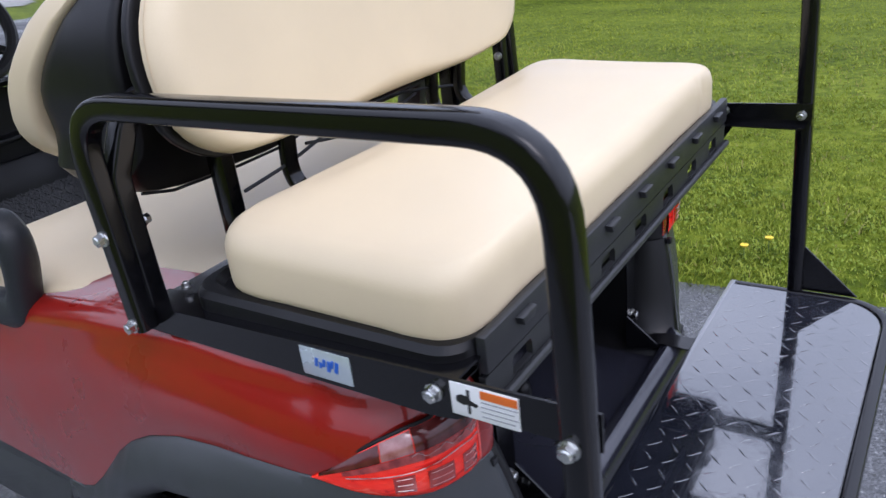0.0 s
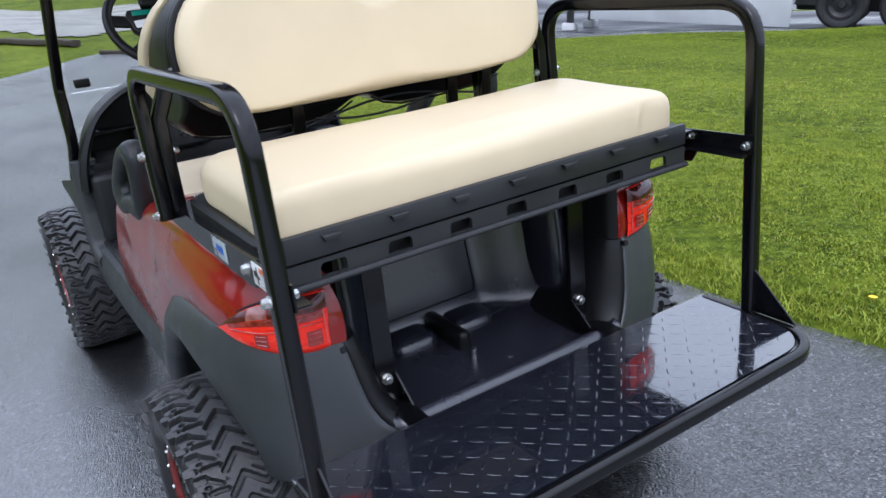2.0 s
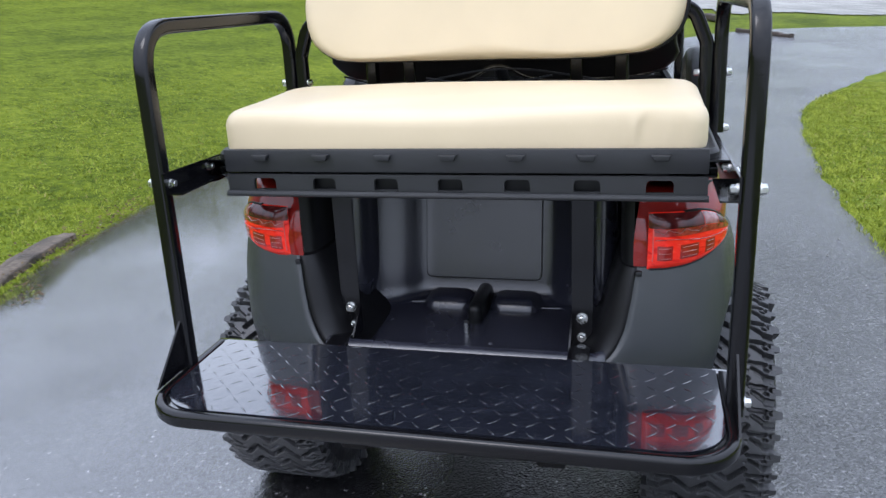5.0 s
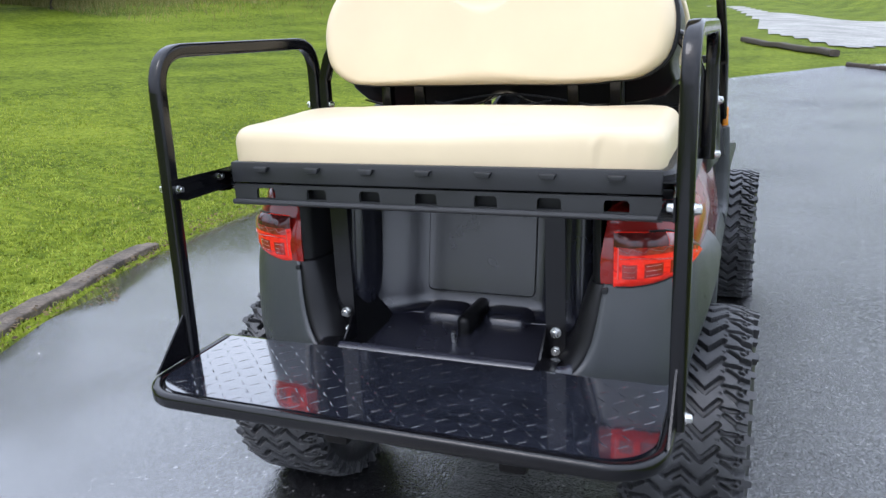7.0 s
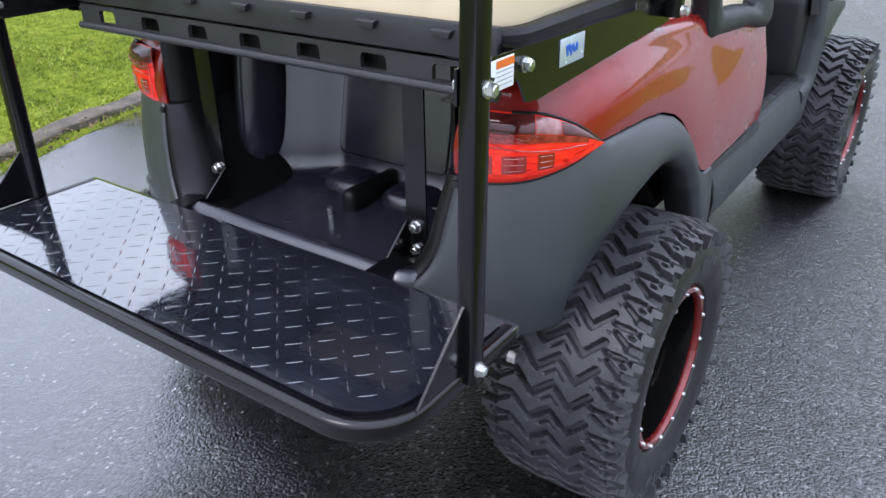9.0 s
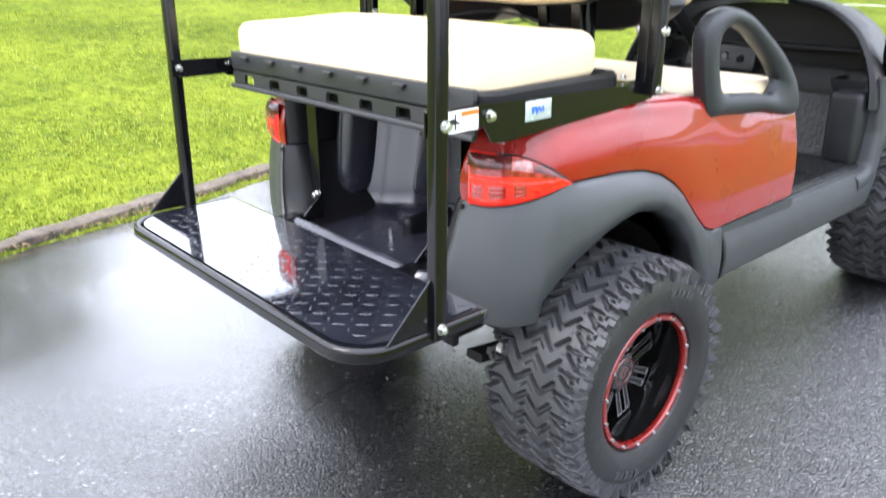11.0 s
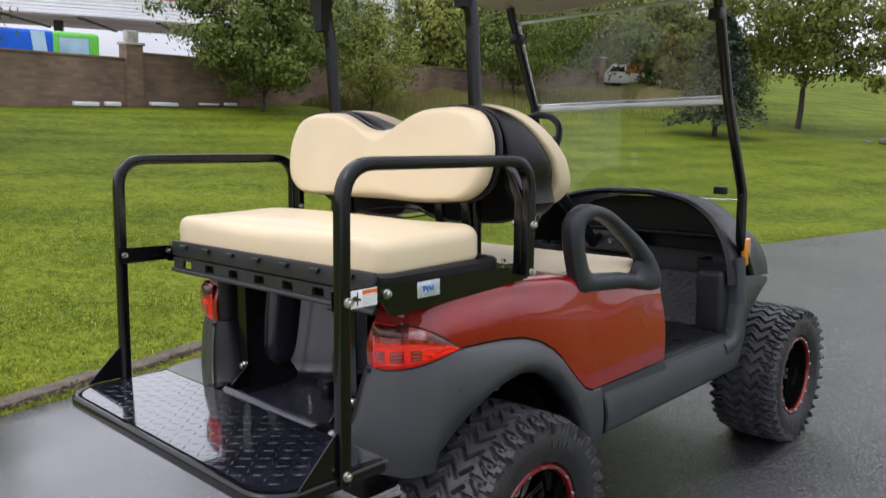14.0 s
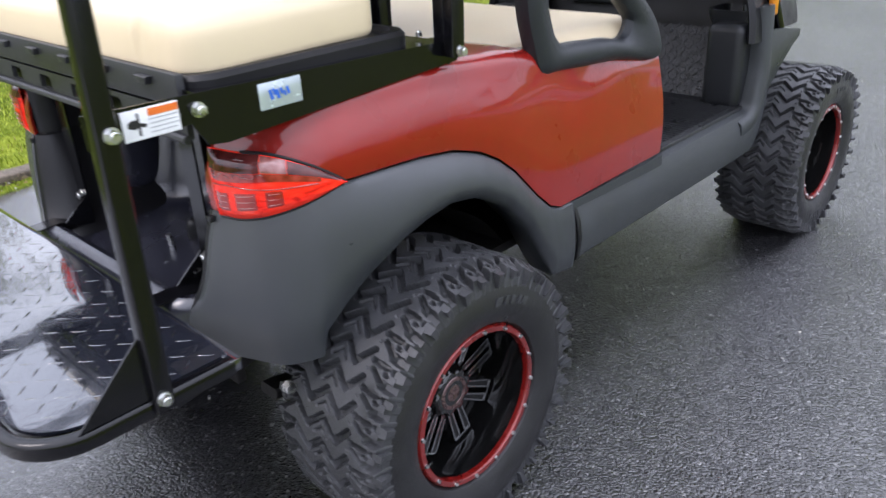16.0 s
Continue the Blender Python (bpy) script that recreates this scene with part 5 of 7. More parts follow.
for dy, k in ((-0.17, 0.95), (-0.165, 0.965), (-0.14, 0.965), (-0.03, 0.94), (0.07, 0.90)):
    rows.append([(p[0] * k, 1.97 + dy - 0.30 * max(0, 0.95 - p[2]) * 0.5, 0.70 + (p[2] - 0.70) * k) for p in arch])
part("cowl", loft(rows), INTERIOR, cart, "black moulded dash cowl", solid=0.02, offset=1)
part("dash_back", prism([(p[0] * 0.89, p[2] - 0.035) for p in arch], "y", 1.97, 1.99), INTERIOR, cart)
for dz, d in ((0.86, 0.16),):
    part("dash_shelf", prism([(-0.44, 1.86 + d * 0.3), (0.44, 1.86 + d * 0.3), (0.40, 2.01), (-0.40, 2.01)], "z", dz, dz + 0.015, bevel=0.004), INTERIOR, cart)
part("dash_panel", box((0, 1.93, 0.75), (0.84, 0.03, 0.11), 0.01, rot=pose(0, 0, 0, -18)), INTERIOR, cart)
gauge = part("gauge_panel", box((-0.13, 1.885, 0.815), (0.29, 0.02, 0.10), 0.012, 3, rot=pose(0, 0, 0, -16)), DASHGREY, cart, "dark grey switch panel")
for x, z, m in ((-0.215, 0.835, ZINC), (-0.165, 0.835, PLASTIC), (-0.10, 0.822, ZINC), (-0.04, 0.815, PLASTIC)):
    part("switch", cyl((x, 1.878, z), (x, 1.862, z - 0.004), 0.014, 0.012, n=16), m, gauge)
for s in SIDES:
    part("wheel_house", box((s * 0.418, 1.86, 0.63), (0.115, 0.24, 0.25), 0.025, 4), DASHGREY, cart, "dark grey footwell wheel house")
    part("dash_bin", loft([[(s * 0.40 + x * k, 1.865 + y * k, z) for x, y in rounded(0.15, 0.14, 0.035, 4)] for z, k in ((0.735, 0.82), (0.75, 0.90), (0.775, 1.0), (0.785, 1.0), (0.785, 0.90), (0.762, 0.82), (0.762, 0.2))], close=True), DASHGREY, cart, "dark grey open dash bin")
rows = []
for y, k, dz in ((2.02, 0.84, -0.10), (2.15, 0.80, -0.16), (2.35, 0.76, -0.24), (2.50, 0.7, -0.32), (2.56, 0.5, -0.42)):
    rows.append([(p[0] * k, y, 0.52 + (p[2] - 0.52) * (1 + dz)) for p in arch])
part("hood", loft(rows), PLASTIC, cart, "black front hood", solid=0.006)
part("turn_lamp", box((0.497, 1.885, 0.82), (0.022, 0.05, 0.11), 0.009, 3), AMBER, cart, "amber lamp lens")
part("brake_pedal", box((-0.20, 1.80, 0.60), (0.09, 0.02, 0.12), 0.006, rot=pose(0, 0, 0, -30)), PLASTIC, cart)
part("column", cyl((-0.195, 1.88, 0.80), (-0.212, 1.42, 1.215), 0.026), PLASTIC, cart)

# -- steering wheel --
sw = new("steering_wheel")
sw.parent = cart
sw.matrix_basis = pose(-0.213, 1.40, 1.245, 52, 0, 0) @ Matrix.Scale(0.84, 4)
sw["label"] = "black steering wheel with white tape crossed over its hub"
part("rim", sweep([(0.175 * math.cos(a), 0.175 * math.sin(a), 0) for a in np.linspace(0, 2 * math.pi, 49)[:-1]], ring_circle(0.0165, 10), close=True), PLASTIC, sw)
pad = [(-0.10, 0.055), (0.10, 0.055), (0.112, 0.03), (0.10, -0.03), (0.06, -0.07), (-0.06, -0.07), (-0.10, -0.03), (-0.112, 0.03)]
part("hub_pad", prism(pad, "z", -0.022, 0.010, bevel=0.010), PLASTIC, sw)
for a in (8, 172, 222, 318):
    c, d = math.cos(radians(a)), math.sin(radians(a))
    part("spoke", sweep([(0.06 * c, 0.06 * d, -0.006), (0.12 * c, 0.12 * d, -0.006), (0.172 * c, 0.172 * d, 0)], rounded(0.046 if d > 0 else 0.024, 0.014, 0.005)), PLASTIC, sw)
part("clip", box((0, 0.074, 0.014), (0.10, 0.040, 0.034), 0.008, 3), PLASTIC, sw)
for x in (-0.052, 0.052):
    part("teal_trim", box((x, 0.034, 0.0115), (0.072, 0.020, 0.003), 0.001), TEAL, sw, "teal trim")
part("tape", box((0.012, 0.006, 0.0125), (0.030, 0.155, 0.0015), 0.0005, rot=pose(0, 0, 0, 0, 0, 9)), WHITE, sw, "white tape over the hub")
part("tape", box((-0.015, -0.008, 0.0142), (0.150, 0.030, 0.0015), 0.0005, rot=pose(0, 0, 0, 0, 0, 4)), WHITE, sw, "white tape over the hub")
part("orange_tag", box((-0.035, -0.043, 0.0115), (0.044, 0.022, 0.002), 0.0008), ORANGE, sw, "small orange tag")

# -- roof on four struts, folding windscreen --
for s in SIDES:
    st = fillet([(s * 0.305, 0.50, 0.86), (s * 0.305, 0.50, 1.36), (s * 0.305, 0.49, 1.56), (s * 0.304, 0.455, 1.76)], 0.2, 6)
    part("rear_strut", sweep(st, rounded(0.034, 0.026, 0.006)), GLOSS, cart, "black roof strut")
    part("strut_head", loft([[(s * (0.304 + sx * w), 0.455 + sy * d, z) for sx, sy in ((-1, -1), (1, -1), (1, 1), (-1, 1))] for z, w, d in ((1.60, 0.016, 0.016), (1.70, 0.030, 0.022), (1.775, 0.052, 0.03))], close=True), PLASTIC, cart)
    fs = fillet([(s * 0.50, 1.93, 0.72), (s * 0.485, 1.86, 0.86), (s * 0.482, 1.865, 1.05), (s * 0.452, 1.765, 1.41), (s * 0.465, 1.60, 1.83)], 0.12, 6)
    part("front_strut", sweep(fs, rounded(0.034, 0.028, 0.008)), GLOSS, cart, "black roof strut")
    part("windscreen_clip", box((s * 0.455, 1.64, 1.70), (0.05, 0.05, 0.045), 0.008), PLASTIC, cart)
    part("windscreen_knob", box((s * 0.41, 1.83, 1.06), (0.05, 0.03, 0.03), 0.006), PLASTIC, cart)


def ws(u, v):
    """A place on the windscreen: u across, v from its foot to its top."""
    pts = [(1.93, 1.02), (1.768, 1.405), (1.625, 1.765)]
    y = np.interp(v, [0, 0.5, 1], [p[0] for p in pts])
    z = np.interp(v, [0, 0.5, 1], [p[1] for p in pts])
    return (u * 0.438, y + 0.012, z)


for name, v0, v1 in (("windscreen_upper", 0.5, 1.0), ("windscreen_lower", 0.0, 0.5)):
    pane = part(name, loft([[ws(u, v0), ws(u, v1)] for u in np.linspace(-1, 1, 5)]), ACRYLIC, cart, "clear acrylic windscreen panel", smooth=False, solid=0.004, crisp=False)
    pane.visible_shadow = False
part("hinge_bar", sweep([ws(-1.02, 0.5), ws(1.02, 0.5)], rounded(0.012, 0.034, 0.004)), ALU, cart, "bright aluminium hinge bar")
part("top_bar", sweep([ws(-1.02, 1.0), ws(1.02, 1.0)], rounded(0.008, 0.012, 0.002)), ALU, cart)

# roof: half width against y, a domed shell with a turned-down rim
ROOF_W = [(0.305, 0.21), (0.317, 0.285), (0.345, 0.36), (0.41, 0.43), (0.52, 0.478), (0.70, 0.512), (1.1, 0.530), (1.5, 0.530), (1.66, 0.518), (1.74, 0.485), (1.785, 0.43), (1.805, 0.33)]
ROOF_Z = [(0.32, 1.728), (0.42, 1.757), (0.6, 1.795), (0.9, 1.826), (1.2, 1.838), (1.5, 1.838), (1.75, 1.832)]
ys = [0.305, 0.317, 0.345, 0.41, 0.52, 0.7, 0.9, 1.1, 1.3, 1.5, 1.66, 1.74, 1.785, 1.805]
rows, under = [], []
for y in ys:
    w, z = along(ROOF_W, y), along(ROOF_Z, y)
    end = min(1, (y - 0.29) / 0.10) * min(1, (1.82 - y) / 0.10)
    r, q = [], []
    for u in np.linspace(-1, 1, 25):
        dome = (0.045 * (1 - abs(u) ** 2.6) + 0.022) * (0.35 + 0.65 * max(0, end))
        r.append((w * u, y, z + dome))
        q.append((w * u, y, z + 0.4 * dome * (1 - abs(u) ** 4) - 0.004))
    rows.append([(r[0][0] * 1.0, y, z - 0.012)] + r + [(r[-1][0], y, z - 0.012)])
    under.append(q)
part("roof", loft([[(p[0], 0.298, p[2] - 0.03) for p in rows[0]]] + rows + [[(p[0], 1.812, p[2] - 0.03) for p in rows[-1]]]), ROOF, cart, "cream moulded roof")
part("roof_liner", loft(under), LINER, cart, "cream ribbed roof underside")
for x in (-0.3, -0.1, 0.1, 0.3):
    part("roof_rib", sweep([(x, y, along(ROOF_Z, y) + 0.012 * math.sin(math.pi * (y - 0.4) / 1.3)) for y in np.linspace(0.42, 1.6, 9)], rounded(0.03, 0.012, 0.004)), LINER, cart)
rng = random.Random(17)
net = []
for i in range(15):
    y = 0.86 + 0.045 * i
    net.append([(x + rng.uniform(-0.006, 0.006), y + rng.uniform(-0.006, 0.006) + 0.10 * math.sin(9 * x) * (i < 3), along(ROOF_Z, y) + 0.012 - (0.055 + 0.02 * math.sin(5 * x + i * 0.7) + rng.uniform(-0.006, 0.006)) * math.sin(math.pi * min(1, max(0, (x + 0.16) / 0.44))) ** 0.6 * math.sin(math.pi * min(1.0, max(0.0, (i + 0.4) / 14.8))) ** 0.6) for x in np.linspace(-0.16, 0.28, 14)])
part("roof_bag", loft(net), SHELL, cart, "black sagging overhead net", solid=0.004)
for x in (-0.20, 0.20, 0.30):
    part("back_arm", sweep(fillet([(x, 0.41, 0.945), (x, 0.475, 1.0), (x, 0.462, 1.12)], 0.05, 6), rounded(0.028, 0.016, 0.004)), GLOSS, cart, "curved black backrest arm")
for z0, w0 in ((1.035, 0.30), (1.045, 0.16)):
    part("wire", sweep(smoothed([(x, 0.47, z0 + 0.022 * math.cos(x * 9 + w0 * 20)) for x in np.linspace(-w0, w0 * 0.9, 7)], 24), ring_circle(0.0028, 6)), STRIP, cart)
part("overhead_tray", prism([(1.34, 1.84), (1.38, 1.80), (1.56, 1.805), (1.60, 1.84)], "x", -0.02, 0.34, bevel=0.012), ROOF, cart, "cream overhead tray")

# -- rear deck of tread plate --
deck = new("step_deck")
deck.parent = cart
deck["label"] = "glossy black tread-plate step deck, wet"
out = [(-0.505, -0.030), (0.505, -0.030), (0.505, -0.235)]
out += [(0.42 + 0.085 * math.cos(radians(a)), -0.238 + 0.085 * math.sin(radians(a))) for a in range(-10, -91, -10)]
out += [(-0.42 + 0.085 * math.cos(radians(a)), -0.238 + 0.085 * math.sin(radians(a))) for a in range(-90, -171, -10)]
out += [(-0.505, -0.235)]
def inset(d):
    """The deck's outline moved inwards."""
    return [(x - math.copysign(d, x), y + (d if y < -0.1 else 0.0)) for x, y in out]


out = [(x * 1.022, y if y > -0.1 else y - 0.011) for x, y in out]
part("plate", prism(inset(0.0235), "z", 0.553, 0.558), WETDECK, deck, "black tread plate")
rim = inset(0.0115)
part("rim_rail", sweep([(rim[1][0], -0.032, 0.5435)] + [(x, y, 0.5435) for x, y in rim[2:]] + [(rim[0][0], -0.032, 0.5435)], rounded(0.022, 0.030, 0.008, 4), up=(0, 0, 1)), GLOSS, deck, "glossy black rounded rim")
part("under_frame", prism(inset(0.030), "z", 0.535, 0.5525), GLOSS, deck)
part("front_angle", box((0, -0.03, 0.546), (1.03, 0.02, 0.022), 0.003), WETDECK, deck)
bm = bmesh.new()
PX = 0.0315
rng = random.Random(6)
for i in range(-16, 17):
    for j in range(0, 10):
        x, y = i * PX, -0.052 - j * PX * 0.98
        if abs(x) > 0.476 or y < -0.300 or (abs(x) > 0.40 and y < -0.225 and math.hypot(abs(x) - 0.40, y + 0.225) > 0.066):
            continue
        a = radians(45 if (i + j) % 2 else -45) + rng.uniform(-0.03, 0.03)
        c, d = math.cos(a), math.sin(a)
        half = [(-0.0135, 0.0), (-0.0095, 0.0014), (-0.004, 0.0022), (0.004, 0.0022), (0.0095, 0.0014), (0.0135, 0.0)]
        prof = half + [(p, -q) for p, q in half[-2:0:-1]]
        base = [bm.verts.new((x + p * c - q * d, y + p * d + q * c, 0.5577)) for p, q in prof]
        mid = [bm.verts.new((x + 0.8 * p * c - 0.5 * q * d, y + 0.8 * p * d + 0.5 * q * c, 0.5584)) for p, q in prof]
        k = len(prof)
        bm.faces.new(mid)
        for m in range(k):
            bm.faces.new((base[m], base[(m + 1) % k], mid[(m + 1) % k], mid[m]))
part("tread_relief", bm, WETDECK, deck, "raised diamond tread pattern")["kind"] = "stuff"


# ---- beyond the driveway ----
def sees(az, dist):
    """A place on the ground at a bearing (degrees right of straight ahead) and distance from where the walk ends."""
    a = radians(az)
    return 1.64 + dist * math.sin(a), -1.17 + dist * math.cos(a)


def quads(name, centres, normals, sizes, mat, parent=None, stretch=1.0, tri=False):
    """Many small leaf-shaped faces as one mesh."""
    c, n, z = np.asarray(centres), np.asarray(normals), np.asarray(sizes)[:, None]
    n = n / np.linalg.norm(n, axis=1, keepdims=True)
    ref = np.random.default_rng(len(c)).normal(size=c.shape)
    u = np.cross(n, ref)
    u /= np.linalg.norm(u, axis=1, keepdims=True)
    w = np.cross(n, u)
    v = np.stack([c - u * z * stretch, c + w * z * 0.5 - n * z * 0.12, c + u * z * stretch, c - w * z * 0.5 - n * z * 0.12], 1).reshape(-1, 3)
    k = len(c)
    me = bpy.data.meshes.new(name)
    me.vertices.add(4 * k)
    me.vertices.foreach_set("co", v.ravel())
    me.loops.add(4 * k)
    me.loops.foreach_set("vertex_index", np.arange(4 * k))
    me.polygons.add(k)
    me.polygons.foreach_set("loop_start", np.arange(0, 4 * k, 4))
    me.update()
    me.materials.append(mat)
    ob = new(name, me)
    ob.parent = parent
    return ob


def leaf_material(name, base, second, drift=False):
    m = bpy.data.materials.new(name)
    m.use_nodes = True
    n, l = m.node_tree.nodes, m.node_tree.links
    b = n["Principled BSDF"]
    geo = n.new("ShaderNodeNewGeometry")
    ramp = n.new("ShaderNodeValToRGB")
    ramp.color_ramp.elements[0].color, ramp.color_ramp.elements[1].color = (*second, 1), (*base, 1)
    value = geo.outputs["Random Per Island"]
    if drift:
        # clumps of paler and deeper blades
        co, no, mx = n.new("ShaderNodeTexCoord"), n.new("ShaderNodeTexNoise"), n.new("ShaderNodeMix")
        no.inputs["Scale"].default_value, no.inputs["Detail"].default_value = 7.0, 5
        l.new(co.outputs["Object"], no.inputs["Vector"])
        wide = n.new("ShaderNodeMapRange")
        wide.inputs[1].default_value, wide.inputs[2].default_value = 0.35, 0.65
        l.new(no.outputs[0], wide.inputs[0])
        mx.inputs[0].default_value = 0.6
        l.new(value, mx.inputs[2])
        l.new(wide.outputs[0], mx.inputs[3])
        value = mx.outputs[0]
    l.new(value, ramp.inputs[0])
    l.new(ramp.outputs[0], b.inputs["Base Color"])
    b.inputs["Roughness"].default_value = 0.6
    b.inputs["Specular IOR Level"].default_value = 0.12
    b.inputs["Transmission Weight"].default_value = 0.0
    return m


LEAF = leaf_material("green_leaf", (0.155, 0.190, 0.044), (0.070, 0.098, 0.025))
LEAF_BROAD = leaf_material("deep_green_leaf", (0.185, 0.205, 0.042), (0.085, 0.110, 0.026))
LEAF_YELLOW = leaf_material("yellow_green_leaf", (0.23, 0.25, 0.048), (0.12, 0.15, 0.032))
NEEDLE = leaf_material("spruce_needle", (0.085, 0.115, 0.075), (0.04, 0.06, 0.042))
DRY = leaf_material("dry_grass", (0.26, 0.22, 0.09), (0.11, 0.13, 0.03))
BARK = material("bark", (0.055, 0.043, 0.034), 0.85, vary=0.4, scale=10, bump=0.8, bump_scale=40)


def tree(x, y, tall, wide, foot, seed, leaf=LEAF, stems=1, leaves=5200, size=0.10, label="leafy green tree beside the lawn", name="tree", lean=0.0, open_side=0.0, taper=0.0):
    """Forking limbs that carry clumps of small leaves; open_side leaves gaps for the sky between the boughs."""
    rng = np.random.default_rng(seed)
    t = thing(name, label, "tree", Matrix.Translation((x, y, ht(x, y) - 0.05)))
    bm = bmesh.new()
    clumps = []
    r0 = 0.026 * tall ** 0.62 / stems ** 0.4

    def limb(pts, ra, rb, n=7):
        rows = []
        for i, p in enumerate(pts):
            r = ra + (rb - ra) * i / (len(pts) - 1)
            rows.append([(p[0] + r * math.cos(q), p[1] + r * math.sin(q), p[2] + 0.3 * r * math.sin(q)) for q in np.linspace(0, 2 * math.pi, n + 1)[:-1]])
        loft(rows, bm, close=True)
    fork = max(foot * 0.9, tall * 0.12) if stems == 1 else tall * 0.05
    mid_h = (foot + tall) / 2
    limbs = 13 if stems == 1 else 4 * stems
    limb([(rng.normal(0, 0.02), rng.normal(0, 0.02), z) for z in (0, 0.12, fork * 0.5, fork)], r0 * 1.35, r0 * 0.95, 10)
    limb([(0, 0, fork), (0.04 * wide * rng.normal(), 0.04 * wide * rng.normal(), fork + 0.5 * (tall - fork)), (0.03 * wide * rng.normal() + lean, 0, tall * 0.96)], r0 * 0.9, 0.012)
    for k in range(limbs):
        ang = 2 * math.pi * (k * 0.382) + rng.uniform(-0.3, 0.3)
        u = (k + 0.5) / limbs
        h = foot + (tall - foot) * (0.12 + 0.86 * u)
        w = wide / 2 * math.sqrt(max(0.06, 1 - ((h - mid_h) / (tall - foot) * 1.9) ** 2)) * rng.uniform(0.8, 1.1) * (1 - taper * (h - mid_h) / (tall - foot))
        base = np.array([0, 0, fork + (h - fork) * (0.05 + 0.45 * u)])
        tip = np.array([math.cos(ang) * w + lean * h / tall, math.sin(ang) * w, h])
        bend = base + (tip - base) * 0.5 + np.array([0, 0, 0.10 * (tip[2] - base[2]) + 0.03 * tall])
        pts = smoothed([base, bend, tip], 7)
        limb(pts, r0 * 0.5 * (1.1 - 0.6 * u), 0.008, 6)
        for i in (2, 3, 4, 5, 6):
            clumps.append((pts[i], rng.uniform(0.7, 1.2)))
            for _ in range(2):
                d = rng.normal(size=3) * np.array([1, 1, 0.55]) * wide * 0.11
                q = pts[i] + d
                q[2] = max(q[2], foot)
                limb([pts[i], (pts[i] + q) / 2 + np.array([0, 0, 0.02 * wide]), q], 0.012 * tall ** 0.3, 0.004, 4)
                clumps.append((q, rng.uniform(0.6, 1.1)))
    fill = int(len(clumps) * 0.9 * (1 - open_side))
    for _ in range(fill):
        p = rng.normal(size=3)
        p = p / np.linalg.norm(p) * rng.uniform(0.45, 0.98) ** 0.5
        h = mid_h + (tall - foot) / 2 * p[2]
        k = wide / 2 * (1.05 - (0.22 + 0.45 * taper) * p[2])
        clumps.append((np.array([p[0] * k + lean * h / tall, p[1] * k, h]), rng.uniform(0.6, 1.2)))
    part("trunk", bm, BARK, t)
    cl = np.array([c for c, _ in clumps])
    rc = wide * (0.075 - 0.035 * open_side) * np.array([r for _, r in clumps])
    which = rng.integers(0, len(cl), leaves)
    off = rng.normal(size=(leaves, 3)) * np.array([1, 1, 0.62])
    c = cl[which] + off * rc[which][:, None]
    c[:, 2] = np.maximum(c[:, 2], foot * 0.75)
    out = cl[which] - np.array([0, 0, mid_h])
    nrm = 0.9 * off + 0.8 * out / (wide * 0.5) + np.array([0, 0, 0.6]) + 0.45 * rng.normal(size=(leaves, 3))
    quads("crown", c, nrm, rng.uniform(0.6, 1.3, leaves) * size * 1.15, leaf, t)
    return t


def spruce(x, y, tall, wide, seed, label="blue-green spruce with low sweeping boughs"):
    rng = np.random.default_rng(seed)
    t = thing("spruce", label, "tree", Matrix.Translation((x, y, ht(x, y) - 0.05)))
    part("trunk", cyl((0, 0, 0), (0, 0, tall), 0.11, 0.015, 9), BARK, t)
    c, n = [], []
    for k in range(22):
        h = tall * (0.20 + 0.76 * k / 21)
        reach = wide / 2 * (1 - h / tall) ** 0.8 + 0.12
        for b in range(16):
            a = rng.uniform(0, 2 * math.pi)
            m = 60
            u = rng.uniform(0.1, 1, m) ** 0.8
            rr = reach * u * rng.uniform(0.8, 1.15)
            side = rng.normal(0, 0.09, m) * (1.1 - u) * 2
            c.append(np.c_[rr * math.cos(a) - side * math.sin(a), rr * math.sin(a) + side * math.cos(a), h - 0.28 * rr + rng.normal(0, 0.05, m)])
            n.append(np.tile((0.2 * math.cos(a), 0.2 * math.sin(a), 1.0), (m, 1)) + rng.normal(0, 0.35, (m, 3)))
    c, n = np.concatenate(c), np.concatenate(n)
    quads("crown", c, n, rng.uniform(0.04, 0.09, len(c)), NEEDLE, t, stretch=1.3)
    return t


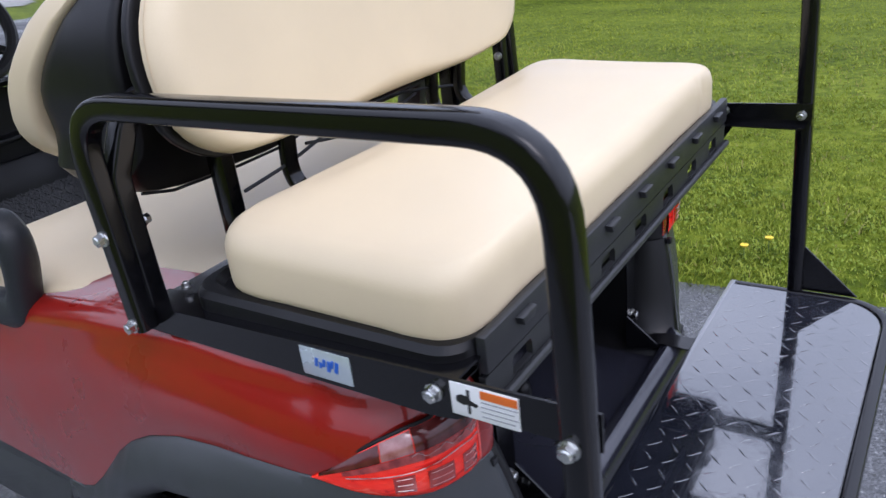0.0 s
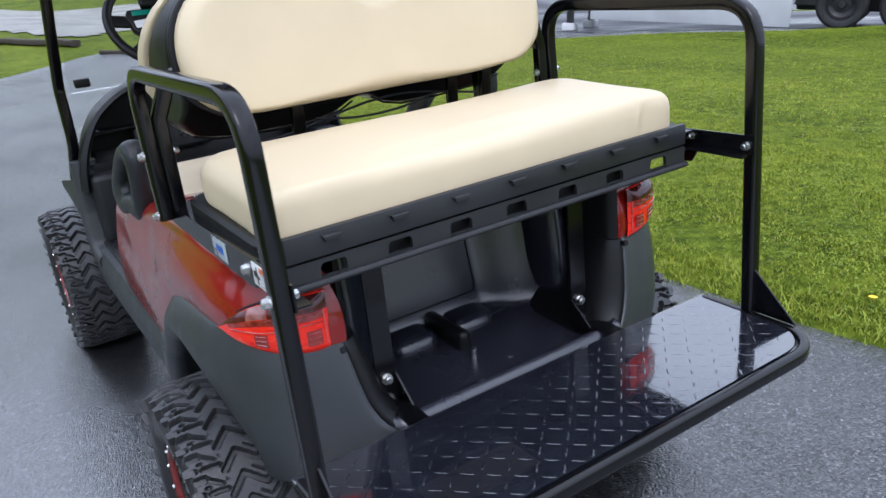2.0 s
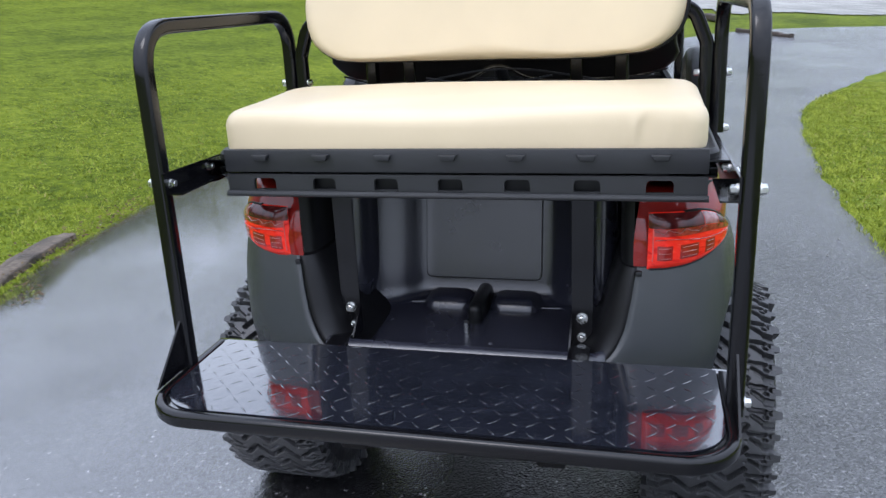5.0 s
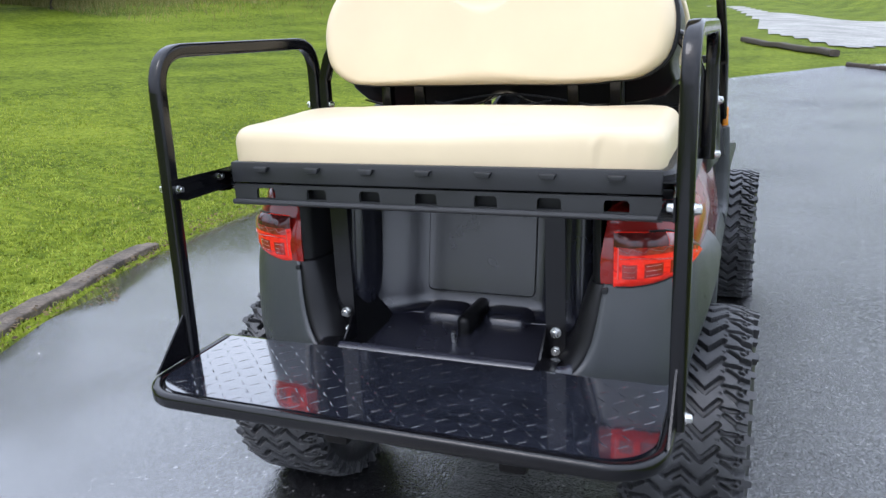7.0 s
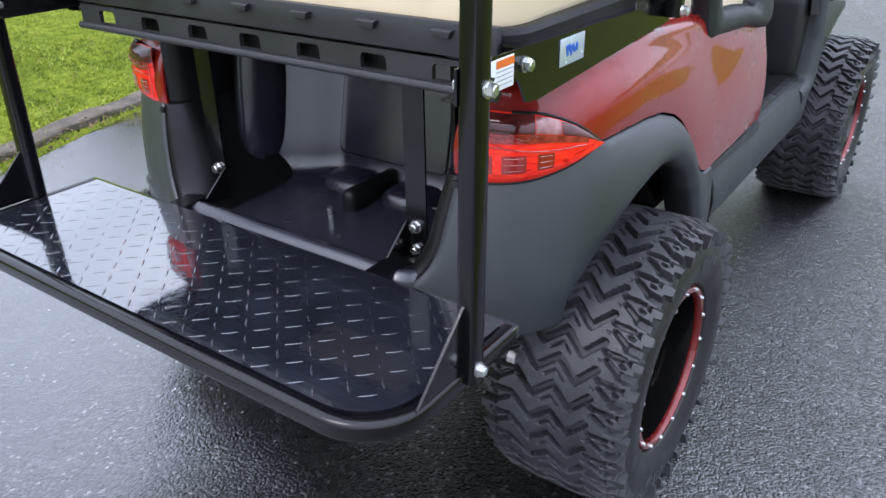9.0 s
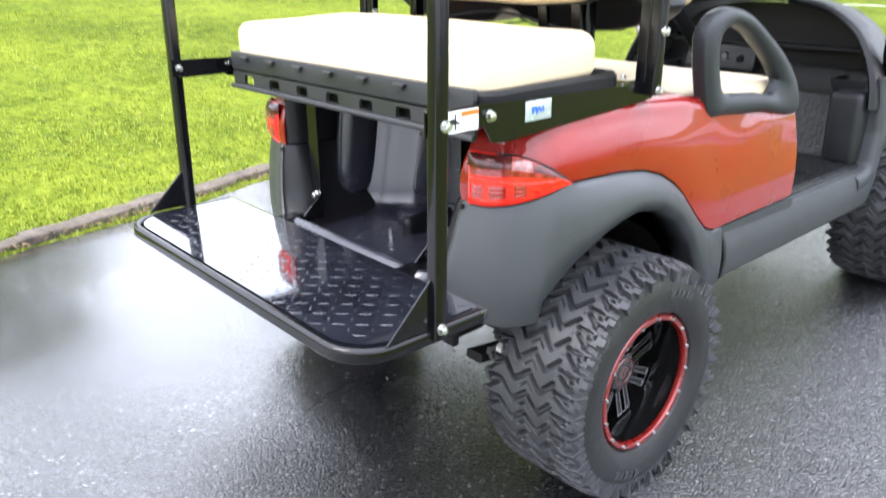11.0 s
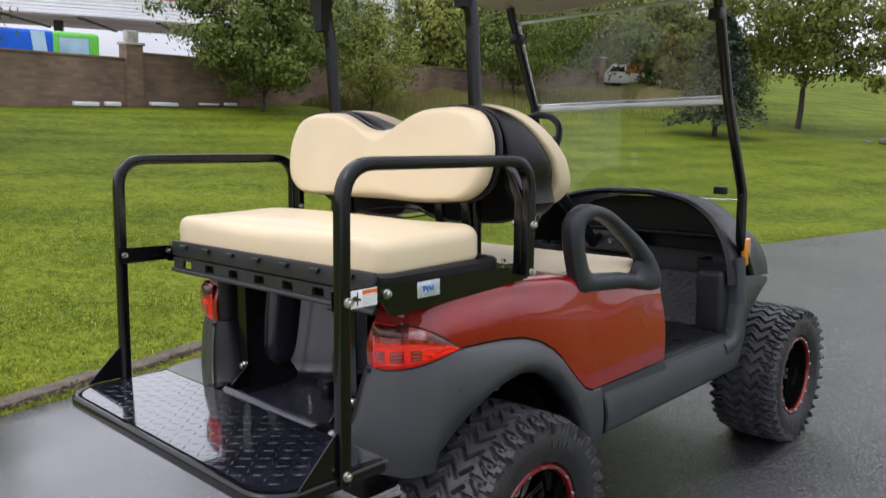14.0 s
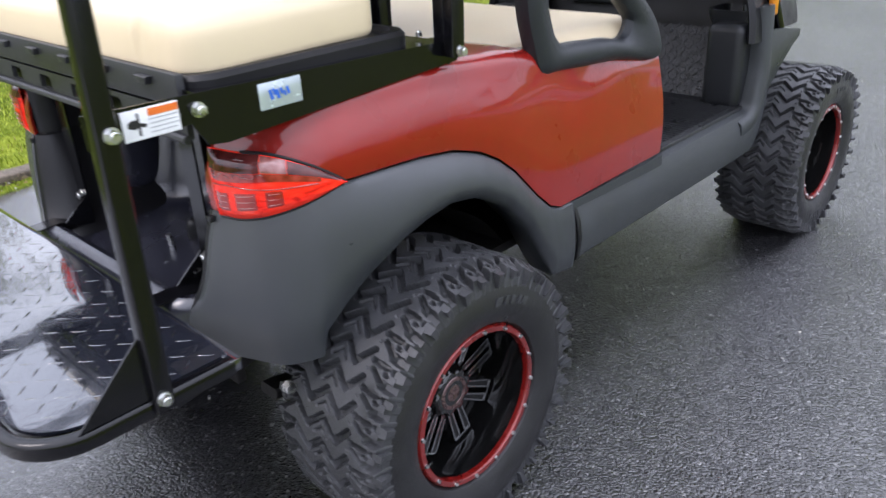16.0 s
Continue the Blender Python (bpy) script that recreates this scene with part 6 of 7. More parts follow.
# the brick wall along the far side of the lawn
def brick_material():
    m = bpy.data.materials.new("brown_brick")
    m.use_nodes = True
    n, l = m.node_tree.nodes, m.node_tree.links
    b = n["Principled BSDF"]
    co = n.new("ShaderNodeTexCoord")
    sep = n.new("ShaderNodeSeparateXYZ")
    l.new(co.outputs["Object"], sep.inputs[0])
    com = n.new("ShaderNodeCombineXYZ")
    ad = n.new("ShaderNodeMath")
    l.new(sep.outputs[0], ad.inputs[0])
    l.new(sep.outputs[1], ad.inputs[1])
    l.new(ad.outputs[0], com.inputs[0])
    l.new(sep.outputs[2], com.inputs[1])
    br = n.new("ShaderNodeTexBrick")
    br.inputs["Color1"].default_value, br.inputs["Color2"].default_value = (0.240, 0.160, 0.105, 1), (0.165, 0.108, 0.072, 1)
    br.inputs["Mortar"].default_value = (0.17, 0.135, 0.105, 1)
    br.inputs["Scale"].default_value = 1.0
    br.inputs["Mortar Size"].default_value = 0.012
    br.inputs["Brick Width"].default_value, br.inputs["Row Height"].default_value = 0.40, 0.13
    l.new(com.outputs[0], br.inputs["Vector"])
    no = n.new("ShaderNodeTexNoise")
    no.inputs["Scale"].default_value, no.inputs["Detail"].default_value = 0.7, 6
    l.new(co.outputs["Object"], no.inputs["Vector"])
    mx = n.new("ShaderNodeMix")
    mx.data_type, mx.blend_type = "RGBA", "OVERLAY"
    mx.inputs[0].default_value = 0.7
    l.new(br.outputs[0], mx.inputs[6])
    l.new(no.outputs[0], mx.inputs[7])
    l.new(mx.outputs[2], b.inputs["Base Color"])
    b.inputs["Roughness"].default_value = 0.85
    bu = n.new("ShaderNodeBump")
    bu.inputs["Strength"].default_value, bu.inputs["Distance"].default_value = 0.6, 0.02
    l.new(br.outputs["Fac"], bu.inputs["Height"])
    bu.invert = True
    l.new(bu.outputs[0], b.inputs["Normal"])
    return m


BRICK = brick_material()
STONE = material("pale_stone", (0.42, 0.40, 0.36), 0.8, vary=0.3, scale=4, bump=0.4, bump_scale=20)
DARKSTONE = material("mossy_stone", (0.15, 0.155, 0.12), 0.85, vary=0.4, scale=6, bump=0.4, bump_scale=20)
WHITEPAINT = material("white_paint", (0.78, 0.79, 0.80), 0.4, vary=0.05, scale=1.5)
REDPAINT = material("red_paint", (0.42, 0.025, 0.02), 0.35, vary=0.1, scale=3)
MAROON = material("maroon_paint", (0.17, 0.010, 0.012), 0.3, vary=0.1, scale=3)
GREENPAINT = material("green_paint", (0.10, 0.50, 0.05), 0.35, vary=0.1)
BLUEPAINT = material("blue_paint", (0.006, 0.105, 0.55), 0.5, vary=0.25, scale=0.6, spec=0.2)
GREYMETAL = material("grey_metal", (0.30, 0.31, 0.32), 0.45, metal=0.4, vary=0.2, scale=2)
SOFFIT = material("dull_brown_soffit", (0.36, 0.31, 0.28), 0.8, vary=0.3, scale=0.6)
DARKSTEEL = material("dark_steel", (0.02, 0.02, 0.022), 0.5, vary=0.3, scale=4)
WINDOW = material("dark_window", (0.02, 0.025, 0.03), 0.08, spec=0.8)

WX = -27.0
PIERS = [-18.0, -9.0, 3.0, 12.0, 24.4, 33.5, 43.0]
for i, (a, b) in enumerate(zip(PIERS, PIERS[1:])):
    z = min(ht(WX, a), ht(WX, b))
    top = z + 1.78 + 0.12 * (i % 2)
    w = thing("brick_wall", "weathered brown brick boundary wall beyond the lawn", "wall", group="boundary wall", kind="structure")
    part("wall", box((WX, (a + b) / 2, (top + z - 0.5) / 2), (0.3, b - a - 0.6, top - z + 0.5)), BRICK, w, smooth=False)
    part("coping", box((WX, (a + b) / 2, top + 0.04), (0.38, b - a - 0.6, 0.08), 0.015), BRICK, w, smooth=False)
for y in PIERS:
    z = ht(WX, y)
    w = thing("wall_pier", "square brown brick wall pier", "pier", group="wall piers", kind="structure")
    part("shaft", box((WX, y, z + 0.85), (0.62, 0.62, 2.7)), BRICK, w, smooth=False)
    part("cap", box((WX, y, z + 2.25), (0.74, 0.74, 0.10), 0.02), STONE, w)
    if 11.5 < y < 13:
        part("pier_lamp", box((WX, y, z + 2.51), (0.42, 0.42, 0.42), 0.06, 3), STONE, w, "pale square pier lamp")
rng = random.Random(11)
for y in np.arange(4.4, 16.4, 0.95):
    if rng.random() < 0.42:
        z = ht(WX + 0.55, y)
        bm = box((WX + 0.55 + rng.uniform(-0.05, 0.05), y, z + 0.10), (0.2, rng.uniform(0.5, 1.1), rng.uniform(0.08, 0.16)), 0.03, 3)
        tagged(new("kerb_stone", mesh_of("kerb_stone", bm, WHITEPAINT)), "whitewashed stone at the foot of the brick wall", "stone", "whitewashed stones")

# trees, nearest first
TREES = [(-81.0, 19.5, 7.2, 5.6, 1.0, 1, LEAF, 1, 24000, 0.065, 0.1), (-56.6, 31.0, 8.2, 5.6, 0.7, 2, LEAF, 5, 30000, 0.085, 0.5), (-49.0, 31.0, 4.4, 3.2, 0.5, 3, LEAF_YELLOW, 5, 12000, 0.050, 0.2),
         (-38.8, 40.0, 5.6, 4.4, 1.2, 4, LEAF, 3, 20000, 0.065, 0.0), (-19.5, 43.0, 13.0, 12.5, 2.2, 5, LEAF_BROAD, 1, 34000, 0.110, 0.93)]
for az, d, tall, wide, foot, seed, leaf, stems, leaves, size, gaps in TREES:
    x, y = sees(az, d)
    if x < WX + 1.2:
        x = WX + 1.2
    tree(x, y, tall, wide, foot, seed, leaf, stems, leaves, size,
         "young yellow-green shrub at the wall" if leaf is LEAF_YELLOW and stems > 1 else ("many-stemmed leafy tree beside the wall" if stems > 1 else "tall leafy green tree on the lawn"), open_side=gaps, taper=0.9 if stems == 5 else 0.0)
spruce(*sees(-24.7, 34.0), 5.0, 4.6, 7)
for k, (az, d, tall, wide) in enumerate(((-45.5, 50, 8, 7), (-41.5, 55, 10, 8), (-37.0, 52, 8.5, 7), (-33.0, 62, 11, 9), (-28.5, 56, 7, 6), (-52, 48, 6.5, 7), (-35, 70, 9, 10), (-30.5, 72, 9, 10), (-27.0, 74, 7, 8), (-24.0, 84, 5, 8), (-43, 62, 8, 8))):
    x, y = sees(az, d)
    tree(x, y, tall, wide, 0.3, 30 + k, LEAF if k % 3 else LEAF_YELLOW, 1, 11000, 0.13, "distant leafy tree behind the lawn", "tree")

# the far edge of the woods, too dense to tell its bushes apart
rng = np.random.default_rng(41)
m = 16000
az, dd = np.radians(rng.uniform(-41, -25, m)), rng.uniform(66, 74, m)
fx, fy = 1.64 + dd * np.sin(az), -1.17 + dd * np.cos(az)
top = 3.4 + 1.2 * np.sin(az * 60) + 0.8 * np.sin(az * 151)
fz = height(fx, fy) + rng.uniform(-0.3, 1, m) * top
tagged(quads("far_woods", np.c_[fx, fy, fz], rng.normal(size=(m, 3)) + np.array([0, 0, 0.6]), rng.uniform(0.15, 0.34, m), LEAF), "dense green undergrowth at the far edge of the lawn", "woods", kind="stuff")

# weeds at the foot of the wall
rng = np.random.default_rng(9)
m = 60000
wy = rng.uniform(19, 46, m)
wx = WX + 0.5 + rng.gamma(2.0, 1.1, m)
wz = height(wx, wy)
tuft = 0.5 + 0.5 * np.sin(wx * 1.3 + 2 * np.sin(wy * 0.7)) * np.sin(wy * 1.1)
wh = rng.uniform(0.15, 0.55, m) * (0.5 + tuft)
ang = rng.uniform(0, 2 * np.pi, m)
wv = np.stack([np.c_[wx - 0.012 * np.cos(ang), wy - 0.012 * np.sin(ang), wz - 0.03], np.c_[wx + 0.012 * np.cos(ang), wy + 0.012 * np.sin(ang), wz - 0.03],
               np.c_[wx + rng.normal(0, 0.12, m), wy + rng.normal(0, 0.12, m), wz + wh]], 1).reshape(-1, 3)
me = bpy.data.meshes.new("tall_weeds")
me.vertices.add(3 * m)
me.vertices.foreach_set("co", wv.ravel())
me.loops.add(3 * m)
me.loops.foreach_set("vertex_index", np.arange(3 * m))
me.polygons.add(m)
me.polygons.foreach_set("loop_start", np.arange(0, 3 * m, 3))
me.update()
me.materials.append(DRY)
tagged(new("tall_weeds", me), "tall dry weeds along the wall", "weeds", kind="stuff")

# filling-station canopy behind the wall, over an added concrete forecourt
CONCRETE = material("bounce_concrete", (0.42, 0.41, 0.38), 0.8, vary=0.2, scale=0.5, fine=0.3, fine_scale=8)
# unseen forecourt slab, added to bounce light up onto the soffit
forecourt = sheet("forecourt", np.arange(-66, -28.4, 1.5), np.arange(-14, 41, 1.5), 0.04, CONCRETE)
tagged(forecourt, "unseen pale concrete slab added to brighten the canopy soffit", "forecourt", kind="structure")
can = thing("station_canopy", "white filling-station canopy with a red top edge", "canopy")
p0, p1 = Vector((-55.5, 1.0)), Vector((-35.5, 29.5))
dirn = (p1 - p0).normalized()
nor = Vector((-dirn.y, dirn.x))
ang = math.degrees(math.atan2(dirn.y, dirn.x))
ROT = pose(0, 0, 0, 0, 0, ang)
Lc = (p1 - p0).length
cen = (p0 + p1) / 2
for k in range(6):
    part("fascia_board", box((cen.x, cen.y, 5.15 + 0.19 * k), (Lc, 0.12, 0.17), 0.02, rot=ROT), WHITEPAINT, can)
part("fascia_end", box((p1.x + nor.x * 5, p1.y + nor.y * 5, 5.62), (0.12, 10, 1.14), rot=ROT), WHITEPAINT, can)
part("red_edge", box((cen.x - nor.x * 0.02, cen.y - nor.y * 0.02, 6.27), (Lc + 0.1, 0.22, 0.13), rot=ROT), REDPAINT, can, "red top edge")
part("soffit", box((cen.x + nor.x * 5, cen.y + nor.y * 5, 5.02), (Lc, 10, 0.08), rot=ROT), SOFFIT, can, "dull brown soffit")
part("canopy_roof", box((cen.x + nor.x * 5, cen.y + nor.y * 5, 6.1), (Lc, 10, 0.08), rot=ROT), GREYMETAL, can)
for u in (0.15, 0.5, 0.85):
    q = p0.lerp(p1, u) + nor * 4
    part("column", box((q.x, q.y, 2.5), (0.45, 0.45, 5.0), rot=ROT), DARKSTEEL, can)
for u in np.linspace(0.08, 0.92, 8):
    q = p0.lerp(p1, u) + nor * 5
    part("soffit_beam", box((q.x, q.y, 4.93), (0.2, 9.6, 0.12), rot=ROT), DARKSTEEL, can)
store = thing("store_building", "low building with a red roof edge behind the trees", "building")
for a, b, z0, z1 in ((-55.5, -47.0, 7.3, 9.2),):
    xa, ya = sees(a, 52)
    xb, yb = sees(b, 50)
    c2, d2 = Vector(((xa + xb) / 2, (ya + yb) / 2)), Vector((xb - xa, yb - ya))
    g = math.degrees(math.atan2(d2.y, d2.x))
    part("wall", box((c2.x, c2.y, 3.6), (d2.length, 6, 7.2), rot=pose(0, 0, 0, 0, 0, g)), WHITEPAINT, store)
    part("roof_edge", sweep([(xa, ya - 3, z0), (xb, yb - 3, z1)], rounded(0.2, 0.28, 0.03, 1)), REDPAINT, store)

# a blue and green bus seen over the wall
bus = thing("bus", "blue and green bus parked behind the brick wall", "bus", pose(*sees(-72.7, 40.0), ht(-38, 10) - 0.38, 0, 0, -108.3))
part("body", box((0, 0, 1.95), (7.4, 2.3, 2.8), 0.18, 3), BLUEPAINT, bus)
part("front_body", box((-2.75, 0, 1.96), (1.95, 2.34, 2.82), 0.18, 3), GREENPAINT, bus, "green front section")
part("nose", box((-4.2, 0, 1.5), (1.1, 2.1, 1.9), 0.2, 3), GREENPAINT, bus)
PALEWINDOW = material("pale_sunshade_window", (0.34, 0.52, 0.62), 0.15, vary=0.2, scale=1.5, spec=0.6)
for sy in (1.18, -1.18):
    part("side_window", box((-2.7, sy, 2.75), (1.2, 0.04, 0.75), 0.05), PALEWINDOW, bus, "window with a pale blind")
    part("stripe", prism([(-1.8, 1.2), (-1.25, 1.2), (-1.0, 3.3), (-1.55, 3.3)], "y", sy - 0.012, sy + 0.012), PALEWINDOW, bus, "pale blue slanting stripe")
for k, (dx, w, h) in enumerate(((1.6, 0.16, 0.55), (1.15, 0.14, 0.40), (0.8, 0.14, 0.40), (0.4, 0.16, 0.42), (2.1, 0.3, 0.4))):
    for sy in (-1.17, 1.17):
        part("white_mark", box((dx, sy, 2.85), (w, 0.03, h), 0.01, rot=pose(0, 0, 0, 0, 12)), WHITEPAINT, bus)
for dx in (-2.9, 2.4):
    for sy in (-1.05, 1.05):
        part("wheel", cyl((dx, sy - 0.13, 0.5), (dx, sy + 0.13, 0.5), 0.48, n=20), DARKSTEEL, bus)


# vehicles far off
def pickup(at, paint, label):
    t = thing("pickup_truck", label, "truck", at)
    part("cab", loft([[(x, y * k, z) for x, y in ((-0.9 + d, -0.85), (0.95 - e, -0.85), (0.95 - e, 0.85), (-0.9 + d, 0.85))] for z, k, d, e in ((0.5, 1.05, 0, 0), (1.15, 1.05, 0, 0), (1.7, 0.86, 0.25, 0.5), (1.78, 0.80, 0.35, 0.6))], close=True), paint, t)
    part("cab_roof", box((0.0, 0, 1.77), (1.0, 1.36, 0.05), 0.02), paint, t)
    part("hood", box((1.75, 0, 0.88), (1.7, 1.75, 0.66), 0.12, 3), paint, t)
    part("bed", box((-1.95, 0, 0.88), (2.2, 1.8, 0.66), 0.05, 2), paint, t)
    for sy in (-0.80, 0.80):
        part("side_glass", prism([(-0.62, 1.18), (0.62, 1.18), (0.35, 1.62), (-0.48, 1.62)], "y", sy - 0.06, sy + 0.06), WINDOW, t)
    for dx in (-1.9, 1.8):
        for sy in (-0.8, 0.8):
            w = part("wheel", cyl((dx, sy - 0.12, 0.39), (dx, sy + 0.12, 0.39), 0.39, n=24), RUBBER, t)
            part("rim", cyl((dx, sy - 0.13, 0.39), (dx, sy + 0.13, 0.39), 0.21, n=16), GREYMETAL, w)
    part("bumper", box((2.65, 0, 0.6), (0.15, 1.8, 0.22), 0.03), GREYMETAL, t)
    return t


x, y = sees(-31.5, 60)
ORANGEPAINT = material("orange_paint", (0.72, 0.24, 0.02), 0.4, vary=0.15, scale=3)
truck = pickup(pose(x, y, ht(x, y), 0, 0, 200), WHITEPAINT, "white work truck with an orange hopper on the far road")
part("hopper", loft([[(-1.95 + a * k, b * k, z) for a, b in ((-1.3, -0.95), (1.3, -0.95), (1.3, 0.95), (-1.3, 0.95))] for z, k in ((1.15, 0.86), (1.25, 1.0), (1.9, 1.0), (2.0, 0.9), (2.0, 0.2))], close=True), ORANGEPAINT, truck, "orange hopper body")
part("beacon_rack", box((0.1, 0, 1.86), (0.5, 1.2, 0.14), 0.03), ORANGEPAINT, truck)
x, y = 35.6, 55.5
pickup(pose(x, y, ht(x, y), 0, 0, 152), MAROON, "dark red pickup truck standing on the wet yard")

# the long white trailer on the yard
SKIRT = material("pale_grey_skirt", (0.52, 0.54, 0.56), 0.45, vary=0.12, scale=1.5)
A, B = Vector((16.5, 5.0)), Vector((11.1, 15.8))
td = (B - A).normalized()
tang = math.degrees(math.atan2(td.y, td.x))
tz = ht(15, 8) - 0.18
trailer = thing("semi_trailer", "long white box trailer with red and white marker tape, parked", "trailer", pose(A.x, A.y, tz, 0, 0, tang) @ pose(0, 0, 0, 0, -2.9, 0))
TL = (B - A).length
part("box", box((TL / 2 - 2, -1.25, 2.40), (TL + 4, 2.5, 2.9), 0.03), WHITEPAINT, trailer)
part("bottom_rail", box((TL / 2 - 2, 0.01, 0.90), (TL + 4, 0.08, 0.17), 0.01), WHITEPAINT, trailer, "white steel bottom rail")
for k in range(25):
    part("marker_tape", box((k * 0.55 - 2.0, 0.030, 1.12), (0.24, 0.006, 0.045)), REDPAINT if k % 2 == 0 else WHITEPAINT, trailer)
for k in range(int((TL + 2) / 0.41)):
    part("side_post", box((k * 0.41 - 2, 0.01, 2.55), (0.035, 0.03, 2.5)), WHITEPAINT, trailer)
part("side_skirt", box((6.8, -0.05, 0.42), (4.4, 0.04, 0.82), 0.01), SKIRT, trailer, "pale side skirt")
part("chassis_rail", box((TL / 2, -0.8, 0.86), (TL, 0.2, 0.25)), DARKSTEEL, trailer)
part("suspension_frame", box((3.0, -1.25, 0.68), (3.2, 1.2, 0.66), 0.05), DARKSTEEL, trailer)
part("inner_flap", box((4.22, -0.35, 0.72), (0.7, 0.5, 0.52), 0.03), DARKSTEEL, trailer)
part("mud_flap", box((1.3, -0.3, 0.75), (0.03, 0.6, 0.8)), DARKSTEEL, trailer)
for dx in (2.5, 3.67):
    for sy in (-0.2, -2.3):
        w = part("wheel", lathe([(-0.15, 0.28), (-0.18, 0.34), (-0.18, 0.44), (-0.14, 0.49), (0.14, 0.49), (0.18, 0.44), (0.18, 0.34), (0.15, 0.28), (0.10, 0.27)], 36), RUBBER, trailer, "black dual tyre")
        w.matrix_basis = pose(dx, sy, 0.5, 0, 0, 90)
        rim = part("wheel_rim", lathe([(0.12, 0.27), (0.186, 0.30), (0.188, 0.285), (0.10, 0.255), (0.04, 0.17), (0.06, 0.09), (0.12, 0.07), (0.125, 0.01)], 28), DARKSTEEL, w)
for sy in (-0.5, -2.0):
    part("landing_leg", box((TL - 2.4, sy, 0.30), (0.14, 0.14, 1.2)), DARKSTEEL, trailer)
    part("foot", box((TL - 2.4, sy, -0.22), (0.32, 0.32, 0.2), 0.03), WHITEPAINT, trailer)
tarp = thing("tarp_bundle", "blue tarp bundle lying beside the trailer wheels", "tarp")
bx, by = 16.7, 4.0
part("bundle", box((bx, by, ht(bx, by) + 0.22), (0.95, 0.5, 0.5), 0.1, 3, rot=pose(0, 0, 0, 0, 0, -40)), BLUEPAINT, tarp)
px, py = sees(28.5, 25.0)
pole = thing("pole", "thin dark metal pole at the edge of the yard", "pole")
part("shaft", cyl((px, py, ht(px, py)), (px, py, ht(px, py) + 6), 0.045, n=10), DARKSTEEL, pole)

# rubble heap and a fallen log on the far grass
rr = random.Random(21)
heap = thing("rubble_heap", "heap of grey broken stones on the far lawn", "rubble")
hx, hy = sees(-12.4, 38.0)
for k in range(46):
    a, r = rr.uniform(0, 6.28), rr.random() ** 0.6 * 1.5
    zz = ht(hx, hy) + max(0.0, 0.55 * (1 - r / 1.5)) * rr.uniform(0.5, 1)
    bm = bmesh.new()
    bmesh.ops.create_icosphere(bm, subdivisions=1, radius=rr.uniform(0.10, 0.24))
    for v in bm.verts:
        v.co *= rr.uniform(0.75, 1.2)
    bmesh.ops.transform(bm, matrix=Matrix.Translation((hx + 1.4 * r * math.cos(a), hy + r * math.sin(a), zz)), verts=bm.verts)
    part("stone", bm, DARKSTONE, heap, smooth=False)
rr = random.Random(8)
for (ax, ay), (bx, by), w in (((0.05, 26.4), (2.31, 20.25), 0.24), ((2.39, 17.6), (3.3, 16.5), 0.14)):
    rows = []
    for u in np.linspace(0, 1, 14):
        x, y = ax + (bx - ax) * u + rr.gauss(0, 0.03), ay + (by - ay) * u
        rows.append((x, y, ht(x, y) + 0.27 * w + rr.gauss(0, 0.05 * w)))
    tagged(new("log", mesh_of("log", sweep(rows, rounded(w, 0.65 * w, 0.17 * w, 3)), BARK)), "dark weathered log lying on the grass", "log", "logs by the driveway")


# ---- grass blades on the near lawn ----
def inside_lawn(x, y):
    le = np.interp(y, [p[1] for p in LEFT_LINE], [p[0] for p in LEFT_LINE])
    re = np.interp(y, [p[1] for p in RIGHT_EDGE[:14]], [p[0] for p in RIGHT_EDGE[:14]])
    end = np.interp(x, [p[0] for p in LAWN_END], [p[1] for p in LAWN_END])
    return (x < le - 0.02) | ((x > re + 0.02) & (y < end))


def fade(x, y, reach):
    """Blades thin out towards the far lawn, so that no border shows."""
    return np.clip(1.15 - (np.hypot(x, y - 1) - 0.35 * reach) / (0.65 * reach), 0, 1) ** 1.5


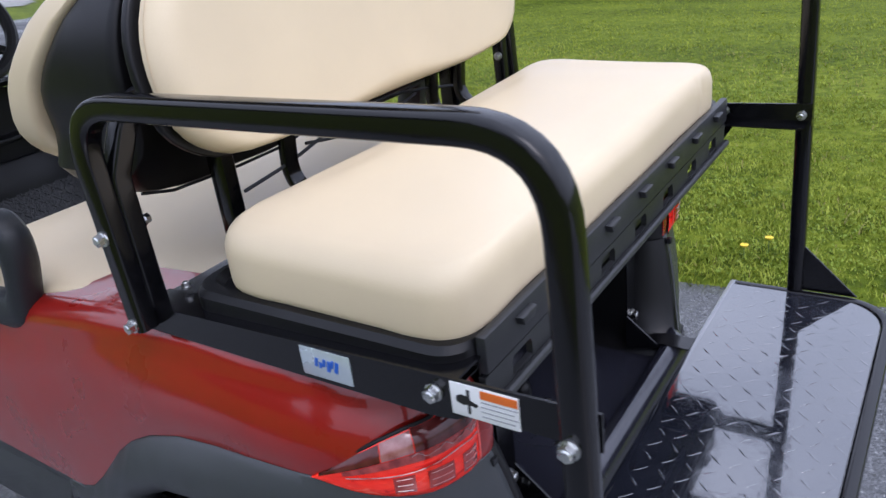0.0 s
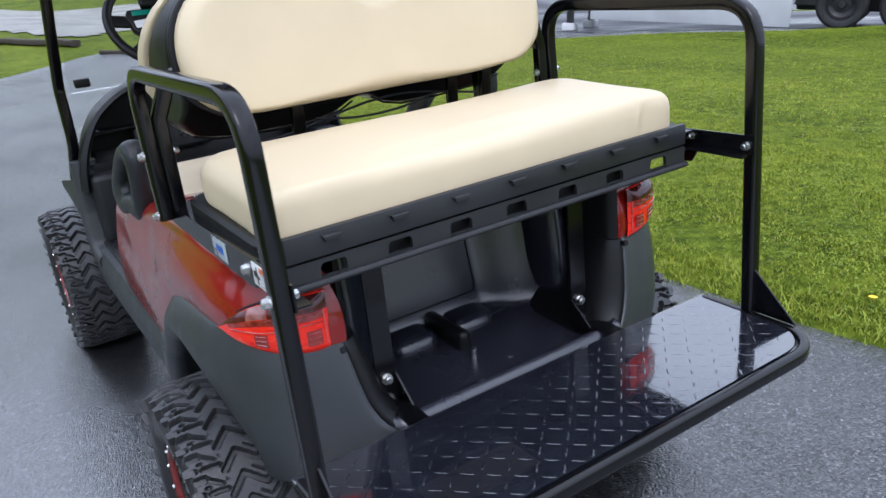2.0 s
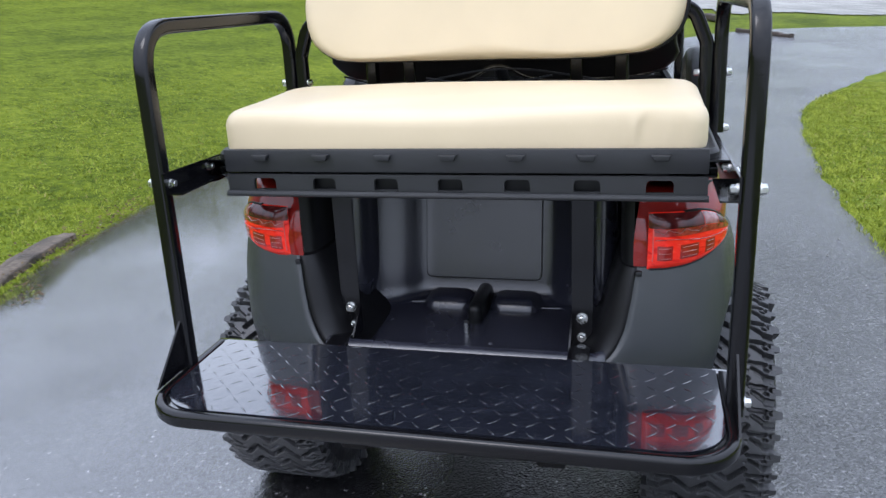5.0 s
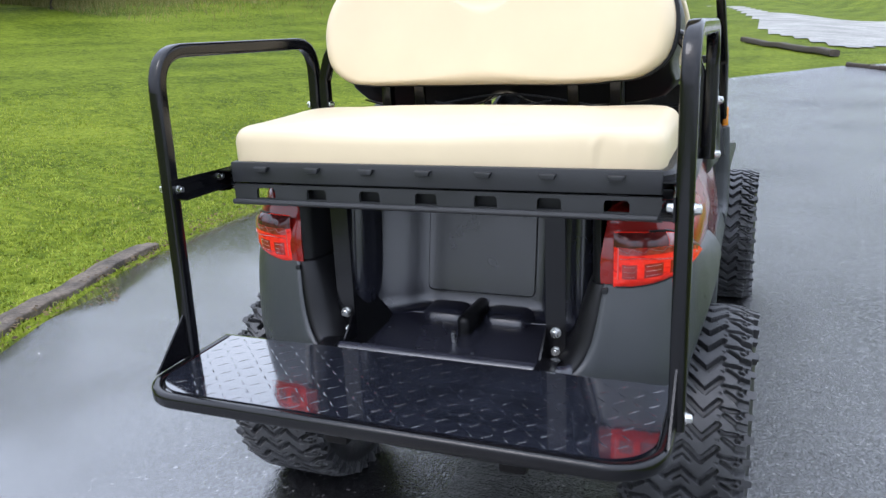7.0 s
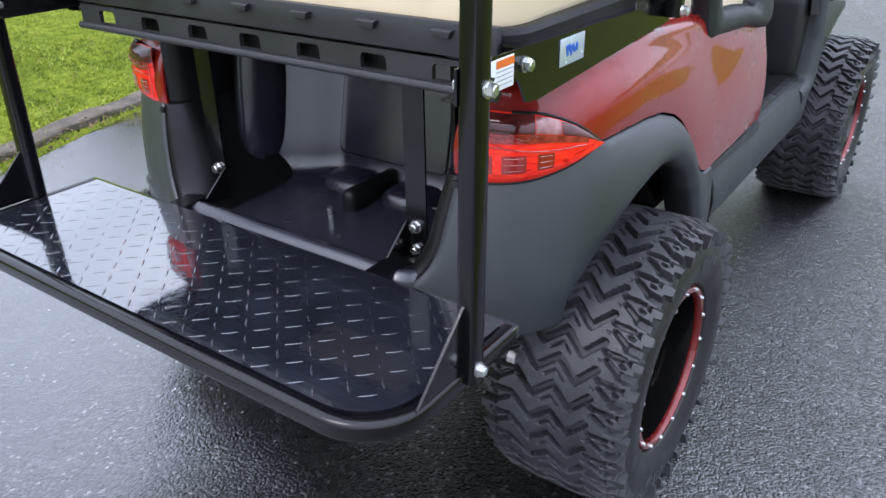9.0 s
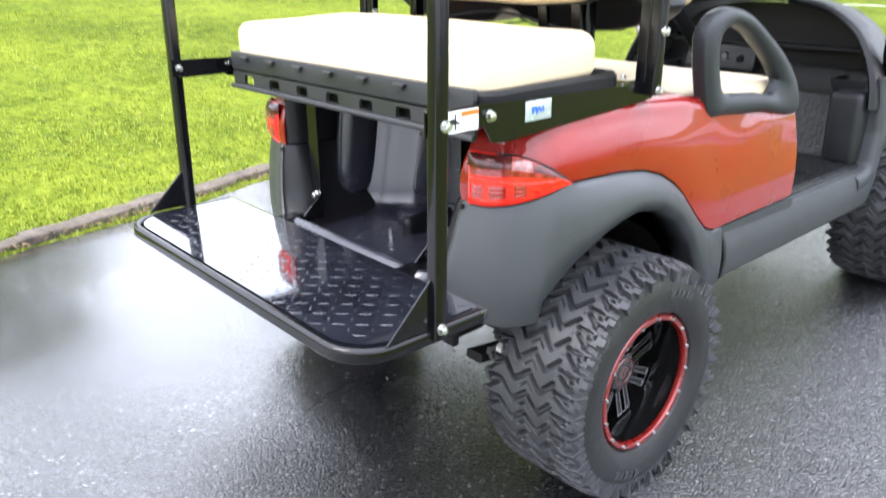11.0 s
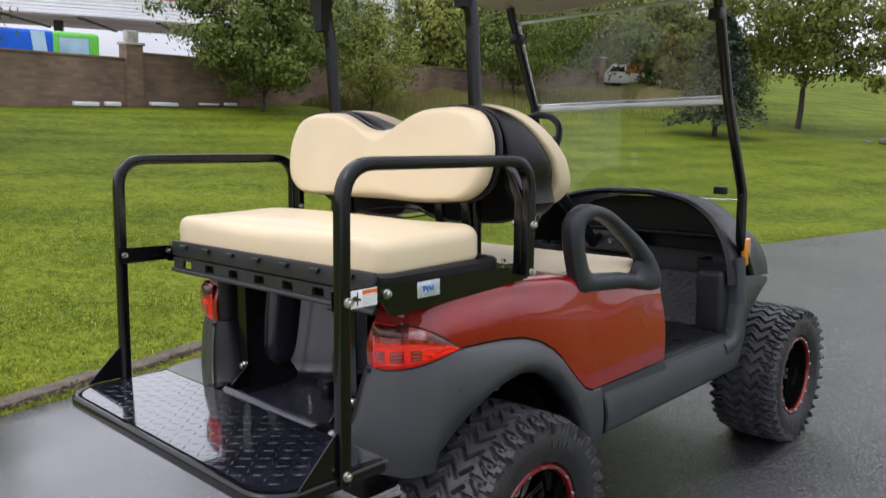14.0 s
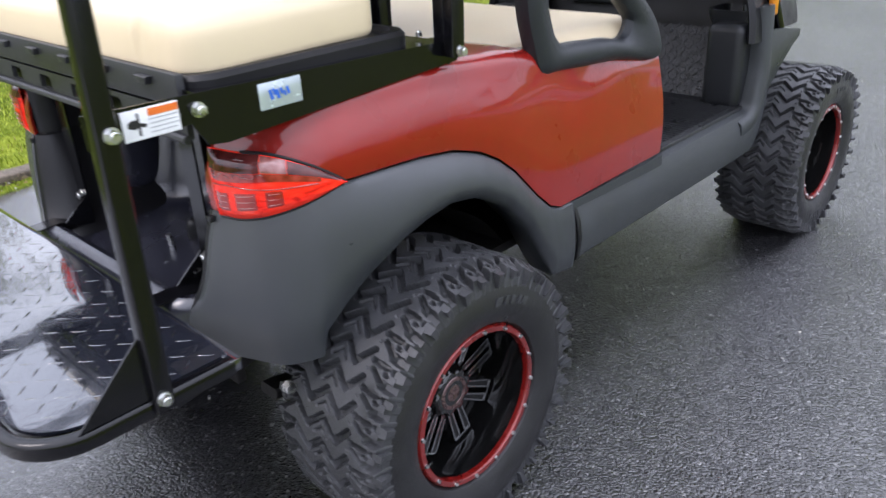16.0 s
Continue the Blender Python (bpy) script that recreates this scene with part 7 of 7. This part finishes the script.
def blades(name, x0, x1, y0, y1, count, seed, tall, wide, keep=None, reach=17.0, mat=None, label="damp green grass blades of the lawn"):
    rng = np.random.default_rng(seed)
    x, y = rng.uniform(x0, x1, count), rng.uniform(y0, y1, count)
    ok = inside_lawn(x, y) & (rng.uniform(0, 1, count) < fade(x, y, reach))
    if keep is not None:
        ok = keep(x, y, rng.uniform(0, 1, count))
    x, y = x[ok], y[ok]
    k = len(x)
    z = height(x, y) - 0.02
    a, b = rng.uniform(0, 2 * np.pi, k), rng.uniform(0, 2 * np.pi, k)
    patch = np.ones(k)
    for f, amp in ((1.7, 0.25), (5.2, 0.30), (13.0, 0.30)):
        p, q = rng.uniform(0, 6.28, 2)
        patch = patch + amp * np.sin(f * x + 1.5 * np.sin(0.8 * f * y + p)) * np.sin(1.1 * f * y + 1.2 * np.sin(0.7 * f * x + q))
    patch = np.clip(patch, 0.35, 1.8)
    h = tall * rng.uniform(0.5, 1.25, k) * patch
    lean = h * rng.uniform(0.2, 1.1, k)
    w = wide * rng.uniform(0.6, 1.3, k)
    ux, uy = np.cos(a) * w, np.sin(a) * w
    dx, dy = np.cos(b) * lean, np.sin(b) * lean
    v = np.stack([np.c_[x - ux, y - uy, z], np.c_[x + ux, y + uy, z], np.c_[x + ux * 0.7 + dx * 0.4, y + uy * 0.7 + dy * 0.4, z + h * 0.65],
                  np.c_[x - ux * 0.7 + dx * 0.4, y - uy * 0.7 + dy * 0.4, z + h * 0.65], np.c_[x + dx, y + dy, z + h]], 1).reshape(-1, 3)
    me = bpy.data.meshes.new(name)
    me.vertices.add(5 * k)
    me.vertices.foreach_set("co", v.ravel())
    o = np.arange(k)[:, None] * 5
    idx = np.concatenate([o + np.array([0, 1, 2, 3]), o + np.array([3, 2, 4])], 1).ravel()
    me.loops.add(7 * k)
    me.loops.foreach_set("vertex_index", idx)
    me.polygons.add(2 * k)
    st = (np.arange(k)[:, None] * 7 + np.array([0, 4])).ravel()
    me.polygons.foreach_set("loop_start", st)
    me.update()
    me.materials.append(mat or BLADE_LEAF)
    return tagged(new(name, me), label, "grass", kind="stuff")


BLADE_LEAF = leaf_material("lawn_blade", (0.350, 0.395, 0.060), (0.150, 0.200, 0.016), drift=True)


def beside(edge, side, near, far):
    """Keeps blades in a ragged band beside an edge of the driveway."""
    def keep(x, y, r):
        e = np.interp(y, [p[1] for p in edge], [p[0] for p in edge])
        d = (x - e) * side
        return (d > -near * r) & (d < far * r)
    return keep


blades("edge_tufts", -3.4, -1.5, -4.0, 9.0, 60000, 8, 0.028, 0.0032, beside(LEFT_LINE, -1, 0.10, 0.55))
blades("edge_tufts", 1.2, 2.4, -4.0, 8.0, 60000, 9, 0.028, 0.0032, beside(RIGHT_EDGE[:12], 1, 0.08, 0.40))
blades("grass", 1.4, 4.6, -3.0, 9.0, 260000, 1, 0.0155, 0.0036)
blades("grass", 4.6, 19.0, -8.0, 13.0, 160000, 2, 0.021, 0.006)
blades("grass", -9.0, -1.2, -5.0, 18.0, 400000, 3, 0.019, 0.0045, reach=11.0)
STRAW = leaf_material("straw", (0.34, 0.30, 0.12), (0.22, 0.21, 0.06))
blades("dry_grass", 1.5, 7.0, -3.0, 9.0, 12000, 12, 0.024, 0.0032, mat=STRAW, label="scattered straw-coloured blades in the lawn")
blades("dry_grass", -7.0, -2.0, -3.0, 9.0, 7000, 13, 0.026, 0.0036, reach=8.0, mat=STRAW, label="scattered straw-coloured blades in the lawn")


# low clover and broad-leaved weeds in patches between the blades
CLOVER = leaf_material("clover_leaf", (0.215, 0.285, 0.036), (0.125, 0.185, 0.022), drift=True)
rng = np.random.default_rng(31)
for x0, x1, y0, y1, m in ((1.5, 5.5, -2.0, 7.0, 90000), (-6.0, -2.0, -2.0, 8.0, 50000)):
    cx, cy = rng.uniform(x0, x1, m), rng.uniform(y0, y1, m)
    ok = inside_lawn(cx, cy) & (np.sin(cx * 4.1 + 2 * np.sin(cy * 2.2)) * np.sin(cy * 3.7 + cx) + rng.normal(0, 0.35, m) > 0.25)
    cx, cy = cx[ok], cy[ok]
    weeds = quads("clover", np.c_[cx, cy, height(cx, cy) + rng.uniform(-0.006, 0.014, len(cx))], rng.normal(0, 0.4, (len(cx), 3)) + np.array([0, 0, 1.0]), rng.uniform(0.004, 0.010, len(cx)), CLOVER)
    tagged(weeds, "low green clover in patches of the lawn", "clover", kind="stuff")


# ---- small things on the ground ----
# loose grit and crumbs of stone on the asphalt
rng = np.random.default_rng(77)
k = 1500
gx, gy = rng.uniform(-2.9, 1.75, k), rng.uniform(-3.5, 7.0, k)
le = np.interp(gy, [p[1] for p in LEFT_LINE], [p[0] for p in LEFT_LINE])
re = np.interp(gy, [p[1] for p in RIGHT_EDGE[:12]], [p[0] for p in RIGHT_EDGE[:12]])
edge = np.minimum(gx - le, re - gx)
ok = (edge > -0.02) & (rng.uniform(0, 1, k) < np.clip(0.04 + np.exp(-edge / 0.18), 0, 1))
gx, gy = gx[ok], gy[ok]
k = len(gx)
gr = rng.uniform(0.0018, 0.006, k)
gz = height(gx, gy) + 0.012 + gr * 0.3
tet = np.array([(1, 1, 0.8), (-1, -1, 0.8), (-1, 1, -0.8), (1, -1, -0.8)]) * 0.8
v = (np.c_[gx, gy, gz][:, None, :] + tet[None] * gr[:, None, None] * rng.uniform(0.6, 1.3, (k, 4, 3))).reshape(-1, 3)
fs = (np.arange(k)[:, None, None] * 4 + np.array([(0, 1, 2), (0, 3, 1), (0, 2, 3), (1, 3, 2)])[None]).reshape(-1, 3)
me = bpy.data.meshes.new("grit")
me.from_pydata(v.tolist(), [], fs.tolist())
me.materials.append(GRAVEL)
tagged(new("grit", me), "loose pale grit scattered on the wet asphalt", "grit", kind="stuff")

# brown leaf litter and bark along the timber edging
LITTER = leaf_material("leaf_litter", (0.16, 0.11, 0.05), (0.05, 0.035, 0.02))
k = 1300
ly_ = rng.uniform(-2.5, 4.5, k)
lx_ = np.interp(ly_, [p[1] for p in LEFT_LINE], [p[0] for p in LEFT_LINE]) - rng.gamma(1.6, 0.07, k) + 0.09
litter = quads("leaf_litter", np.c_[lx_, ly_, height(lx_, ly_) + rng.uniform(0.010, 0.03, k)], rng.normal(0, 0.35, (k, 3)) + np.array([0, 0, 1.0]), rng.uniform(0.006, 0.017, k), LITTER)
tagged(litter, "damp brown leaf litter along the lawn edge", "leaf litter", kind="stuff")

# a few dandelions in the right-hand lawn
YELLOW = material("dandelion_yellow", (0.75, 0.52, 0.02), 0.6, vary=0.15, scale=60)
STEM = material("green_stem", (0.10, 0.16, 0.03), 0.6)
for fx, fy, fh in ((1.72, 0.22, 0.05), (1.80, 0.15, 0.055), (2.35, 1.15, 0.05), (2.9, 0.2, 0.05)):
    z = ht(fx, fy)
    d = thing("dandelion", "small yellow dandelion flower in the lawn", "flower", Matrix.Translation((fx, fy, z)), "dandelions")
    part("stem", cyl((0, 0, 0), (0.004, 0.002, fh), 0.002, n=6), STEM, d)
    part("flower_head", cyl((0.004, 0.002, fh), (0.004, 0.002, fh + 0.008), 0.010, 0.016, n=12), YELLOW, d)
